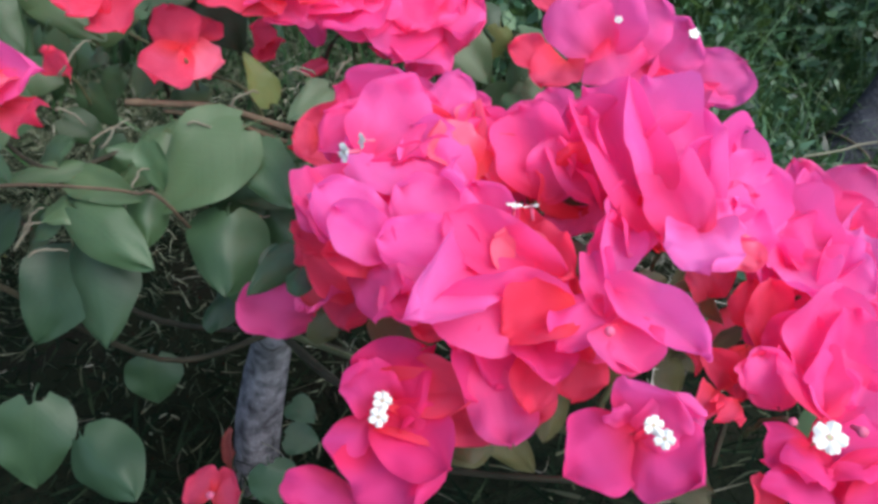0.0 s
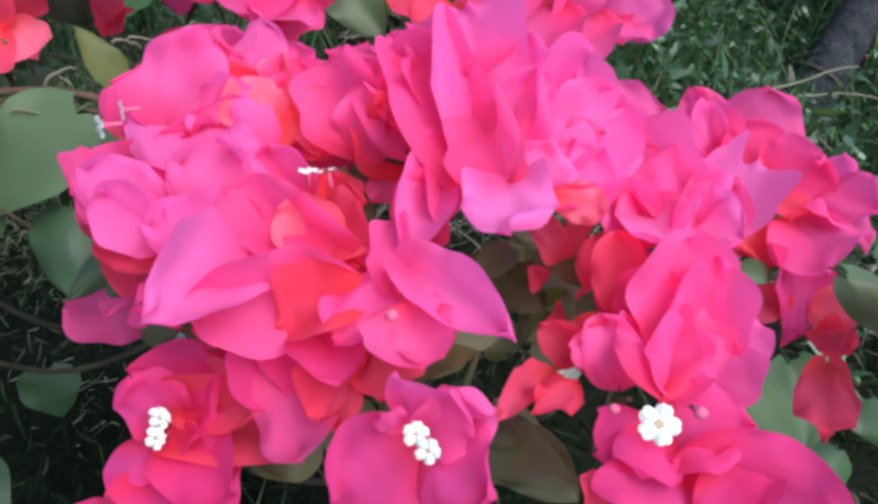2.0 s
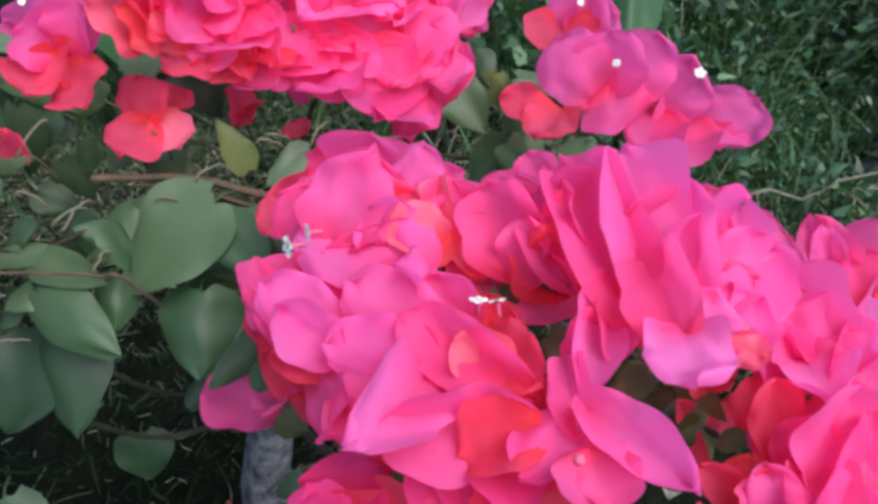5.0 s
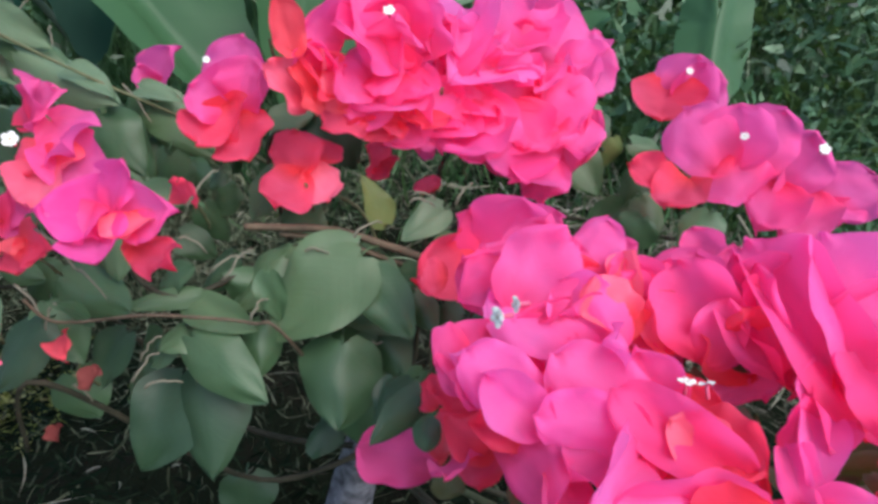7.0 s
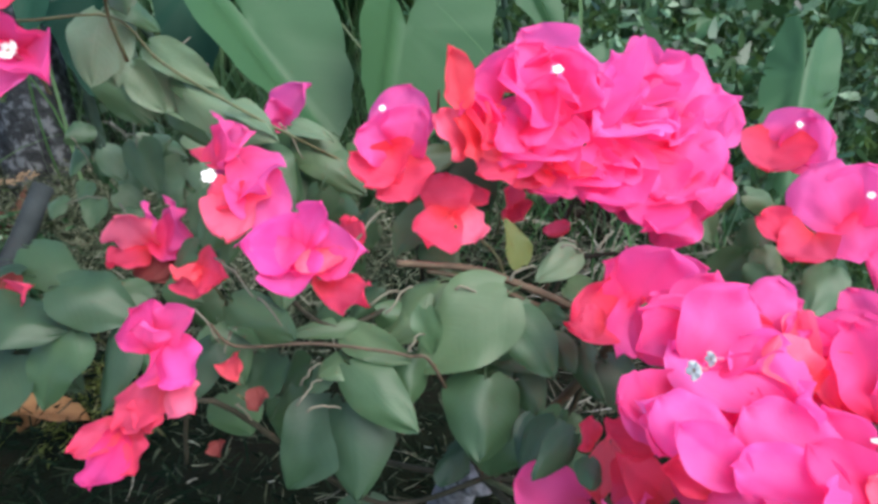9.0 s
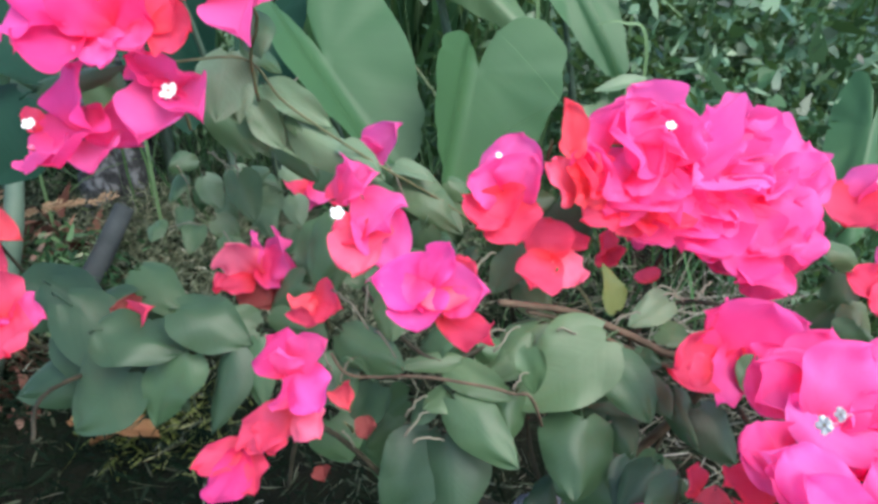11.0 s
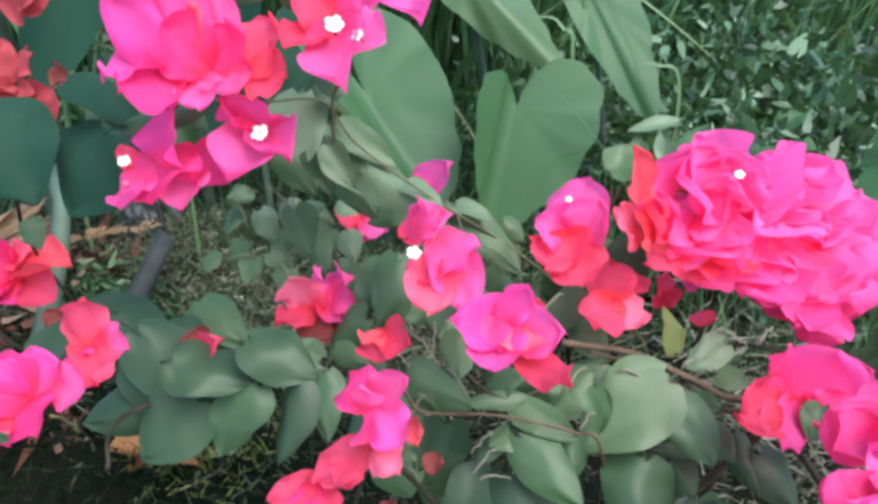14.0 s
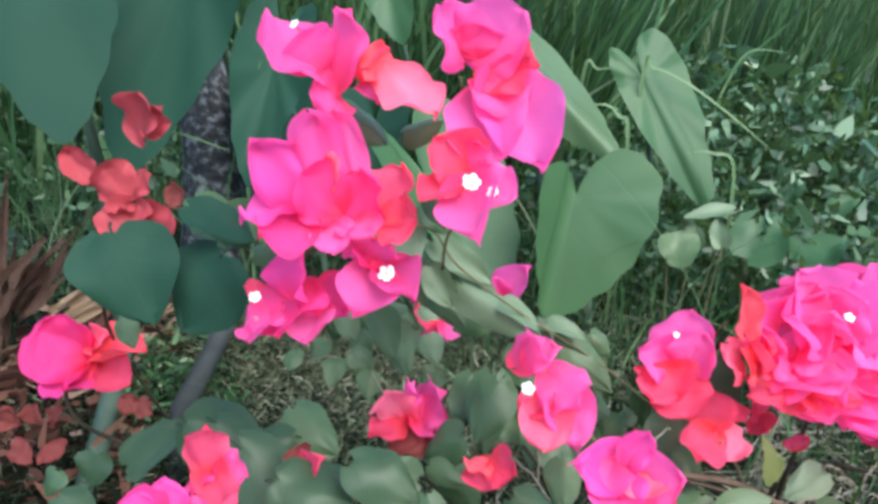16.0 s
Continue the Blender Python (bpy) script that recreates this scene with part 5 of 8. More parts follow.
bract(c, -0.0394, 0.4573, 0.4101, -0.0616, 0.4479, 0.4140, 0.0384, HOT)
bract(c, -0.0277, 0.4723, 0.4021, -0.0373, 0.4729, 0.4266, 0.0432, HOT)
bract(c, -0.0244, 0.4635, 0.4007, -0.0209, 0.4510, 0.3785, 0.0450, HOT)
bract(c, -0.0198, 0.4794, 0.4031, 0.0008, 0.4711, 0.4021, 0.0432, HOT)
bract(c, -0.0518, 0.4452, 0.3993, -0.0458, 0.4345, 0.3801, 0.0384, HOT)
bract(c, -0.0670, 0.4864, 0.4331, -0.0513, 0.4921, 0.4455, 0.0377, HOT)
bract(c, -0.0318, 0.5520, 0.4167, -0.0177, 0.5638, 0.4419, 0.0428, HOT)
bract(c, -0.0061, 0.5716, 0.4077, -0.0130, 0.5812, 0.4214, 0.0411, HOT)
bract(c, -0.0752, 0.4303, 0.4146, -0.0793, 0.4153, 0.4069, 0.0314, RED)
bract(c, -0.0063, 0.4613, 0.3876, -0.0003, 0.4447, 0.3860, 0.0337, HOT)
c = cluster(-0.2578, 0.3494, 0.4217, -0.2616, 0.3707, 0.3955)
bract(c, -0.2673, 0.3587, 0.4293, -0.2541, 0.3590, 0.4535, 0.0301, HOT)
bract(c, -0.2635, 0.3580, 0.4330, -0.2449, 0.3539, 0.4479, 0.0239, HOT)
bract(c, -0.2487, 0.3523, 0.4327, -0.2252, 0.3314, 0.4267, 0.0319, PINK)
bract(c, -0.2410, 0.3472, 0.4288, -0.2269, 0.3231, 0.4053, 0.0319, PINK)
bract(c, -0.2433, 0.3445, 0.4265, -0.2447, 0.3145, 0.4031, 0.0316, SALMON)
bract(c, -0.2466, 0.3443, 0.4232, -0.2543, 0.3298, 0.4127, 0.0234, RED)
floret(c, -0.2565, 0.3297, 0.4327, 0.0041)
c = cluster(-0.3107, 0.5927, 0.3806, -0.3145, 0.6141, 0.3544)
bract(c, -0.3157, 0.5900, 0.3772, -0.2951, 0.5922, 0.4158, 0.0312, PINK)
bract(c, -0.3133, 0.5917, 0.3843, -0.3201, 0.5860, 0.4026, 0.0217, PINK)
bract(c, -0.3674, 0.5690, 0.3583, -0.3863, 0.5637, 0.3756, 0.0309, RED)
bract(c, -0.3646, 0.5685, 0.3588, -0.3411, 0.5671, 0.3555, 0.0283, PINK)
bract(c, -0.3667, 0.5668, 0.3564, -0.3680, 0.5538, 0.3391, 0.0257, HOT)
c = cluster(-0.1988, 0.3058, 0.4025, -0.2026, 0.3271, 0.3763)
bract(c, -0.2049, 0.3075, 0.4024, -0.2230, 0.2906, 0.4206, 0.0318, MAGENTA)
bract(c, -0.2017, 0.3073, 0.4088, -0.1923, 0.3092, 0.4327, 0.0165, MAGENTA)
bract(c, -0.2048, 0.3032, 0.4075, -0.2014, 0.2848, 0.3937, 0.0290, MAGENTA)
bract(c, -0.2072, 0.3032, 0.4133, -0.2142, 0.2887, 0.4021, 0.0263, PINK)
bract(c, -0.1941, 0.3044, 0.4049, -0.1735, 0.3007, 0.4145, 0.0264, PINK)
bract(c, -0.1938, 0.3035, 0.4084, -0.1884, 0.2924, 0.4012, 0.0237, SALMON)
bract(c, -0.1935, 0.3005, 0.3949, -0.1645, 0.2812, 0.3961, 0.0195, RED)
c = cluster(-0.1415, 0.3947, 0.3835, -0.1453, 0.4160, 0.3573)
bract(c, -0.1481, 0.4045, 0.3860, -0.1498, 0.4116, 0.4092, 0.0320, RED)
bract(c, -0.1480, 0.4033, 0.3865, -0.1553, 0.3789, 0.3770, 0.0298, RED)
bract(c, -0.1416, 0.4065, 0.3875, -0.1284, 0.3998, 0.3720, 0.0270, SALMON)
bract(c, -0.1392, 0.4170, 0.3889, -0.1351, 0.4254, 0.3970, 0.0242, RED)
c = cluster(-0.1209, 0.4806, 0.3552, -0.1247, 0.5020, 0.3289)
bract(c, -0.1101, 0.4613, 0.3688, -0.1199, 0.4482, 0.3854, 0.0205, RED)
bract(c, -0.1119, 0.4598, 0.3692, -0.1020, 0.4486, 0.3647, 0.0225, RED)
c = cluster(-0.2711, 0.3406, 0.3644, -0.2749, 0.3620, 0.3381)
bract(c, -0.2766, 0.3434, 0.3760, -0.2771, 0.3295, 0.3621, 0.0281, RED)
bract(c, -0.2741, 0.3413, 0.3756, -0.2597, 0.3355, 0.3747, 0.0248, RED)
bract(c, -0.2776, 0.3416, 0.3751, -0.2863, 0.3312, 0.3727, 0.0186, CORAL)
c = cluster(-0.3473, 0.4164, 0.3368, -0.3511, 0.4378, 0.3106)
bract(c, -0.3497, 0.4196, 0.3439, -0.3666, 0.4101, 0.3716, 0.0322, SALMON)
bract(c, -0.3478, 0.4198, 0.3440, -0.3254, 0.4238, 0.3733, 0.0400, HOT)
bract(c, -0.3508, 0.4194, 0.3503, -0.3467, 0.4155, 0.3770, 0.0226, PINK)
bract(c, -0.3523, 0.4164, 0.3431, -0.3742, 0.3996, 0.3407, 0.0266, RED)
bract(c, -0.3355, 0.4233, 0.3413, -0.3218, 0.4078, 0.3288, 0.0307, RED)
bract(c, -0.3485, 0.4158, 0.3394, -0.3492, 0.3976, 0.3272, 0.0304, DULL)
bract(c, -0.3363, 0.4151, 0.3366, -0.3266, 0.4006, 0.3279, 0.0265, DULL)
bract(c, -0.3455, 0.4165, 0.3479, -0.3204, 0.4202, 0.3526, 0.0304, HOT)
c = cluster(-0.2574, 0.2675, 0.3750, -0.2612, 0.2889, 0.3488)
bract(c, -0.2624, 0.2686, 0.3754, -0.2727, 0.2641, 0.3921, 0.0245, SHADED_PINK)
bract(c, -0.2611, 0.2696, 0.3779, -0.2431, 0.2712, 0.3926, 0.0181, HOT)
bract(c, -0.2569, 0.2663, 0.3774, -0.2421, 0.2540, 0.3647, 0.0230, MAGENTA)
bract(c, -0.2612, 0.2634, 0.3758, -0.2639, 0.2616, 0.3886, 0.0204, PINK)
bract(c, -0.2590, 0.2639, 0.3633, -0.2632, 0.2582, 0.3728, 0.0233, HOT)
bract(c, -0.2622, 0.2646, 0.3528, -0.2868, 0.2631, 0.3287, 0.0203, RED)
bract(c, -0.2569, 0.2628, 0.3548, -0.2419, 0.2514, 0.3525, 0.0194, SALMON)
c = cluster(-0.2813, 0.2682, 0.3268, -0.2851, 0.2896, 0.3005)
bract(c, -0.2686, 0.2632, 0.3431, -0.2750, 0.2606, 0.3306, 0.0190, RED)
bract(c, -0.2880, 0.2665, 0.3240, -0.3123, 0.2562, 0.3148, 0.0168, RED)
bract(c, -0.2900, 0.2641, 0.3221, -0.2926, 0.2404, 0.3073, 0.0219, SHADED_PINK)
bract(c, -0.2873, 0.2646, 0.3221, -0.2775, 0.2488, 0.3125, 0.0193, RED)
c = cluster(-0.4229, 0.2769, 0.3728, -0.4272, 0.2986, 0.3475)
bract(c, -0.4235, 0.2758, 0.3774, -0.4281, 0.2784, 0.4053, 0.0248, RED)
bract(c, -0.4196, 0.2756, 0.3819, -0.3989, 0.2729, 0.3841, 0.0231, HOT)
bract(c, -0.4196, 0.2752, 0.3786, -0.3962, 0.2456, 0.3757, 0.0224, RED)
bract(c, -0.4254, 0.2733, 0.3786, -0.4226, 0.2586, 0.3778, 0.0183, HOT)
c = cluster(-0.4096, 0.2265, 0.3684, -0.4140, 0.2482, 0.3431)
bract(c, -0.4195, 0.2344, 0.3742, -0.4271, 0.2436, 0.3949, 0.0270, MAGENTA)
bract(c, -0.4225, 0.2296, 0.3736, -0.4456, 0.2257, 0.3845, 0.0308, SHADED_PINK)
bract(c, -0.4142, 0.2366, 0.3772, -0.3996, 0.2411, 0.3774, 0.0227, HOT)
bract(c, -0.4232, 0.2260, 0.3727, -0.4082, 0.2135, 0.3694, 0.0300, SHADED_PINK)
bract(c, -0.4304, 0.2277, 0.3766, -0.4300, 0.2320, 0.3935, 0.0223, MAGENTA)
bract(c, -0.4285, 0.2198, 0.3695, -0.4318, 0.2078, 0.3681, 0.0245, RED)
c = cluster(-0.1932, 0.3640, 0.3863, -0.1970, 0.3853, 0.3601)
bract(c, -0.1926, 0.3604, 0.3880, -0.1899, 0.3507, 0.4056, 0.0171, RED)
c = cluster(-0.3896, 0.3832, 0.2936, -0.3934, 0.4045, 0.2674)
bract(c, -0.3890, 0.3796, 0.2954, -0.3811, 0.3762, 0.3182, 0.0225, DULL)
c = cluster(-0.2515, 0.3138, 0.3111, -0.2541, 0.3349, 0.2840)
bract(c, -0.2528, 0.3177, 0.3339, -0.2471, 0.3016, 0.3304, 0.0148, CORAL)
bract(c, -0.2392, 0.3114, 0.3181, -0.2319, 0.2969, 0.3142, 0.0114, DULL)
bract(c, -0.2611, 0.3018, 0.2869, -0.2588, 0.2955, 0.2832, 0.0118, DULL)
c = cluster(-0.3987, 0.3494, 0.3415, -0.4042, 0.3716, 0.3181)
bract(c, -0.3985, 0.3472, 0.3416, -0.4083, 0.3393, 0.3529, 0.0218, DULL)
bract(c, -0.3970, 0.3442, 0.3439, -0.3840, 0.3387, 0.3564, 0.0182, RED)
c = cluster(-0.3249, 0.4322, 0.3467, -0.3304, 0.4544, 0.3234)
c = cluster(-0.3835, 0.3474, 0.5972, -0.3890, 0.3696, 0.5738)
bract(c, -0.3795, 0.3455, 0.5873, -0.4153, 0.3394, 0.6198, 0.0361, PINK)
bract(c, -0.3756, 0.3437, 0.5847, -0.3696, 0.3444, 0.6266, 0.0387, HOT)
bract(c, -0.3852, 0.3436, 0.5959, -0.3954, 0.3380, 0.6128, 0.0328, PINK)
bract(c, -0.3709, 0.3404, 0.5793, -0.3800, 0.3243, 0.5773, 0.0296, HOT)
bract(c, -0.3652, 0.3501, 0.5908, -0.3521, 0.3484, 0.6091, 0.0240, RED)
bract(c, -0.3488, 0.3483, 0.6007, -0.3158, 0.3414, 0.5788, 0.0339, SALMON)
bract(c, -0.3488, 0.3490, 0.5919, -0.3485, 0.3398, 0.5810, 0.0298, HOT)
floret(c, -0.3933, 0.3307, 0.6177, 0.0029)
c = cluster(-0.3115, 0.3633, 0.5938, -0.3170, 0.3854, 0.5704)
bract(c, -0.3461, 0.3502, 0.5950, -0.3620, 0.3414, 0.6002, 0.0268, CORAL)
bract(c, -0.3106, 0.3681, 0.6020, -0.3263, 0.3574, 0.6300, 0.0388, PINK)
bract(c, -0.3073, 0.3673, 0.6023, -0.2790, 0.3671, 0.6293, 0.0446, PINK)
bract(c, -0.3041, 0.3659, 0.6054, -0.3048, 0.3642, 0.6226, 0.0358, HOT)
bract(c, -0.2988, 0.3590, 0.5915, -0.2694, 0.3587, 0.6048, 0.0353, RED)
bract(c, -0.2933, 0.3610, 0.5947, -0.2568, 0.3468, 0.5553, 0.0412, LIT_PINK)
bract(c, -0.2955, 0.3579, 0.5918, -0.2858, 0.3371, 0.5514, 0.0411, PINK)
bract(c, -0.2985, 0.3565, 0.5946, -0.2749, 0.3469, 0.5798, 0.0350, HOT)
c = cluster(-0.3656, 0.3213, 0.5308, -0.3711, 0.3434, 0.5074)
bract(c, -0.3738, 0.3155, 0.5237, -0.4012, 0.2991, 0.5627, 0.0345, MAGENTA)
bract(c, -0.3759, 0.3135, 0.5269, -0.4092, 0.2969, 0.5270, 0.0320, MAGENTA)
bract(c, -0.3741, 0.3094, 0.5219, -0.3942, 0.2874, 0.5160, 0.0344, SHADED_PINK)
bract(c, -0.3612, 0.3155, 0.5158, -0.3821, 0.3178, 0.5748, 0.0320, PINK)
bract(c, -0.3564, 0.3194, 0.5245, -0.3694, 0.3226, 0.5766, 0.0262, HOT)
bract(c, -0.3500, 0.3114, 0.5178, -0.3478, 0.3218, 0.5469, 0.0319, SHADED_PINK)
bract(c, -0.3661, 0.3169, 0.5360, -0.3646, 0.3145, 0.5566, 0.0144, SALMON)
bract(c, -0.3603, 0.3138, 0.5252, -0.3815, 0.3068, 0.5421, 0.0318, SHADED_PINK)
bract(c, -0.3622, 0.3110, 0.5227, -0.3584, 0.2983, 0.5059, 0.0230, PINK)
bract(c, -0.3500, 0.3115, 0.5237, -0.3435, 0.3030, 0.5160, 0.0257, HOT)
bract(c, -0.3412, 0.3126, 0.5243, -0.3282, 0.3287, 0.5475, 0.0318, RED)
bract(c, -0.3380, 0.3124, 0.5247, -0.3193, 0.3152, 0.5215, 0.0272, RED)
c = cluster(-0.2950, 0.3229, 0.5445, -0.3005, 0.3451, 0.5211)
bract(c, -0.2980, 0.3258, 0.5494, -0.3114, 0.3232, 0.5686, 0.0325, RED)
bract(c, -0.2936, 0.3256, 0.5499, -0.2931, 0.3253, 0.5670, 0.0197, HOT)
bract(c, -0.2937, 0.3210, 0.5450, -0.2826, 0.2937, 0.5280, 0.0327, PINK)
bract(c, -0.2907, 0.3207, 0.5439, -0.2687, 0.3166, 0.5428, 0.0264, PINK)
bract(c, -0.2992, 0.3198, 0.5447, -0.3144, 0.3022, 0.5379, 0.0180, RED)
floret(c, -0.2895, 0.3028, 0.5506, 0.0048)
floret(c, -0.2795, 0.3059, 0.5460, 0.0033)
c = cluster(-0.3424, 0.3298, 0.4886, -0.3479, 0.3520, 0.4653)
bract(c, -0.3436, 0.3311, 0.4920, -0.3475, 0.3227, 0.5142, 0.0335, HOT)
bract(c, -0.3394, 0.3281, 0.4919, -0.3167, 0.3115, 0.4873, 0.0270, PINK)
bract(c, -0.3437, 0.3266, 0.4902, -0.3463, 0.3040, 0.4731, 0.0332, PINK)
bract(c, -0.3462, 0.3291, 0.4907, -0.3598, 0.3174, 0.5085, 0.0213, SHADED_PINK)
floret(c, -0.3343, 0.3131, 0.4950, 0.0051)
c = cluster(-0.3891, 0.3203, 0.4726, -0.3946, 0.3425, 0.4492)
bract(c, -0.3883, 0.3147, 0.4719, -0.3859, 0.3125, 0.5048, 0.0321, MAGENTA)
bract(c, -0.3891, 0.3236, 0.4789, -0.3835, 0.2974, 0.4542, 0.0463, SHADED_PINK)
bract(c, -0.3798, 0.3256, 0.4794, -0.3607, 0.3161, 0.4651, 0.0312, SHADED_PINK)
bract(c, -0.3982, 0.3137, 0.4677, -0.3990, 0.2881, 0.4524, 0.0244, PINK)
bract(c, -0.3742, 0.3202, 0.4685, -0.3727, 0.2987, 0.4536, 0.0276, PINK)
bract(c, -0.4076, 0.3125, 0.4735, -0.4142, 0.3038, 0.4787, 0.0124, RED)
floret(c, -0.4021, 0.2961, 0.4782, 0.0036)
floret_bud(c, -0.4001, 0.2928, 0.4669, 0.0018)
c = cluster(-0.5472, 0.3914, 0.5020, -0.5527, 0.4135, 0.4786, SIDE_SHRUB)
bract(c, -0.5420, 0.4024, 0.5314, -0.5394, 0.4035, 0.5676, 0.0323, RUST)
bract(c, -0.5374, 0.4031, 0.5374, -0.5284, 0.4032, 0.5603, 0.0227, RUST)
bract(c, -0.5713, 0.3877, 0.5082, -0.5955, 0.3848, 0.5259, 0.0192, RUST)
bract(c, -0.5461, 0.3878, 0.4968, -0.5640, 0.3831, 0.5172, 0.0305, RUST)
bract(c, -0.5471, 0.3897, 0.5003, -0.5313, 0.3914, 0.5148, 0.0267, RUST)
bract(c, -0.5407, 0.3860, 0.4938, -0.5387, 0.3655, 0.4696, 0.0359, RUST)
bract(c, -0.5353, 0.3836, 0.4870, -0.5070, 0.3785, 0.4736, 0.0284, RUST)
bract(c, -0.5429, 0.3859, 0.4936, -0.5536, 0.3735, 0.4874, 0.0228, RUST)
bract(c, -0.5219, 0.3964, 0.4934, -0.5101, 0.3998, 0.5036, 0.0193, DULL)
c = cluster(-0.7709, 0.5830, 0.2422, -0.7764, 0.6052, 0.2188, SIDE_SHRUB)
bract(c, -0.7665, 0.5844, 0.2454, -0.8326, 0.5623, 0.2650, 0.0745, SHADED_PINK)
bract(c, -0.7694, 0.5844, 0.2518, -0.8190, 0.5706, 0.2838, 0.0558, SHADED_PINK)
bract(c, -0.7711, 0.5752, 0.2352, -0.8051, 0.5481, 0.2152, 0.0679, MAGENTA)
bract(c, -0.7599, 0.5801, 0.2417, -0.7724, 0.5561, 0.2136, 0.0556, SHADED_PINK)
bract(c, -0.7627, 0.5852, 0.2526, -0.7035, 0.5889, 0.2642, 0.0525, CORAL)
bract(c, -0.7580, 0.5831, 0.2475, -0.7109, 0.5751, 0.2288, 0.0494, RED)
bract(c, -0.7665, 0.5862, 0.2584, -0.7477, 0.5885, 0.2807, 0.0372, SALMON)
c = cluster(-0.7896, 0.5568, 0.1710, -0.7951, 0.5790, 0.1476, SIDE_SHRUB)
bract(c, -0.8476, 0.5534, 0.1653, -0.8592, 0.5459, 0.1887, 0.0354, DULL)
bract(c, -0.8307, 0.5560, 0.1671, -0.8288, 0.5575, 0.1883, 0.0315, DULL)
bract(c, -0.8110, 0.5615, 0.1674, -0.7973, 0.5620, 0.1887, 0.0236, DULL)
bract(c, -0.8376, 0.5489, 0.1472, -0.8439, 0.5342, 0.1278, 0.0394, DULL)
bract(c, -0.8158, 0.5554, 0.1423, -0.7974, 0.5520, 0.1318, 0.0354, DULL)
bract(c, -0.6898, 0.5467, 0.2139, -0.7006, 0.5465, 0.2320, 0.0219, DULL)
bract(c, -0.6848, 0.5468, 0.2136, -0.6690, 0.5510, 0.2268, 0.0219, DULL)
c = cluster(-0.1753, 0.3767, 0.0515, -0.1753, 0.3966, 0.0221)
bract(c, -0.1759, 0.3617, 0.0501, -0.1939, 0.3702, 0.0596, 0.0347, RED)
bract(c, -0.1763, 0.3626, 0.0491, -0.1554, 0.3671, 0.0501, 0.0347, RED)
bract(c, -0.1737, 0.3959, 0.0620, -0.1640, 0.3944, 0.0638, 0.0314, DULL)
floret_bud(c, -0.1693, 0.3437, 0.0710, 0.0033)
c = cluster(0.0146, 0.2666, 0.3787, 0.0119, 0.2877, 0.3516)
bract(c, 0.0107, 0.2632, 0.3854, -0.0000, 0.2701, 0.4013, 0.0222, SALMON)
bract(c, 0.0142, 0.2660, 0.3853, 0.0148, 0.2914, 0.3993, 0.0139, SALMON)
bract(c, 0.0078, 0.2511, 0.3809, -0.0136, 0.2709, 0.3973, 0.0280, LIT_PINK)
bract(c, 0.0125, 0.2466, 0.3805, 0.0036, 0.2359, 0.3983, 0.0206, LIT_PINK)
bract(c, 0.0149, 0.2626, 0.3782, 0.0144, 0.2676, 0.3907, 0.0113, CORAL)
bract(c, -0.0438, 0.2523, 0.3747, -0.0578, 0.2512, 0.3714, 0.0274, HOT)
bract(c, -0.0414, 0.2510, 0.3701, -0.0454, 0.2326, 0.3649, 0.0237, HOT)
bract(c, -0.0218, 0.2928, 0.3829, -0.0092, 0.2984, 0.4061, 0.0305, HOT)
bract(c, -0.0316, 0.2945, 0.3865, -0.0394, 0.3004, 0.3994, 0.0267, HOT)
bract(c, -0.0034, 0.2856, 0.3835, -0.0046, 0.2845, 0.4032, 0.0221, RED)
bract(c, 0.0139, 0.3028, 0.3840, 0.0095, 0.3053, 0.3991, 0.0229, HOT)
bract(c, 0.0190, 0.2829, 0.3758, 0.0110, 0.2789, 0.3982, 0.0256, HOT)
bract(c, 0.0354, 0.2854, 0.3752, 0.0329, 0.2909, 0.3961, 0.0387, HOT)
bract(c, 0.0582, 0.3267, 0.3741, 0.0541, 0.3361, 0.3898, 0.0204, HOT)
bract(c, 0.0661, 0.3133, 0.3716, 0.0641, 0.3145, 0.3935, 0.0336, HOT)
bract(c, 0.0607, 0.2795, 0.3756, 0.0527, 0.2792, 0.3895, 0.0195, RED)
bract(c, 0.0724, 0.2917, 0.3759, 0.0729, 0.2905, 0.3971, 0.0276, RED)
bract(c, 0.0543, 0.2561, 0.3739, 0.0617, 0.2503, 0.3592, 0.0329, HOT)
bract(c, 0.0258, 0.2505, 0.3684, 0.0287, 0.2356, 0.3645, 0.0296, RED)
bract(c, 0.0060, 0.2499, 0.3645, -0.0064, 0.2319, 0.3620, 0.0315, HOT)
bract(c, -0.0151, 0.2509, 0.3586, -0.0221, 0.2382, 0.3487, 0.0308, RED)
bract(c, 0.0266, 0.2391, 0.3549, 0.0143, 0.2305, 0.3531, 0.0207, HOT)
bract(c, -0.0129, 0.2600, 0.3718, -0.0082, 0.2625, 0.3863, 0.0331, HOT)
bract(c, -0.0227, 0.2653, 0.3739, -0.0114, 0.2521, 0.3691, 0.0293, HOT)
bract(c, -0.0291, 0.2879, 0.3929, -0.0501, 0.2733, 0.3890, 0.0237, HOT)
floret(c, -0.0349, 0.2409, 0.4017, 0.0040, facing=(-0.85, -0.35, 0.35))
floret(c, -0.0286, 0.2453, 0.4043, 0.0032, facing=(-0.85, -0.35, 0.35))
c = cluster(0.0807, 0.2404, 0.3687, 0.0807, 0.2603, 0.3393)
bract(c, 0.0584, 0.2412, 0.3838, 0.0561, 0.2853, 0.4058, 0.0240, PINK)
bract(c, 0.0746, 0.2422, 0.3895, 0.0675, 0.2749, 0.3972, 0.0237, PINK)
bract(c, 0.0669, 0.2320, 0.3875, 0.0571, 0.1917, 0.3770, 0.0164, LIT_PINK)
bract(c, 0.0990, 0.2258, 0.3355, 0.0936, 0.2217, 0.3472, 0.0090, RED)
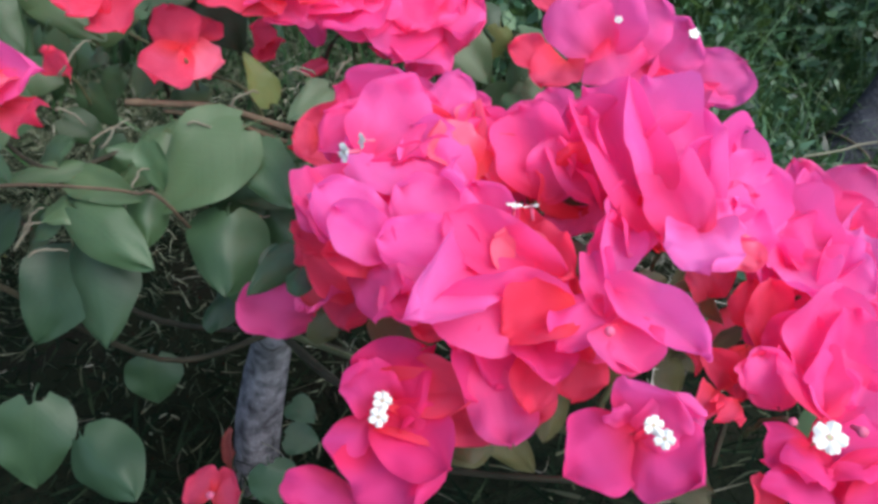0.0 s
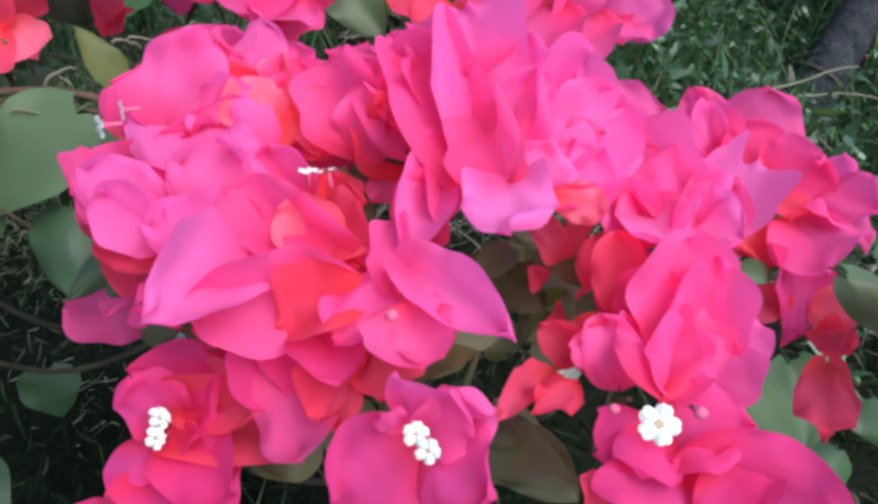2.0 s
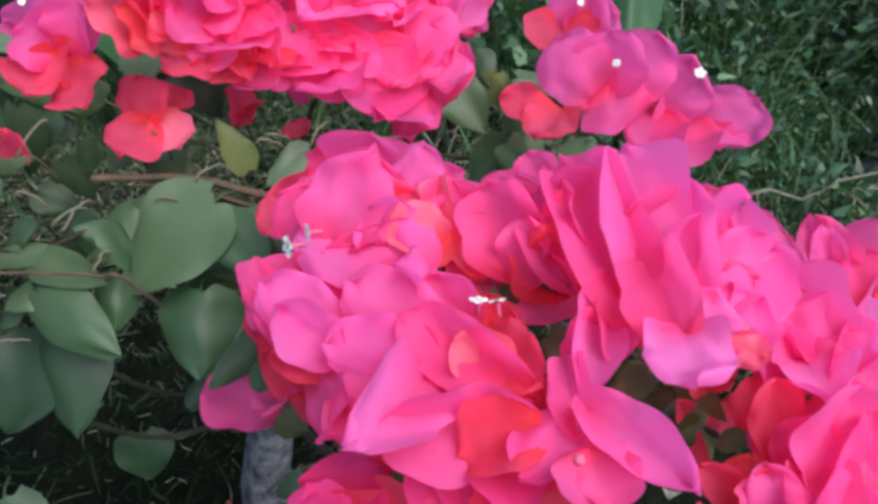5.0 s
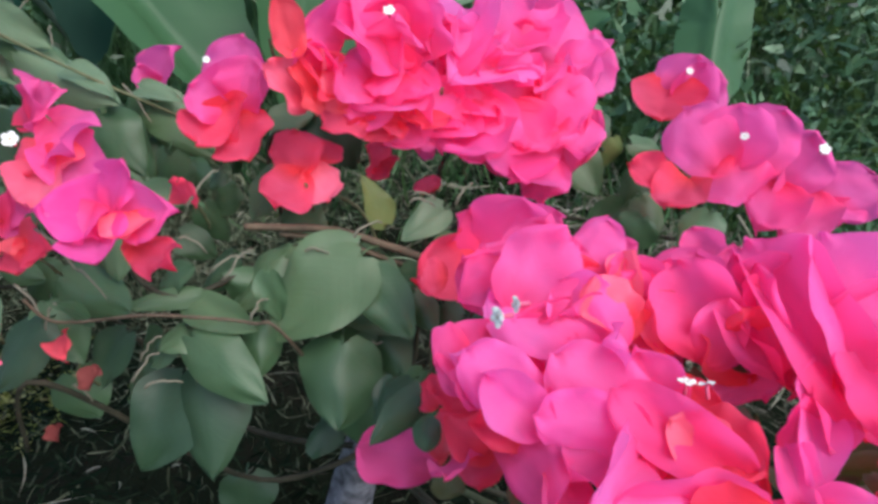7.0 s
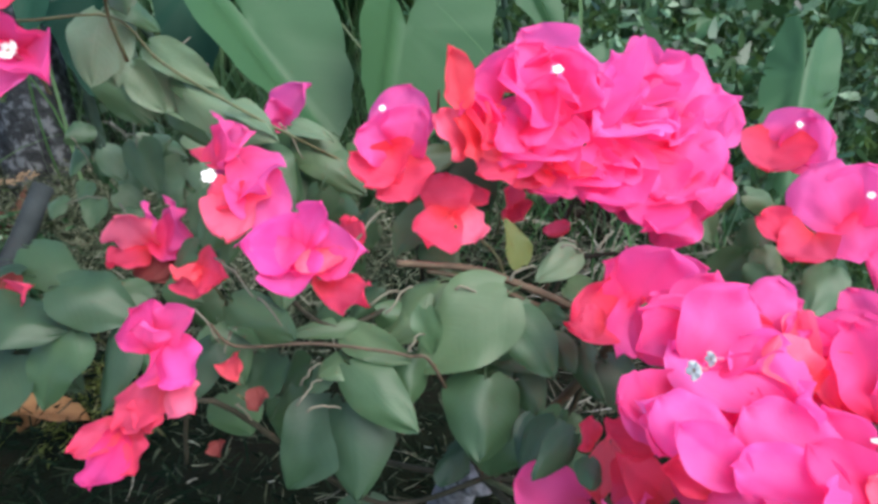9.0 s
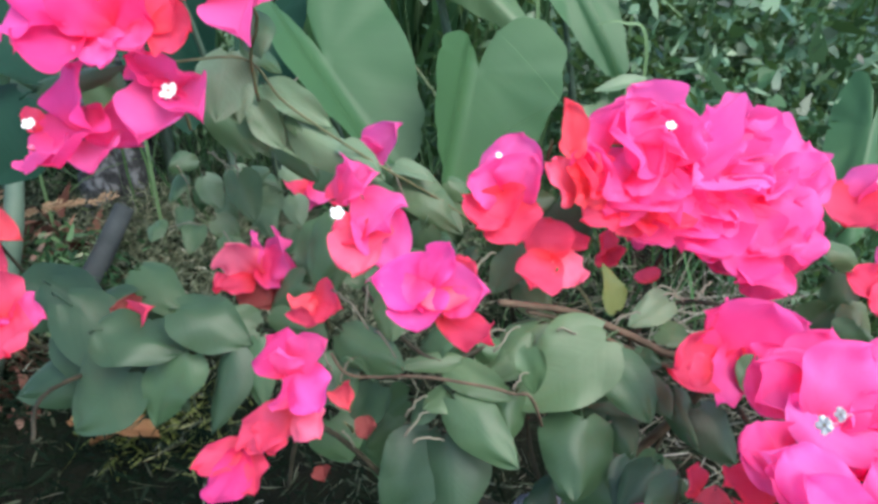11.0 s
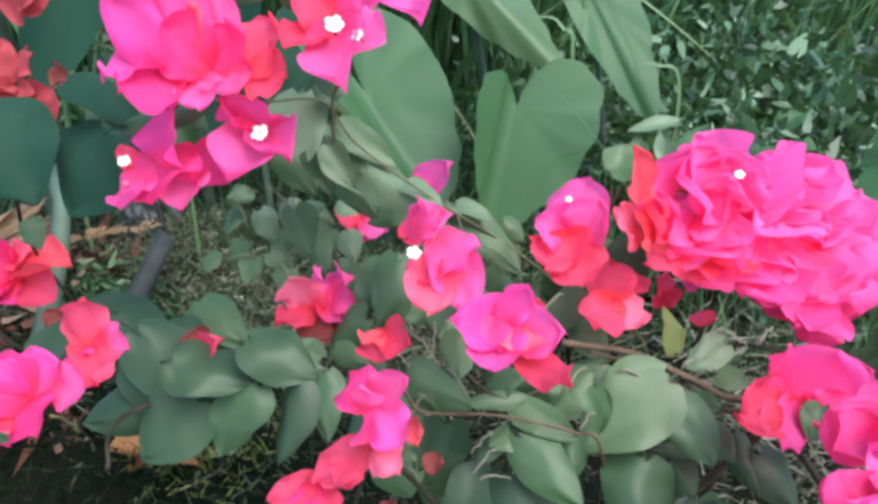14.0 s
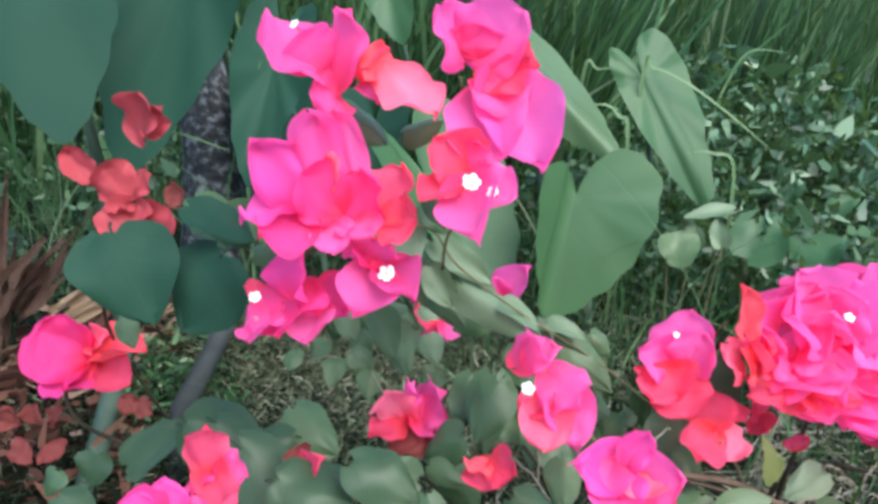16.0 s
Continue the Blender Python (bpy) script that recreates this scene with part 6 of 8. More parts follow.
bract(c, 0.0229, 0.2769, 0.3781, 0.0158, 0.2961, 0.3965, 0.0308, HOT)
bract(c, 0.0382, 0.2803, 0.3765, 0.0469, 0.3018, 0.3951, 0.0352, HOT)
bract(c, 0.0605, 0.2557, 0.3837, 0.0500, 0.2533, 0.3996, 0.0195, RED)
bract(c, 0.0664, 0.2710, 0.3863, 0.0738, 0.2830, 0.4019, 0.0375, HOT)
bract(c, 0.0893, 0.2734, 0.3799, 0.1011, 0.2985, 0.3924, 0.0330, HOT)
bract(c, 0.1158, 0.2869, 0.3644, 0.1265, 0.3073, 0.3813, 0.0331, HOT)
bract(c, 0.1012, 0.2413, 0.3808, 0.0939, 0.2377, 0.3716, 0.0257, HOT)
bract(c, 0.1434, 0.3046, 0.3511, 0.1619, 0.3103, 0.3597, 0.0353, HOT)
bract(c, 0.1339, 0.2524, 0.3638, 0.1168, 0.2420, 0.3623, 0.0276, HOT)
bract(c, 0.1398, 0.2404, 0.3614, 0.1479, 0.2386, 0.3704, 0.0337, HOT)
bract(c, 0.1363, 0.2105, 0.3507, 0.1434, 0.2032, 0.3566, 0.0329, HOT)
bract(c, 0.1148, 0.1878, 0.3481, 0.1168, 0.1745, 0.3414, 0.0340, HOT)
bract(c, 0.1241, 0.2505, 0.3179, 0.1313, 0.2435, 0.3091, 0.0237, RED)
bract(c, 0.1062, 0.2167, 0.3227, 0.0997, 0.2157, 0.3281, 0.0178, RED)
bract(c, -0.0081, 0.2774, 0.3924, -0.0029, 0.2605, 0.3910, 0.0241, HOT)
bract(c, 0.0022, 0.2294, 0.3610, -0.0028, 0.2309, 0.3736, 0.0223, HOT)
bract(c, 0.0364, 0.1988, 0.3594, 0.0317, 0.1823, 0.3547, 0.0266, RED)
bract(c, 0.0207, 0.2404, 0.3665, 0.0309, 0.2435, 0.3685, 0.0266, RED)
c = cluster(-0.0768, 0.4361, 0.4213, -0.0812, 0.4578, 0.3960)
bract(c, -0.0897, 0.4400, 0.4418, -0.1131, 0.4281, 0.4875, 0.0490, PINK)
bract(c, -0.0828, 0.4444, 0.4410, -0.0815, 0.4511, 0.4766, 0.0471, PINK)
bract(c, -0.0868, 0.4383, 0.4459, -0.1244, 0.4032, 0.4627, 0.0386, PINK)
bract(c, -0.0765, 0.4443, 0.4128, -0.1009, 0.4200, 0.3999, 0.0413, HOT)
bract(c, -0.0854, 0.4328, 0.4303, -0.1123, 0.4058, 0.4236, 0.0428, PINK)
bract(c, -0.0794, 0.4354, 0.4368, -0.0948, 0.4192, 0.4237, 0.0366, PINK)
bract(c, -0.1051, 0.4170, 0.4306, -0.1215, 0.3967, 0.4473, 0.0255, PINK)
bract(c, -0.1187, 0.4066, 0.4229, -0.1236, 0.3977, 0.4564, 0.0221, SALMON)
bract(c, -0.1078, 0.4200, 0.4225, -0.1274, 0.3980, 0.4151, 0.0294, RED)
bract(c, -0.1267, 0.4009, 0.4277, -0.1378, 0.3874, 0.4490, 0.0249, CORAL)
bract(c, -0.1360, 0.3972, 0.4283, -0.1548, 0.3880, 0.4510, 0.0249, SALMON)
bract(c, -0.1050, 0.4421, 0.4258, -0.0981, 0.4406, 0.4469, 0.0405, HOT)
bract(c, -0.0917, 0.4470, 0.4066, -0.1091, 0.4452, 0.4319, 0.0385, HOT)
bract(c, -0.0750, 0.4578, 0.4004, -0.0806, 0.4678, 0.4239, 0.0423, HOT)
bract(c, -0.0660, 0.4665, 0.4179, -0.0596, 0.4749, 0.4340, 0.0423, HOT)
bract(c, -0.1127, 0.4236, 0.4196, -0.1204, 0.4071, 0.4136, 0.0283, RED)
bract(c, -0.1042, 0.4219, 0.4100, -0.0930, 0.4176, 0.4016, 0.0311, RED)
bract(c, -0.1031, 0.4348, 0.4712, -0.1023, 0.4348, 0.4818, 0.0304, HOT)
bract(c, -0.0703, 0.4555, 0.4509, -0.0624, 0.4477, 0.4566, 0.0348, HOT)
bract(c, -0.0664, 0.4464, 0.4012, -0.0761, 0.4288, 0.3983, 0.0351, HOT)
bract(c, -0.0448, 0.4582, 0.3914, -0.0339, 0.4547, 0.4004, 0.0419, HOT)
bract(c, 0.0063, 0.4962, 0.4072, 0.0162, 0.4959, 0.4116, 0.0406, HOT)
bract(c, 0.0145, 0.4880, 0.3779, 0.0300, 0.4828, 0.3756, 0.0375, HOT)
bract(c, -0.1240, 0.4130, 0.4470, -0.1305, 0.4006, 0.4369, 0.0241, HOT)
bract(c, -0.0945, 0.4243, 0.4104, -0.1030, 0.4144, 0.4104, 0.0280, RED)
bract(c, -0.0889, 0.4242, 0.4364, -0.0957, 0.4110, 0.4237, 0.0302, HOT)

leaf(-0.1507, 0.3838, 0.3511, -0.1807, 0.3550, 0.3289, 0.0391, PALE)
leaf(-0.1092, 0.3739, 0.3514, -0.1583, 0.3389, 0.3214, 0.0515, PALE)
leaf(-0.1172, 0.3825, 0.3118, -0.0883, 0.3682, 0.3049, 0.0243, PALE)
leaf(-0.1914, 0.3457, 0.3415, -0.2257, 0.3293, 0.3432, 0.0123, PALE)
leaf(-0.1965, 0.3425, 0.3374, -0.1586, 0.3297, 0.3317, 0.0217, PALE)
leaf(-0.1927, 0.3351, 0.3253, -0.2053, 0.3206, 0.3262, 0.0193, PALE)
leaf(-0.1913, 0.3290, 0.3279, -0.1516, 0.3063, 0.3035, 0.0316, GREEN)
leaf(-0.1182, 0.3484, 0.3114, -0.1184, 0.3165, 0.2778, 0.0467, GREEN)
leaf(-0.2040, 0.3361, 0.2902, -0.2282, 0.3020, 0.2572, 0.0445, SHADED_LEAF)
leaf(-0.1953, 0.3327, 0.2973, -0.1850, 0.2976, 0.2556, 0.0452, SHADED_LEAF)
leaf(-0.0895, 0.3404, 0.2932, -0.0955, 0.3160, 0.2745, 0.0198, SHADED_LEAF)
leaf(-0.2599, 0.3394, 0.3548, -0.2202, 0.3240, 0.3438, 0.0275, GREEN)
leaf(-0.2689, 0.3265, 0.3349, -0.2893, 0.2990, 0.3133, 0.0303, SHADED_LEAF)
leaf(-0.1595, 0.3695, 0.3260, -0.1843, 0.3628, 0.3438, 0.0250, GREEN)
leaf(-0.1032, 0.3735, 0.3028, -0.0852, 0.3518, 0.2843, 0.0256, GREEN)
leaf(-0.2406, 0.3518, 0.3115, -0.2557, 0.3272, 0.2944, 0.0281, SHADED_LEAF)
leaf(-0.4484, 0.3498, 0.3449, -0.3627, 0.3310, 0.2926, 0.0467, SHADED_LEAF)
leaf(-0.4259, 0.3433, 0.3035, -0.4755, 0.3160, 0.2935, 0.0401, SHADED_LEAF)
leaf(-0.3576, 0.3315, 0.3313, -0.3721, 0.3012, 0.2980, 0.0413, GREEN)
leaf(-0.3272, 0.3337, 0.3360, -0.3334, 0.3027, 0.2974, 0.0284, SHADED_LEAF)
leaf(-0.3143, 0.3422, 0.3409, -0.3056, 0.3173, 0.3095, 0.0243, GREEN)
leaf(-0.3263, 0.3637, 0.3347, -0.3595, 0.3488, 0.3461, 0.0277, GREEN)
leaf(-0.4365, 0.4104, 0.3426, -0.3951, 0.3962, 0.3216, 0.0361, GREEN)
leaf(-0.4276, 0.3861, 0.3334, -0.4646, 0.3629, 0.3272, 0.0328, SHADED_LEAF)
leaf(-0.3224, 0.3792, 0.3379, -0.2959, 0.3697, 0.3346, 0.0175, PALE)
leaf(-0.2895, 0.4161, 0.3936, -0.2855, 0.3849, 0.3498, 0.0340, GREEN)
leaf(-0.3778, 0.3684, 0.3177, -0.4088, 0.3535, 0.3279, 0.0334, SHADED_LEAF)
leaf(-0.0690, 0.4349, 0.3505, -0.0926, 0.4134, 0.3421, 0.0227, SHOOT_LEAF)
leaf(-0.1022, 0.4156, 0.3489, -0.1109, 0.4141, 0.3806, 0.0207, YELLOW)
leaf(-0.0741, 0.4168, 0.3367, -0.0565, 0.4071, 0.3370, 0.0207, PALE)
leaf(-0.0908, 0.3903, 0.3295, -0.0756, 0.3817, 0.3335, 0.0179, GREEN)
leaf(-0.0817, 0.3713, 0.3281, -0.0678, 0.3553, 0.3154, 0.0181, GREEN)
leaf(-0.0661, 0.3785, 0.3170, -0.0500, 0.3580, 0.2926, 0.0201, GREEN)
leaf(-0.0498, 0.3755, 0.3099, -0.0251, 0.3576, 0.2877, 0.0317, SHADED_LEAF)
leaf(-0.1632, 0.4335, 0.3759, -0.1826, 0.4089, 0.3582, 0.0296, PALE)
leaf(-0.1218, 0.4014, 0.3341, -0.0894, 0.3880, 0.3188, 0.0283, GREEN)
leaf(-0.1540, 0.3761, 0.3480, -0.1740, 0.3508, 0.3290, 0.0303, PALE)
leaf(-0.3660, 0.4402, 0.4925, -0.3660, 0.4098, 0.4582, 0.0364, SHOOT_LEAF)
leaf(-0.3727, 0.4717, 0.4533, -0.3472, 0.4486, 0.4255, 0.0267, PALE)
leaf(-0.3576, 0.4678, 0.4585, -0.3118, 0.4542, 0.4434, 0.0218, PALE)
leaf(-0.3445, 0.4592, 0.4356, -0.2719, 0.4486, 0.4176, 0.0301, SHOOT_LEAF)
leaf(-0.3569, 0.4885, 0.4255, -0.3225, 0.4685, 0.4011, 0.0249, PALE)
leaf(-0.2522, 0.4622, 0.4088, -0.2113, 0.4416, 0.3810, 0.0321, PALE)
leaf(-0.2685, 0.4516, 0.3972, -0.2488, 0.4266, 0.3674, 0.0263, GREEN)
leaf(-0.3058, 0.4330, 0.3813, -0.3102, 0.4043, 0.3518, 0.0279, GREEN)
leaf(-0.3666, 0.4447, 0.4915, -0.3552, 0.4190, 0.4549, 0.0332, SHOOT_LEAF)
leaf(-0.3556, 0.4615, 0.4578, -0.3254, 0.4428, 0.4286, 0.0254, SHOOT_LEAF)
leaf(-0.3461, 0.4537, 0.4706, -0.2997, 0.4419, 0.4497, 0.0240, SHOOT_LEAF)
leaf(-0.3220, 0.4450, 0.4445, -0.2604, 0.4340, 0.4179, 0.0300, SHOOT_LEAF)
leaf(-0.3297, 0.4534, 0.4509, -0.2851, 0.4431, 0.4349, 0.0241, PALE)
leaf(-0.2538, 0.4613, 0.4122, -0.2093, 0.4446, 0.3805, 0.0316, PALE)
leaf(-0.2591, 0.4596, 0.4188, -0.2308, 0.4514, 0.4163, 0.0157, SHOOT_LEAF)
leaf(0.0914, 0.2487, 0.3350, 0.0719, 0.2334, 0.3334, 0.0132, OLIVE)
leaf(0.0666, 0.2476, 0.3342, 0.0536, 0.2380, 0.3408, 0.0085, SHADED_LEAF)
leaf(0.0812, 0.2432, 0.3248, 0.0986, 0.2270, 0.3234, 0.0133, OLIVE)
leaf(0.0694, 0.2389, 0.3246, 0.0617, 0.2252, 0.3257, 0.0110, OLIVE)
leaf(0.0820, 0.2198, 0.3242, 0.0489, 0.2058, 0.3239, 0.0132, OLIVE)
leaf(0.0717, 0.1949, 0.3060, 0.0857, 0.1818, 0.3088, 0.0107, OLIVE)
leaf(0.0833, 0.1921, 0.2957, 0.1016, 0.1719, 0.2887, 0.0234, OLIVE)
leaf(0.0375, 0.2576, 0.3469, 0.0353, 0.2386, 0.3406, 0.0072, OLIVE)
leaf(-0.0782, 0.3253, 0.3049, -0.0963, 0.3022, 0.2921, 0.0232, SHADED_LEAF)
leaf(-0.1276, 0.3852, 0.3183, -0.0849, 0.3679, 0.2985, 0.0286, PALE)
leaf(-0.4791, 0.3718, 0.3441, -0.4310, 0.3617, 0.3194, 0.0335, SHADED_LEAF)
leaf(-0.4519, 0.3428, 0.3239, -0.3951, 0.3343, 0.2979, 0.0374, SHADED_LEAF)
leaf(-0.5532, 0.3669, 0.2928, -0.5079, 0.3797, 0.3346, 0.0354, SHADED_LEAF)
leaf(-0.6265, 0.3734, 0.2454, -0.5822, 0.3639, 0.2250, 0.0357, SHADED_LEAF)
leaf(-0.1053, 0.3684, 0.3414, -0.0812, 0.3442, 0.3179, 0.0310, GREEN)
leaf(-0.1095, 0.3497, 0.2744, -0.1145, 0.3365, 0.2437, 0.0413, GREEN)
leaf(-0.2369, 0.3182, 0.3431, -0.2432, 0.3047, 0.3642, 0.0173, GREEN)
leaf(-0.3955, 0.3273, 0.3165, -0.4233, 0.2973, 0.2888, 0.0553, SHADED_LEAF)
leaf(-0.4328, 0.3601, 0.3236, -0.4721, 0.3487, 0.3050, 0.0488, SHADED_LEAF)
leaf(-0.2163, 0.3541, 0.3420, -0.1959, 0.3474, 0.3591, 0.0248, GREEN)
leaf(-0.2667, 0.3327, 0.2968, -0.2534, 0.3209, 0.2749, 0.0366, GREEN)
leaf(-0.2694, 0.3391, 0.3397, -0.2500, 0.3187, 0.3175, 0.0325, GREEN)
leaf(-0.4932, 0.4086, 0.3260, -0.5150, 0.3968, 0.3113, 0.0443, SHADED_LEAF)
leaf(-0.0275, 0.3656, 0.3541, -0.0327, 0.3537, 0.3391, 0.0186, GREEN)
leaf(-0.3370, 0.4157, 0.4650, -0.3210, 0.4128, 0.4388, 0.0211, SHOOT_LEAF)
leaf(-0.3379, 0.4153, 0.5210, -0.3232, 0.3943, 0.5016, 0.0238, GREEN)
leaf(-0.4460, 0.5290, 0.3722, -0.4287, 0.5218, 0.3485, 0.0240, SHOOT_LEAF)
leaf(-0.4274, 0.5454, 0.3767, -0.4117, 0.5424, 0.3535, 0.0244, SHOOT_LEAF)
leaf(-0.4077, 0.5416, 0.3747, -0.3808, 0.5438, 0.3641, 0.0216, GREEN)
leaf(-0.3811, 0.5314, 0.3632, -0.4007, 0.5150, 0.3389, 0.0260, SHOOT_LEAF)
leaf(-0.4273, 0.5308, 0.3558, -0.4327, 0.5217, 0.3273, 0.0240, SHOOT_LEAF)
leaf(-0.4577, 0.5342, 0.3565, -0.4560, 0.5332, 0.3387, 0.0195, GREEN)
leaf(-0.4771, 0.5425, 0.3674, -0.4774, 0.5206, 0.3512, 0.0198, GREEN)
leaf(-0.2813, 0.3953, 0.3988, -0.2908, 0.3687, 0.3685, 0.0307, GREEN)
leaf(-0.2291, 0.4982, 0.3975, -0.2109, 0.4959, 0.3847, 0.0188, PALE)
leaf(-0.4345, 0.3496, 0.3150, -0.4635, 0.3483, 0.3275, 0.0392, SHADED_LEAF)
leaf(-0.4804, 0.3981, 0.4905, -0.4580, 0.4025, 0.4735, 0.0320, GREEN)
leaf(-0.5153, 0.4172, 0.4928, -0.4626, 0.3968, 0.4706, 0.0297, GREEN)
leaf(-0.2925, 0.4451, 0.4350, -0.2618, 0.4341, 0.4258, 0.0209, SHOOT_LEAF)
leaf(-0.4875, 0.3677, 0.5020, -0.4452, 0.3762, 0.4833, 0.0303, TARO_SHADED)
leaf(-0.5242, 0.3406, 0.4875, -0.4893, 0.3221, 0.4396, 0.0662, TARO_SHADED)
leaf(-0.4622, 0.3630, 0.4737, -0.4865, 0.3371, 0.4319, 0.0673, TARO_SHADED)
leaf(-0.4234, 0.3362, 0.4886, -0.3780, 0.3455, 0.5000, 0.0169, GREEN)
leaf(-0.3827, 0.3611, 0.5750, -0.3496, 0.3539, 0.5566, 0.0238, GREEN)
leaf(-0.3447, 0.3690, 0.5596, -0.3221, 0.3701, 0.5692, 0.0190, PALE)
leaf(-0.5020, 0.3696, 0.3377, -0.4482, 0.3804, 0.3289, 0.0522, SHADED_LEAF)
leaf(-0.3611, 0.3356, 0.3593, -0.3152, 0.3340, 0.3495, 0.0383, SHADED_LEAF)
leaf(-0.4050, 0.3203, 0.3475, -0.3572, 0.3254, 0.3393, 0.0399, SHADED_LEAF)
leaf(-0.2695, 0.4735, 0.4107, -0.2430, 0.4643, 0.3929, 0.0241, GREEN)
leaf(-0.2410, 0.3749, 0.3496, -0.2356, 0.3919, 0.3692, 0.0249, GREEN)
leaf(-0.6073, 0.4448, 0.3737, -0.5918, 0.4359, 0.3547, 0.0209, PALE)
leaf(-0.6448, 0.3929, 0.2529, -0.6493, 0.3772, 0.2381, 0.0279, GREEN)
leaf(-0.6053, 0.3945, 0.2763, -0.6042, 0.3831, 0.2525, 0.0314, SHADED_LEAF)
leaf(-0.2764, 0.4413, 0.4073, -0.2499, 0.4254, 0.3769, 0.0349, GREEN)
leaf(-0.2424, 0.4425, 0.3762, -0.2086, 0.4245, 0.3740, 0.0272, GREEN)
leaf(-0.1742, 0.4477, 0.3994, -0.1477, 0.4598, 0.4068, 0.0216, PALE)
leaf(0.0261, 0.5809, 0.3569, 0.0404, 0.5774, 0.3400, 0.0217, PALE)
leaf(0.0479, 0.5653, 0.3496, 0.0420, 0.5601, 0.3237, 0.0255, YELLOW)
leaf(0.0632, 0.5578, 0.3484, 0.0939, 0.5583, 0.3355, 0.0209, PALE)
leaf(0.0659, 0.5162, 0.3415, 0.0521, 0.5060, 0.3173, 0.0257, GREEN)
leaf(0.0565, 0.4563, 0.3344, 0.0446, 0.4528, 0.3152, 0.0285, GREEN)
leaf(0.1002, 0.4661, 0.3353, 0.0783, 0.4363, 0.3183, 0.0285, GREEN)
leaf(-0.4135, 0.5009, 0.4438, -0.3743, 0.4782, 0.4154, 0.0348, PALE)
leaf(-0.3870, 0.5079, 0.4502, -0.3416, 0.4948, 0.4383, 0.0290, PALE)
leaf(-0.4602, 0.5266, 0.3775, -0.4662, 0.5294, 0.3944, 0.0260, GREEN)
leaf(-0.4105, 0.5222, 0.3802, -0.3884, 0.5011, 0.3482, 0.0298, PALE)
leaf(-0.2388, 0.3996, 0.3768, -0.2163, 0.4010, 0.3697, 0.0260, PALE)
leaf(-0.2269, 0.2884, 0.2234, -0.2310, 0.2614, 0.1755, 0.0449, SHADED_LEAF)
leaf(-0.1996, 0.2769, 0.2089, -0.1648, 0.2469, 0.1923, 0.0387, SHADED_LEAF)
leaf(-0.2074, 0.3894, 0.1649, -0.2061, 0.3740, 0.1296, 0.0423, SHADED_LEAF)
leaf(-0.0700, 0.2990, 0.3193, -0.0864, 0.2670, 0.3173, 0.0167, SHADED_LEAF)
leaf(-0.1024, 0.3569, 0.1530, -0.0859, 0.3465, 0.1475, 0.0213, SHADED_LEAF)
leaf(-0.1043, 0.3373, 0.1410, -0.0818, 0.3368, 0.1360, 0.0228, SHADED_LEAF)
leaf(-0.1484, 0.4650, 0.4006, -0.1263, 0.4487, 0.3723, 0.0383, SHADED_LEAF)
leaf(0.0068, 0.5533, 0.3551, 0.0373, 0.5265, 0.3209, 0.0404, PALE)
leaf(0.0333, 0.5769, 0.3633, 0.0418, 0.5590, 0.3426, 0.0260, SHADED_LEAF)
leaf(-0.0154, 0.2427, 0.3244, -0.0216, 0.2220, 0.3175, 0.0240, OLIVE)
leaf(-0.0060, 0.2475, 0.3077, -0.0204, 0.2346, 0.3060, 0.0223, OLIVE)
leaf(0.0482, 0.2192, 0.3045, 0.0427, 0.2024, 0.2893, 0.0186, OLIVE)
leaf(0.0202, 0.2109, 0.2899, 0.0422, 0.2030, 0.2675, 0.0163, OLIVE)
leaf(-0.0592, 0.2653, 0.3028, -0.0483, 0.2592, 0.2977, 0.0211, OLIVE)
leaf(-0.1063, 0.3001, 0.1574, -0.0986, 0.2826, 0.1368, 0.0313, SHADED_LEAF)
leaf(0.1284, 0.2555, 0.3008, 0.1024, 0.2456, 0.3157, 0.0230, OLIVE)
leaf(-0.2685, 0.4571, 0.3749, -0.2818, 0.4534, 0.3616, 0.0392, SHADED_LEAF)
leaf(-0.1446, 0.3654, 0.2347, -0.1289, 0.3575, 0.2319, 0.0356, SHADED_LEAF)
leaf(0.0511, 0.2564, 0.3096, 0.0639, 0.2646, 0.3189, 0.0157, OLIVE)
leaf(0.1062, 0.2751, 0.3080, 0.0976, 0.2780, 0.3218, 0.0168, OLIVE)
leaf(0.1084, 0.2588, 0.2993, 0.0966, 0.2387, 0.3005, 0.0186, OLIVE)
leaf(0.0895, 0.2403, 0.2910, 0.0796, 0.2433, 0.3048, 0.0180, OLIVE)
leaf(0.1150, 0.2570, 0.2937, 0.1287, 0.2539, 0.2818, 0.0209, OLIVE)
leaf(0.0867, 0.2687, 0.3126, 0.0988, 0.2687, 0.3196, 0.0163, YELLOW)
leaf(0.1014, 0.2439, 0.2919, 0.1142, 0.2395, 0.2783, 0.0180, OLIVE)
leaf(-0.0132, 0.2333, 0.3075, -0.0056, 0.2270, 0.2913, 0.0188, OLIVE)
leaf(0.0258, 0.2205, 0.3140, 0.0180, 0.2060, 0.3161, 0.0181, OLIVE)
leaf(0.0316, 0.2143, 0.2991, 0.0263, 0.1948, 0.3047, 0.0161, OLIVE)
leaf(0.0698, 0.2222, 0.3111, 0.0476, 0.2065, 0.3204, 0.0138, OLIVE)
leaf(0.0781, 0.2061, 0.2933, 0.0957, 0.1898, 0.2665, 0.0279, OLIVE)
leaf(0.0181, 0.1906, 0.3083, -0.0009, 0.1807, 0.3069, 0.0204, OLIVE)
leaf(0.1577, 0.2102, 0.2994, 0.1849, 0.1861, 0.2728, 0.0302, GREEN)
leaf(0.2177, 0.2417, 0.3126, 0.2426, 0.2212, 0.2931, 0.0184, PALE)
leaf(0.0330, 0.2834, 0.3325, 0.0410, 0.2843, 0.3577, 0.0116, GREEN)
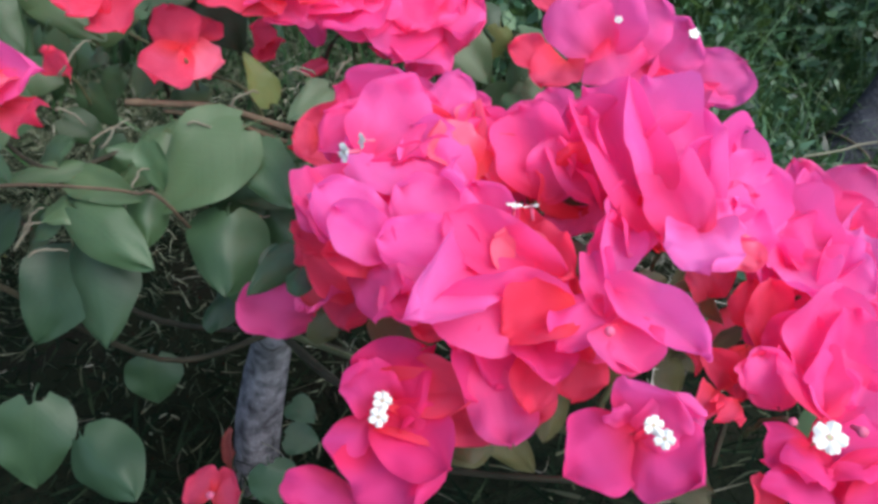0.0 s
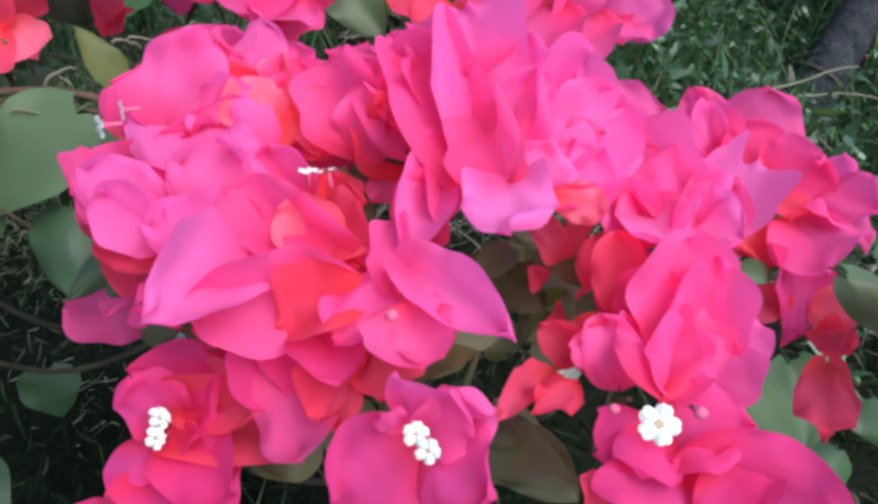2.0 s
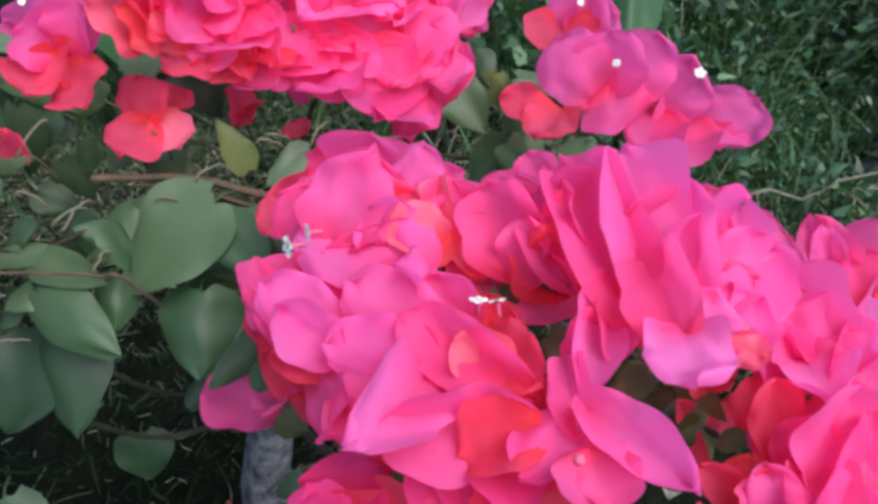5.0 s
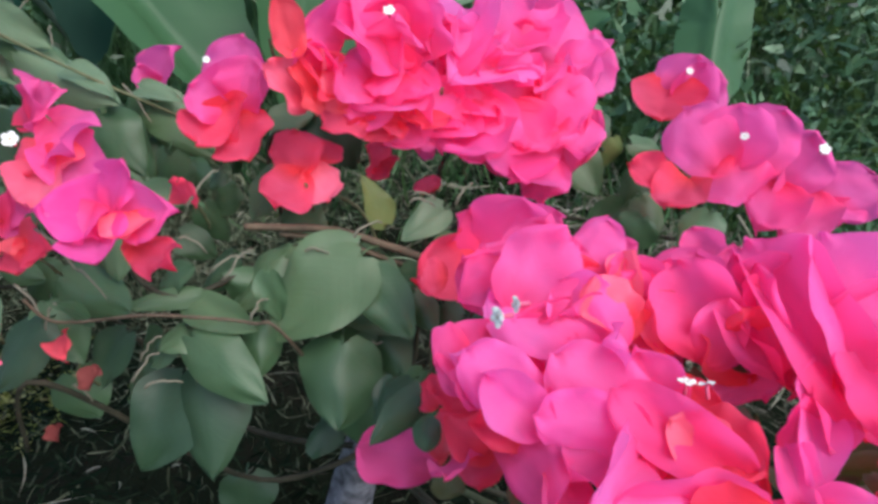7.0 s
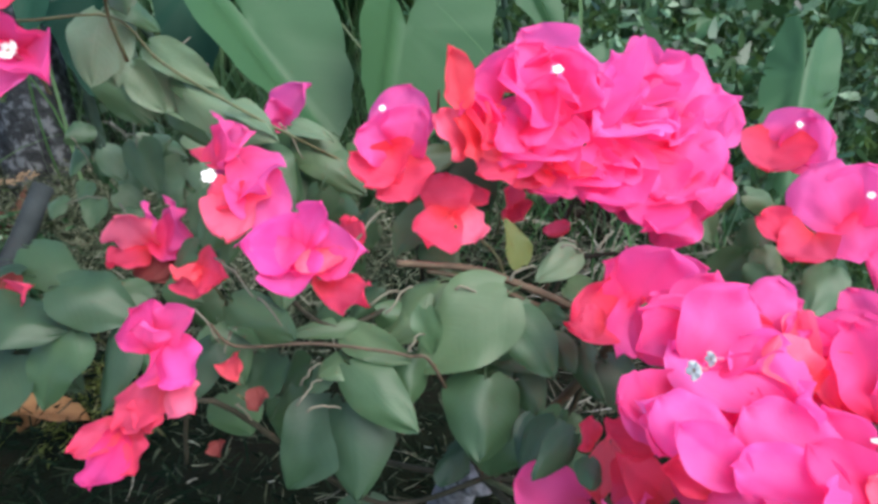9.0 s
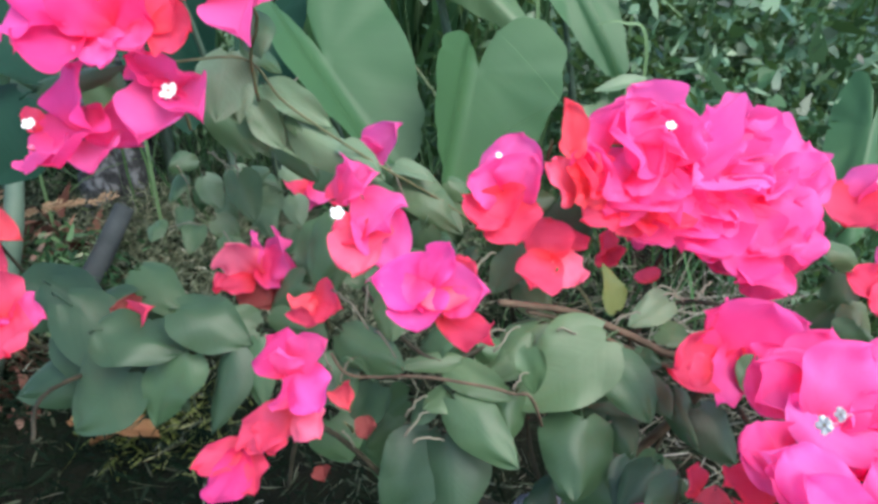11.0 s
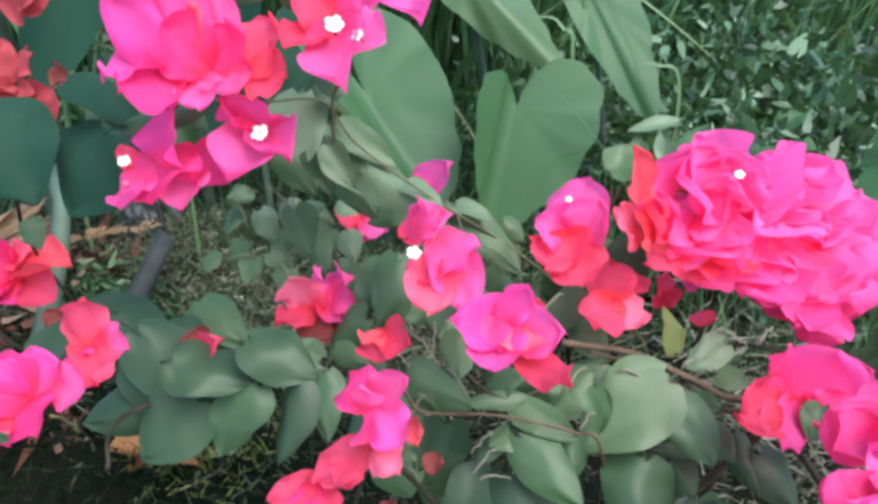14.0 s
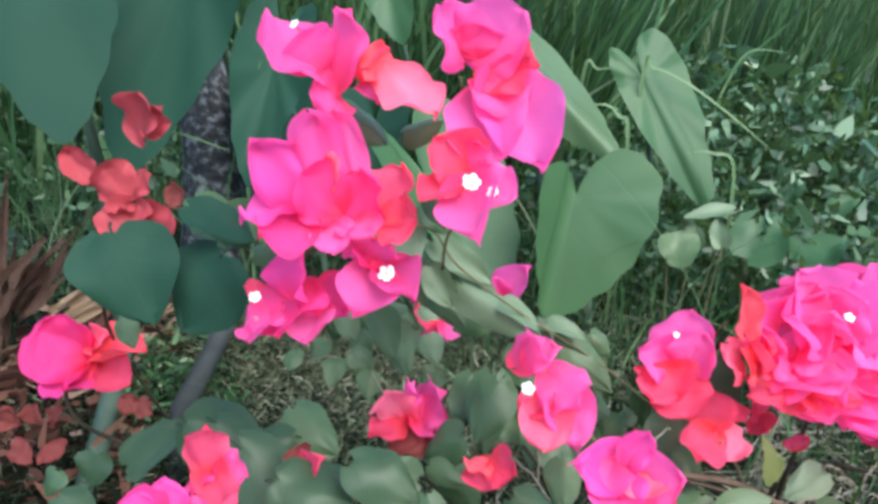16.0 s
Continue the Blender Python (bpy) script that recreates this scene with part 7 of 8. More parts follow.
leaf(0.0647, 0.2585, 0.3262, 0.0652, 0.2560, 0.3476, 0.0087, OLIVE)
leaf(0.1249, 0.2849, 0.3193, 0.1135, 0.2768, 0.3027, 0.0144, OLIVE)
leaf(0.2020, 0.2717, 0.2973, 0.1849, 0.2596, 0.3028, 0.0144, GREEN)
leaf(0.3093, 0.3497, 0.2520, 0.3243, 0.3396, 0.2455, 0.0279, GREEN)
leaf(0.2887, 0.3219, 0.2518, 0.3031, 0.3230, 0.2563, 0.0176, PALE)
leaf(0.2301, 0.2795, 0.2280, 0.2292, 0.2466, 0.1998, 0.0362, GREEN)
leaf(0.2720, 0.2693, 0.2079, 0.2804, 0.2459, 0.1917, 0.0334, GREEN)
leaf(0.2617, 0.2683, 0.1719, 0.2399, 0.2440, 0.1659, 0.0324, GREEN)
leaf(-0.0646, 0.2766, 0.3247, -0.0645, 0.2573, 0.3238, 0.0130, GREEN)
leaf(0.0998, 0.2555, 0.3235, 0.1168, 0.2433, 0.3405, 0.0130, YELLOW)
leaf(0.1003, 0.2501, 0.3018, 0.1109, 0.2422, 0.3184, 0.0112, YELLOW)
leaf(0.0728, 0.1958, 0.3038, 0.1016, 0.1717, 0.3023, 0.0224, OLIVE)
leaf(0.0482, 0.2062, 0.3226, 0.0715, 0.1914, 0.3425, 0.0135, OLIVE)
leaf(0.0136, 0.1830, 0.3156, -0.0004, 0.1799, 0.3080, 0.0178, OLIVE)
leaf(0.1096, 0.2187, 0.3274, 0.1154, 0.2120, 0.3437, 0.0080, SHOOT_LEAF)
leaf(0.0367, 0.2587, 0.3668, 0.0348, 0.2406, 0.3415, 0.0145, OLIVE)
leaf(0.0459, 0.2578, 0.3782, 0.0608, 0.2525, 0.3744, 0.0111, OLIVE)
leaf(0.0540, 0.2524, 0.3518, 0.0670, 0.2478, 0.3435, 0.0138, OLIVE)
leaf(0.0734, 0.2490, 0.3290, 0.0832, 0.2267, 0.3270, 0.0141, OLIVE)
leaf(0.0836, 0.2462, 0.3165, 0.0999, 0.2408, 0.3328, 0.0123, OLIVE)
leaf(0.1019, 0.2390, 0.3381, 0.1110, 0.2208, 0.3420, 0.0125, YELLOW)
leaf(-0.4588, 0.5193, 0.3460, -0.4631, 0.5053, 0.3327, 0.0202, PALE)
leaf(-0.3638, 0.5251, 0.3647, -0.3527, 0.5093, 0.3458, 0.0223, SHOOT_LEAF)
leaf(-0.3923, 0.5205, 0.3531, -0.3786, 0.5034, 0.3350, 0.0246, SHOOT_LEAF)
leaf(-0.4285, 0.5096, 0.3428, -0.4103, 0.5145, 0.3266, 0.0227, SHOOT_LEAF)
leaf(-0.4129, 0.5351, 0.3702, -0.3889, 0.5302, 0.3851, 0.0221, SHOOT_LEAF)
leaf(-0.4375, 0.4968, 0.3416, -0.4370, 0.4745, 0.3297, 0.0214, PALE)
leaf(-0.3745, 0.5289, 0.3860, -0.3542, 0.5295, 0.3830, 0.0195, SHOOT_LEAF)
leaf(-0.4861, 0.5185, 0.3328, -0.4861, 0.4982, 0.3239, 0.0185, PALE)
leaf(-0.3482, 0.4940, 0.3484, -0.3559, 0.4818, 0.3330, 0.0224, PALE)
leaf(-0.4058, 0.4924, 0.3371, -0.4046, 0.4769, 0.3214, 0.0219, PALE)
leaf(-0.1156, 0.3794, 0.3234, -0.1129, 0.3614, 0.2815, 0.0447, GREEN)
leaf(-0.1175, 0.3785, 0.3245, -0.1281, 0.3687, 0.2971, 0.0247, GREEN)
leaf(-0.1584, 0.3455, 0.3246, -0.1608, 0.3266, 0.3020, 0.0225, GREEN)
leaf(-0.1027, 0.3790, 0.2706, -0.1092, 0.3450, 0.2417, 0.0349, PALE)
leaf(-0.0694, 0.3623, 0.2776, -0.0629, 0.3370, 0.2562, 0.0197, GREEN)
leaf(-0.2345, 0.3548, 0.3758, -0.2311, 0.3358, 0.3553, 0.0228, PALE)
leaf(-0.2041, 0.3299, 0.3214, -0.2158, 0.3214, 0.3130, 0.0157, SHADED_LEAF)
leaf(-0.2851, 0.4277, 0.3599, -0.2625, 0.4279, 0.3400, 0.0274, GREEN)
leaf(-0.2781, 0.4496, 0.3918, -0.2705, 0.4430, 0.3622, 0.0264, SHADED_LEAF)
leaf(-0.2254, 0.4969, 0.3846, -0.2381, 0.4824, 0.3568, 0.0303, PALE)
leaf(-0.1050, 0.4272, 0.3000, -0.0949, 0.4121, 0.2684, 0.0300, GREEN)
leaf(-0.1889, 0.3892, 0.3413, -0.2068, 0.3765, 0.3220, 0.0186, SHADED_LEAF)
leaf(-0.2260, 0.3424, 0.2891, -0.2557, 0.3481, 0.2678, 0.0304, PALE)
leaf(-0.2539, 0.3743, 0.2618, -0.2360, 0.3554, 0.2266, 0.0334, PALE)
leaf(-0.2254, 0.3566, 0.3018, -0.2523, 0.3596, 0.2777, 0.0274, GREEN)
leaf(-0.3101, 0.3860, 0.3318, -0.2896, 0.3752, 0.3069, 0.0282, GREEN)
leaf(-0.3488, 0.4321, 0.5027, -0.3294, 0.4429, 0.4825, 0.0191, GREEN)
leaf(-0.2532, 0.4174, 0.3608, -0.2571, 0.3910, 0.3423, 0.0258, GREEN)
leaf(-0.2209, 0.5030, 0.3596, -0.2330, 0.5092, 0.3413, 0.0159, SHADED_LEAF)
leaf(-0.4404, 0.4299, 0.3082, -0.4083, 0.4159, 0.2845, 0.0280, PALE)
leaf(-0.4654, 0.4398, 0.4697, -0.4526, 0.4435, 0.4326, 0.0297, GREEN)
leaf(-0.5282, 0.4491, 0.4665, -0.4984, 0.4289, 0.4523, 0.0284, SHADED_LEAF)
leaf(-0.4044, 0.3642, 0.4945, -0.3931, 0.3678, 0.4803, 0.0134, GREEN)
leaf(-0.3728, 0.3648, 0.5427, -0.3724, 0.3761, 0.5169, 0.0228, PALE)
leaf(-0.3272, 0.4061, 0.5480, -0.3116, 0.4159, 0.5369, 0.0160, GREEN)
leaf(-0.1659, 0.4427, 0.3475, -0.1406, 0.4250, 0.3313, 0.0268, PALE)
leaf(-0.2425, 0.4795, 0.3749, -0.2668, 0.4597, 0.3541, 0.0242, GREEN)
leaf(-0.3047, 0.3907, 0.3570, -0.3366, 0.3948, 0.3325, 0.0309, GREEN)
leaf(-0.2326, 0.4182, 0.3383, -0.2116, 0.4192, 0.3221, 0.0219, GREEN)
leaf(-0.2628, 0.4603, 0.3832, -0.2515, 0.4404, 0.3508, 0.0299, PALE)
leaf(-0.2310, 0.4224, 0.3890, -0.2388, 0.4186, 0.3458, 0.0267, GREEN)
leaf(-0.2178, 0.4283, 0.3519, -0.2054, 0.4340, 0.3249, 0.0209, GREEN)
leaf(-0.1752, 0.4801, 0.3854, -0.1768, 0.4629, 0.3707, 0.0199, GREEN)
leaf(-0.1872, 0.4725, 0.3664, -0.1810, 0.4734, 0.3366, 0.0180, GREEN)
leaf(0.0826, 0.5421, 0.2931, 0.0686, 0.5445, 0.2646, 0.0214, GREEN)
leaf(0.0515, 0.5025, 0.3223, 0.0254, 0.4971, 0.2967, 0.0265, GREEN)
leaf(0.0606, 0.4907, 0.3344, 0.0721, 0.4744, 0.3165, 0.0227, PALE)
leaf(-0.3111, 0.5038, 0.4035, -0.3425, 0.5029, 0.3818, 0.0330, PALE)
leaf(-0.2008, 0.4416, 0.3598, -0.2183, 0.4343, 0.3454, 0.0201, PALE)
leaf(-0.1514, 0.3427, 0.3571, -0.1477, 0.3320, 0.3336, 0.0172, GREEN)
leaf(-0.0746, 0.3459, 0.2953, -0.0852, 0.3362, 0.2790, 0.0144, GREEN)
leaf(-0.0651, 0.3278, 0.2918, -0.0565, 0.3247, 0.2822, 0.0106, GREEN)
leaf(-0.2201, 0.4276, 0.3829, -0.2346, 0.4206, 0.3736, 0.0124, GREEN)
leaf(-0.1863, 0.4427, 0.3956, -0.1895, 0.4370, 0.3855, 0.0094, PALE)
leaf(-0.1941, 0.4114, 0.3827, -0.2037, 0.4060, 0.3748, 0.0100, GREEN)

cane([CROTCH, (-0.0816, 0.4320, 0.1703), (-0.0401, 0.4211, 0.2977), (-0.0081, 0.3074, 0.3092), (0.0299, 0.2943, 0.3033), (0.0884, 0.2603, 0.3107), (0.1297, 0.2414, 0.2960), (0.1127, 0.1981, 0.2798)], 0.0024, 0.0012)
cane([CROTCH, (-0.1341, 0.4370, 0.1826), (-0.1453, 0.4310, 0.3223), (-0.2026, 0.3421, 0.3413), (-0.2616, 0.3857, 0.3605)], 0.0024, 0.0012)
cane([CROTCH, (-0.0980, 0.4600, 0.2033), (-0.0730, 0.4770, 0.3635), (-0.0110, 0.6396, 0.3421)], 0.0024, 0.0012)
cane([CROTCH, (-0.1921, 0.3734, 0.1784), (-0.2612, 0.3039, 0.3138), (-0.2851, 0.3046, 0.2655)], 0.0024, 0.0012)
cane([CROTCH, (-0.2371, 0.4479, 0.1593), (-0.3511, 0.4528, 0.2756), (-0.4272, 0.3136, 0.3125), (-0.4140, 0.2632, 0.3081)], 0.0024, 0.0012)
cane([CROTCH, (-0.0628, 0.3552, 0.1701), (-0.0026, 0.2675, 0.2972), (-0.0225, 0.2232, 0.2600), (0.0577, 0.1797, 0.2928)], 0.0024, 0.0012)
cane([CROTCH, (0.0435, 0.3870, 0.1391), (0.2100, 0.3310, 0.2352), (0.2436, 0.2487, 0.2425)], 0.0024, 0.0012)
cane([CROTCH, (-0.0909, 0.4788, 0.1749), (-0.0589, 0.5145, 0.3068), (0.1331, 0.5361, 0.2769), (0.1071, 0.6925, 0.2787)], 0.0024, 0.0012)
cane([CROTCH, (-0.1493, 0.4410, 0.2090), (-0.1757, 0.4389, 0.3751), (-0.1556, 0.4325, 0.4012)], 0.0024, 0.0012)
cane([CROTCH, (-0.0342, 0.3308, 0.1734), (0.0547, 0.2186, 0.3037), (-0.0132, 0.2362, 0.2735)], 0.0024, 0.0012)
cane([CROTCH, (-0.1144, 0.4418, 0.3260), (-0.1686, 0.4655, 0.3551), (-0.2231, 0.4602, 0.3939), (-0.2723, 0.4424, 0.4271), (-0.3182, 0.4172, 0.4671), (-0.3378, 0.4035, 0.4959), (-0.3711, 0.3434, 0.5074), (-0.3890, 0.3696, 0.5738)], 0.0012, 0.0007, None, SHOOT)
cane([(-0.3215, 0.3847, 0.4758), (-0.3140, 0.3636, 0.5043), (-0.3005, 0.3451, 0.5211)], 0.0012, 0.0007, None, SHOOT)
cane([CROTCH, (-0.0401, 0.4089, 0.3094), (-0.0720, 0.4064, 0.3277), (-0.1029, 0.4024, 0.3425), (-0.1311, 0.3973, 0.3539), (-0.1739, 0.3781, 0.3650)], 0.0032, 0.0021, None, TWIG)
cane([CROTCH, (-0.0421, 0.4097, 0.3001), (-0.0725, 0.4073, 0.3180), (-0.1019, 0.4033, 0.3324), (-0.1289, 0.3991, 0.3453), (-0.1578, 0.3879, 0.3559)], 0.0022, 0.0014, None, TWIG)
cane([CROTCH, (-0.1441, 0.3387, 0.3186), (-0.1597, 0.3318, 0.3334), (-0.1868, 0.3250, 0.3409), (-0.2100, 0.3177, 0.3461), (-0.2424, 0.3032, 0.3512), (-0.2516, 0.2979, 0.3670)], 0.0011, 0.0008, None, TWIG)
cane([CROTCH, (0.0645, 0.2303, 0.2627), (0.0694, 0.2207, 0.2922), (0.0782, 0.2288, 0.3122), (0.0911, 0.2558, 0.3327)], 0.0022, 0.0012, None, SHOOT)
cane([(-0.7200, 0.7200, 0.0200), (-0.7750, 0.5695, 0.1668), (-0.7939, 0.5754, 0.2312)], 0.0040, 0.0016, SIDE_SHRUB)
cane([(-0.7200, 0.7200, 0.0200), (-0.7434, 0.5913, 0.2735), (-0.6139, 0.4568, 0.4233), (-0.5527, 0.4135, 0.4786)], 0.0022, 0.0012, SIDE_SHRUB)

# ---- litter and stalks ----
def dry_leaf(a, b, w, label="curled brown dry leaf lying on the weeds"):
    ob = tagged(new("dry_leaf", sheet("dry_leaf", DRY, ovate, 0.5, 0.25, 0.25, 0.3, rng.randrange(99))), label, "dry leaf", "dry leaves")
    lay(ob, a, b, w, 0.3, Vector((0, -0.3, 1)))


def narrow(u):
    return 0.5 * min(1.0, 6 * u + 0.25) * (1 - 0.75 * u ** 2.5)


def dry_frond(a, b, w, n, seed, label, torn=False, material=None):
    """A withered leaf sheath in strips that lie on each other; a torn one in short crumpled bits."""
    r = random.Random(seed)
    f = thing("dry_frond", label, "dry frond", "dry fronds")
    a, b = Vector(a), Vector(b)
    for i in range(n):
        ob = part("strip", sheet("strip", material or HUSK, narrow, r.uniform(0.3, 0.9), r.uniform(-0.2, 0.25), r.uniform(0.2, 0.5), r.uniform(-0.6, 0.6), seed * 9 + i, 17, 7), f)
        off = Vector((r.uniform(-1, 1), r.uniform(-1, 1), r.uniform(-0.5, 0.8))) * w * 0.55
        if torn:
            s0 = (i + r.uniform(-1, 1)) / n
            a0, b0 = a.lerp(b, s0), a.lerp(b, s0 + r.uniform(0.06, 0.16)) + Vector((0, 0, r.uniform(-0.3, 0.6) * w))
        else:
            a0, b0 = a.lerp(b, r.uniform(0.0, 0.35)), a.lerp(b, r.uniform(0.6, 1.05))
        lay(ob, a0 + off * 0.8, b0 + off, w * r.uniform(0.16, 0.42), 0.5, Vector((0.1, -0.8, 0.5)))


def stalk(pts, r0, r1, material, label):
    s = thing("cut_stalk", label, "plant stalk", "cut stalks")
    rod("stalk", [Vector(p) for p in pts], r0, r1, material, s, 10, 0.04, 4)


def pale_leaf(a, b, w):
    """A bleached papery leaf caught between the canes."""
    ob = part("withered_leaf", sheet("withered_leaf", PAPER, ovate, 0.6, 0.3, 0.3, 0.5, 17), SHRUB, "bleached papery withered leaf")
    lay(ob, a, b, w, 0.3, Vector((0, -0.6, 0.7)))


pale_leaf((0.119, 0.298, 0.258), (0.121, 0.279, 0.222), 0.016)
dry_leaf((-0.647, 0.549, 0.067), (-0.558, 0.564, 0.058), 0.034)
dry_leaf((-0.600, 0.565, 0.054), (-0.639, 0.551, 0.041), 0.022)
dry_frond((-1.064, 0.740, 0.122), (-1.061, 0.800, 0.374), 0.045, 9, 3, "withered brown frond standing beside the taro stalks", material=SHEATH)
dry_frond((-1.036, 0.730, 0.197), (-0.958, 0.760, 0.293), 0.060, 11, 11, "broad withered red-brown leaf sheath over the litter", material=SHEATH)
dry_frond((-0.937, 0.730, 0.210), (-0.856, 0.750, 0.260), 0.036, 14, 4, "withered pale brown leaf sheath lying on the weeds")
dry_frond((-0.848, 0.760, 0.210), (-0.788, 0.790, 0.223), 0.012, 40, 5, "torn orange-brown dry frond lying across the weeds", True)
dry_frond((-0.795, 0.790, 0.220), (-0.742, 0.810, 0.227), 0.011, 30, 8, "torn pale dry frond lying across the weeds", True)
dry_frond((-0.980, 0.720, 0.214), (-0.901, 0.770, 0.365), 0.012, 4, 6, "thin brown dry stem leaning over the litter", material=SHEATH)
stalk([(-0.817, 0.600, 0.034), (-0.825, 0.660, 0.110), (-0.823, 0.690, 0.168), (-0.818, 0.710, 0.223), (-0.820, 0.730, 0.278), (-0.851, 0.760, 0.312)], 0.015, 0.010, STALK, "thick blue-green taro stalk rising from the litter")
stalk([(-0.728, 0.668, 0.045), (-0.724, 0.680, 0.139), (-0.717, 0.730, 0.180), (-0.710, 0.780, 0.228)], 0.0165, 0.0125, GREY_STALK, "grey dead stalk leaning in the weeds")




def withered_stump(x, y, n, height, spread, seed):
    """The dead foot of an old plant: dark upright sheaths round a rotten core."""
    r = random.Random(seed)
    z = float(ground_height(x, y))
    st = thing("plant_stump", "rotten dark brown plant stump among the weeds", "plant stump")
    core, faces = tube([(x, y, z - 0.03), (x, y, z + height * 0.4), (x + 0.01, y, z + height * 0.75), (x + 0.01, y, z + height * 0.85)], [spread * 0.9, spread * 0.8, spread * 0.55, spread * 0.2], 12, 0.15, seed)
    part("core", mesh_of("core", core, faces, ROT), st)
    for i in range(n):
        a = 2 * math.pi * i / n + r.uniform(-0.3, 0.3)
        foot = Vector((x + math.cos(a) * spread, y + math.sin(a) * spread, z - 0.02))
        head = Vector((x + math.cos(a) * spread * r.uniform(0.6, 1.5), y + math.sin(a) * spread * r.uniform(0.6, 1.4), z + height * r.uniform(0.5, 1.1)))
        ob = part("sheath", sheet("sheath", ROT, narrow, 0.7, r.uniform(-0.2, 0.2), 0.3, r.uniform(-0.4, 0.4), seed * 7 + i, 13, 7), st)
        lay(ob, foot, head, r.uniform(0.02, 0.035), 0.2, Vector((math.cos(a), math.sin(a), 0.3)))


withered_stump(-0.015, 1.10, 13, 0.13, 0.05, 31)

# pale dry twigs in front of the dark trunk
DEAD = thing("dead_branch", "pale bare dead twigs lying in the weeds by the dark trunk", "branch")
rod("twig", bent((0.474, 0.921, 0.036), (0.701, 1.031, 0.031), (0, 0, 0.01), 8, 2, 0.004), 0.0028, 0.0015, STRAW, DEAD, 5)
rod("twig", bent((0.561, 0.961, 0.027), (0.715, 0.964, 0.003), (0, 0, 0.01), 8, 3, 0.004), 0.0024, 0.0012, STRAW, DEAD, 5)
rod("twig", bent((0.561, 0.960, 0.026), (0.615, 0.851, -0.026), (0, 0, 0.0), 8, 4, 0.005), 0.0022, 0.0012, STRAW, DEAD, 5)
rod("twig", bent((0.553, 0.961, 0.027), (0.558, 0.888, -0.010), (0, 0, 0.0), 8, 5, 0.005), 0.0022, 0.0010, STRAW, DEAD, 5)


rod("twig", [Vector(p) for p in ((0.270, 0.90, 0.125), (0.284, 0.90, 0.105), (0.300, 0.90, 0.081), (0.340, 0.90, 0.057), (0.384, 0.90, 0.056), (0.421, 0.905, 0.062), (0.474, 0.921, 0.036))], 0.0022, 0.0026, STRAW, DEAD, 5)
for x, z, dx, drop in ((0.296, 0.085, 0.006, 0.05), (0.318, 0.069, -0.004, 0.06), (0.340, 0.057, -0.006, 0.05), (0.362, 0.056, 0.005, 0.04), (0.384, 0.056, 0.002, 0.055), (0.405, 0.060, -0.006, 0.04)):
    rod("rootlet", bent((x, 0.90, z), (x + dx, 0.893, z - drop), (0.004, 0, 0), 6, int(1000 * x), 0.002), 0.0016, 0.0009, STRAW, DEAD, 5)


# ---- broad-leaved weeds behind the shrub ----
def broadleaf(blades, label):
    p = thing("broadleaf_weed", label, "weed", "broad-leaved weeds")
    for a, b, w, m in blades:
        ob = part("leaf_blade", sheet("leaf_blade", m, heart, 0.25, 0.15, 0.10, 0.2, rng.randrange(99), 15, 9, 0.6), p)
        lay(ob, a, b, w, 0.3, Vector((0, -0.45, 0.9)))
        root = Vector(((a[0] + b[0]) / 2, a[1] + 0.05, float(ground_height(a[0], a[1] + 0.05)) - 0.01))
        rod("leaf_stalk", bent(root, a, (0, 0.02, 0.02), 6, 2), 0.0025, 0.0018, SHOOT, p, 6)


broadleaf([((-0.021, 1.124, 0.292), (0.030, 1.158, 0.357), 0.085, TARO), ((0.059, 1.123, 0.294), (0.120, 1.152, 0.337), 0.085, TARO), ((-0.141, 1.053, 0.299), (-0.096, 1.075, 0.333), 0.06, TARO_LIGHT)], "broad round-leaved green weed beside the taro")
broadleaf([((-0.104, 1.088, 0.311), (-0.101, 1.101, 0.347), 0.035, TARO_LIGHT), ((-0.051, 1.110, 0.368), (-0.123, 1.088, 0.357), 0.028, SHOOT_LEAF), ((-0.062, 1.079, 0.318), (-0.075, 1.089, 0.358), 0.03, SHOOT_LEAF)], "small yellow-green weed with curled pale leaves")
broadleaf([((0.148, 1.371, 0.322), (0.202, 1.396, 0.358), 0.04, TARO), ((0.179, 1.409, 0.348), (0.137, 1.405, 0.365), 0.03, PALE)], "pale-leaved weed in the undergrowth")

# thin dry twigs in the shrub
def pale_twig(a, b, seed):
    rod("twig", bent(a, b, (0, 0, 0.003), 7, seed, 0.0010), 0.0008, 0.0005, STRAW, SHRUB, 5, 0.05, seed)


pale_twig((-0.458, 0.510, 0.387), (-0.453, 0.520, 0.357), 0)
pale_twig((-0.434, 0.519, 0.398), (-0.417, 0.534, 0.373), 1)
pale_twig((-0.434, 0.496, 0.343), (-0.461, 0.489, 0.339), 2)
pale_twig((-0.412, 0.524, 0.399), (-0.408, 0.516, 0.379), 3)
pale_twig((-0.439, 0.536, 0.393), (-0.418, 0.528, 0.373), 4)
pale_twig((-0.427, 0.532, 0.383), (-0.403, 0.531, 0.375), 5)
pale_twig((-0.337, 0.509, 0.447), (-0.328, 0.492, 0.435), 6)
pale_twig((-0.359, 0.508, 0.450), (-0.350, 0.517, 0.464), 7)
pale_twig((-0.265, 0.453, 0.423), (-0.249, 0.447, 0.401), 8)
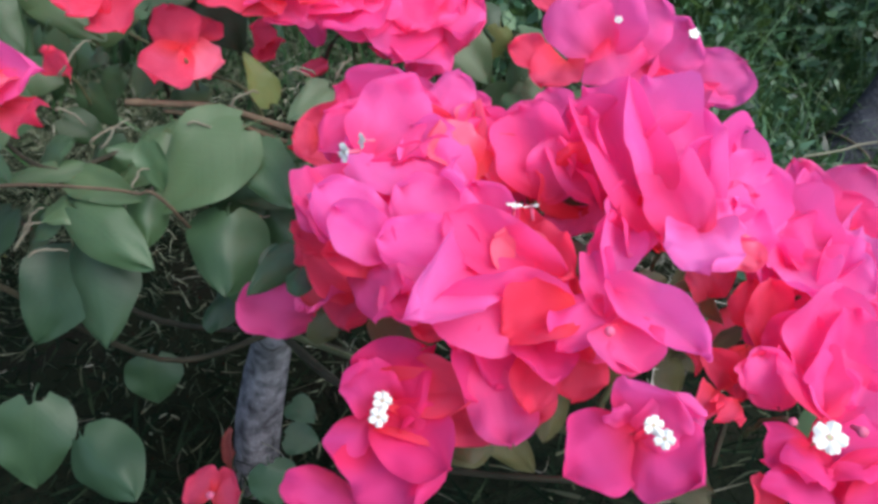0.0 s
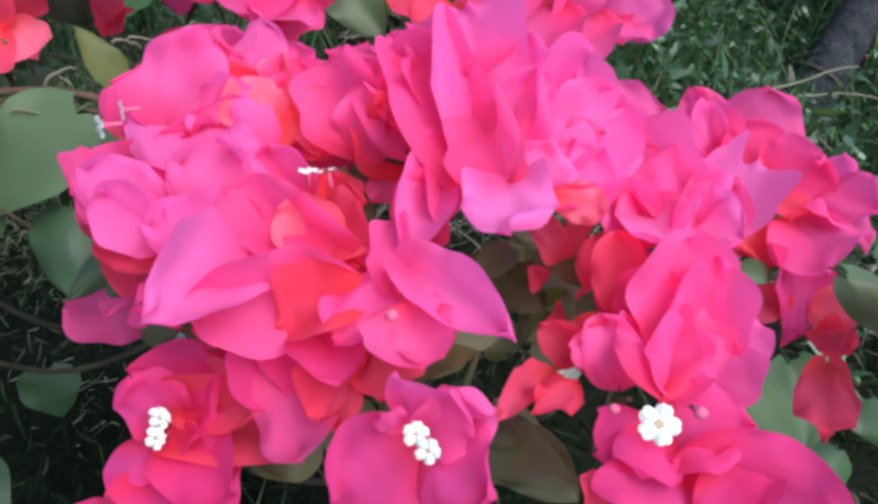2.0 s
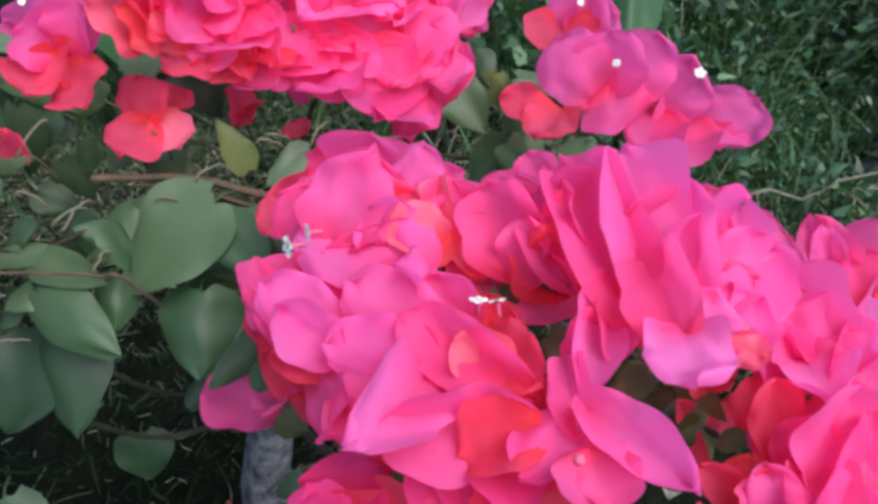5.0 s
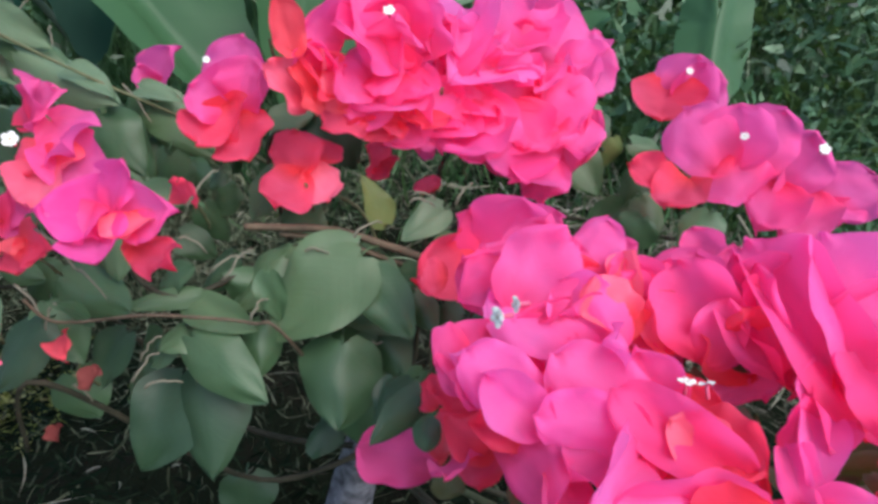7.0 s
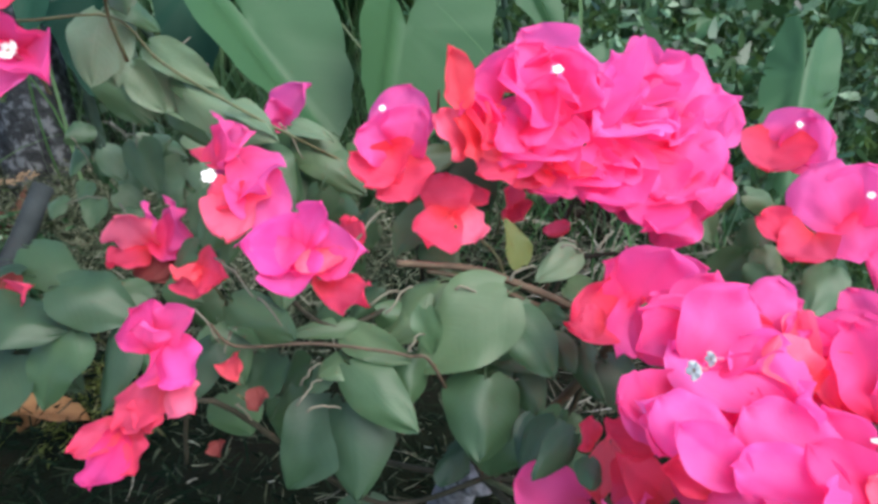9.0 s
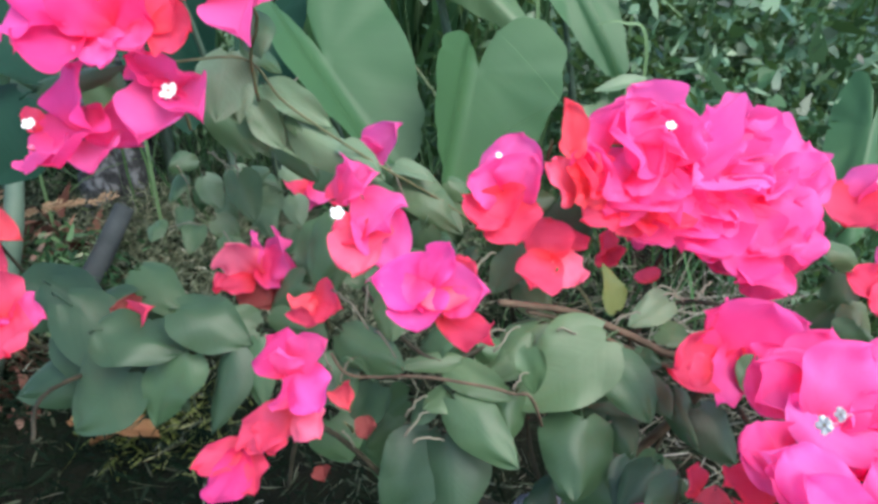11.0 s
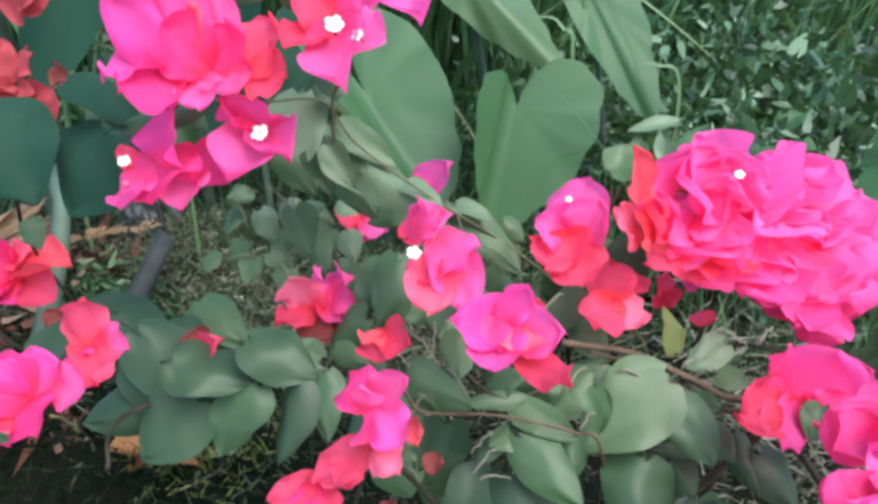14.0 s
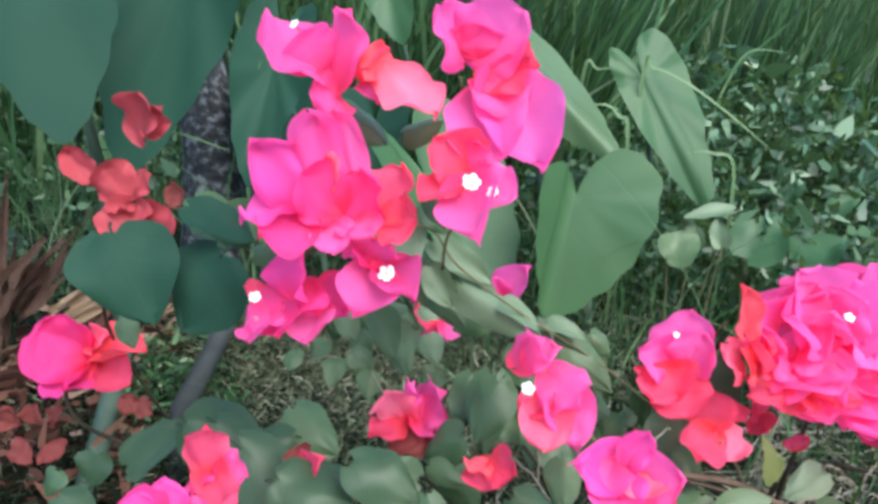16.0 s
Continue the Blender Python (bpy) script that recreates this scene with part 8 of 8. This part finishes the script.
pale_twig((-0.250, 0.359, 0.377), (-0.247, 0.343, 0.364), 9)
pale_twig((-0.392, 0.455, 0.358), (-0.351, 0.417, 0.326), 10)
pale_twig((-0.233, 0.315, 0.373), (-0.220, 0.311, 0.360), 11)
pale_twig((-0.243, 0.307, 0.359), (-0.248, 0.301, 0.348), 12)
pale_twig((-0.217, 0.319, 0.317), (-0.206, 0.326, 0.328), 13)
pale_twig((-0.274, 0.323, 0.359), (-0.258, 0.316, 0.343), 14)
pale_twig((-0.264, 0.337, 0.383), (-0.238, 0.321, 0.370), 15)
pale_twig((-0.213, 0.301, 0.318), (-0.202, 0.313, 0.327), 20)
pale_twig((-0.209, 0.304, 0.312), (-0.193, 0.312, 0.310), 21)
pale_twig((-0.171, 0.332, 0.359), (-0.158, 0.345, 0.369), 22)
pale_twig((-0.222, 0.348, 0.399), (-0.211, 0.350, 0.388), 23)
pale_twig((-0.190, 0.349, 0.391), (-0.176, 0.363, 0.404), 24)
pale_twig((-0.138, 0.368, 0.356), (-0.124, 0.373, 0.349), 25)
pale_twig((-0.164, 0.363, 0.321), (-0.151, 0.375, 0.329), 26)
pale_twig((-0.253, 0.312, 0.305), (-0.246, 0.314, 0.294), 27)
pale_twig((-0.144, 0.362, 0.314), (-0.131, 0.370, 0.314), 28)
pale_twig((-0.082, 0.396, 0.377), (-0.071, 0.401, 0.372), 29)
pale_twig((-0.114, 0.355, 0.294), (-0.100, 0.366, 0.299), 30)
pale_twig((-0.239, 0.335, 0.344), (-0.232, 0.337, 0.335), 31)
pale_twig((-0.158, 0.327, 0.339), (-0.151, 0.337, 0.345), 32)
pale_twig((-0.198, 0.350, 0.372), (-0.186, 0.353, 0.362), 33)
pale_twig((-0.081, 0.374, 0.383), (-0.069, 0.379, 0.378), 34)
pale_twig((-0.059, 0.397, 0.371), (-0.050, 0.408, 0.379), 35)
pale_twig((-0.107, 0.350, 0.374), (-0.094, 0.359, 0.378), 36)
pale_twig((-0.182, 0.344, 0.356), (-0.167, 0.354, 0.360), 37)
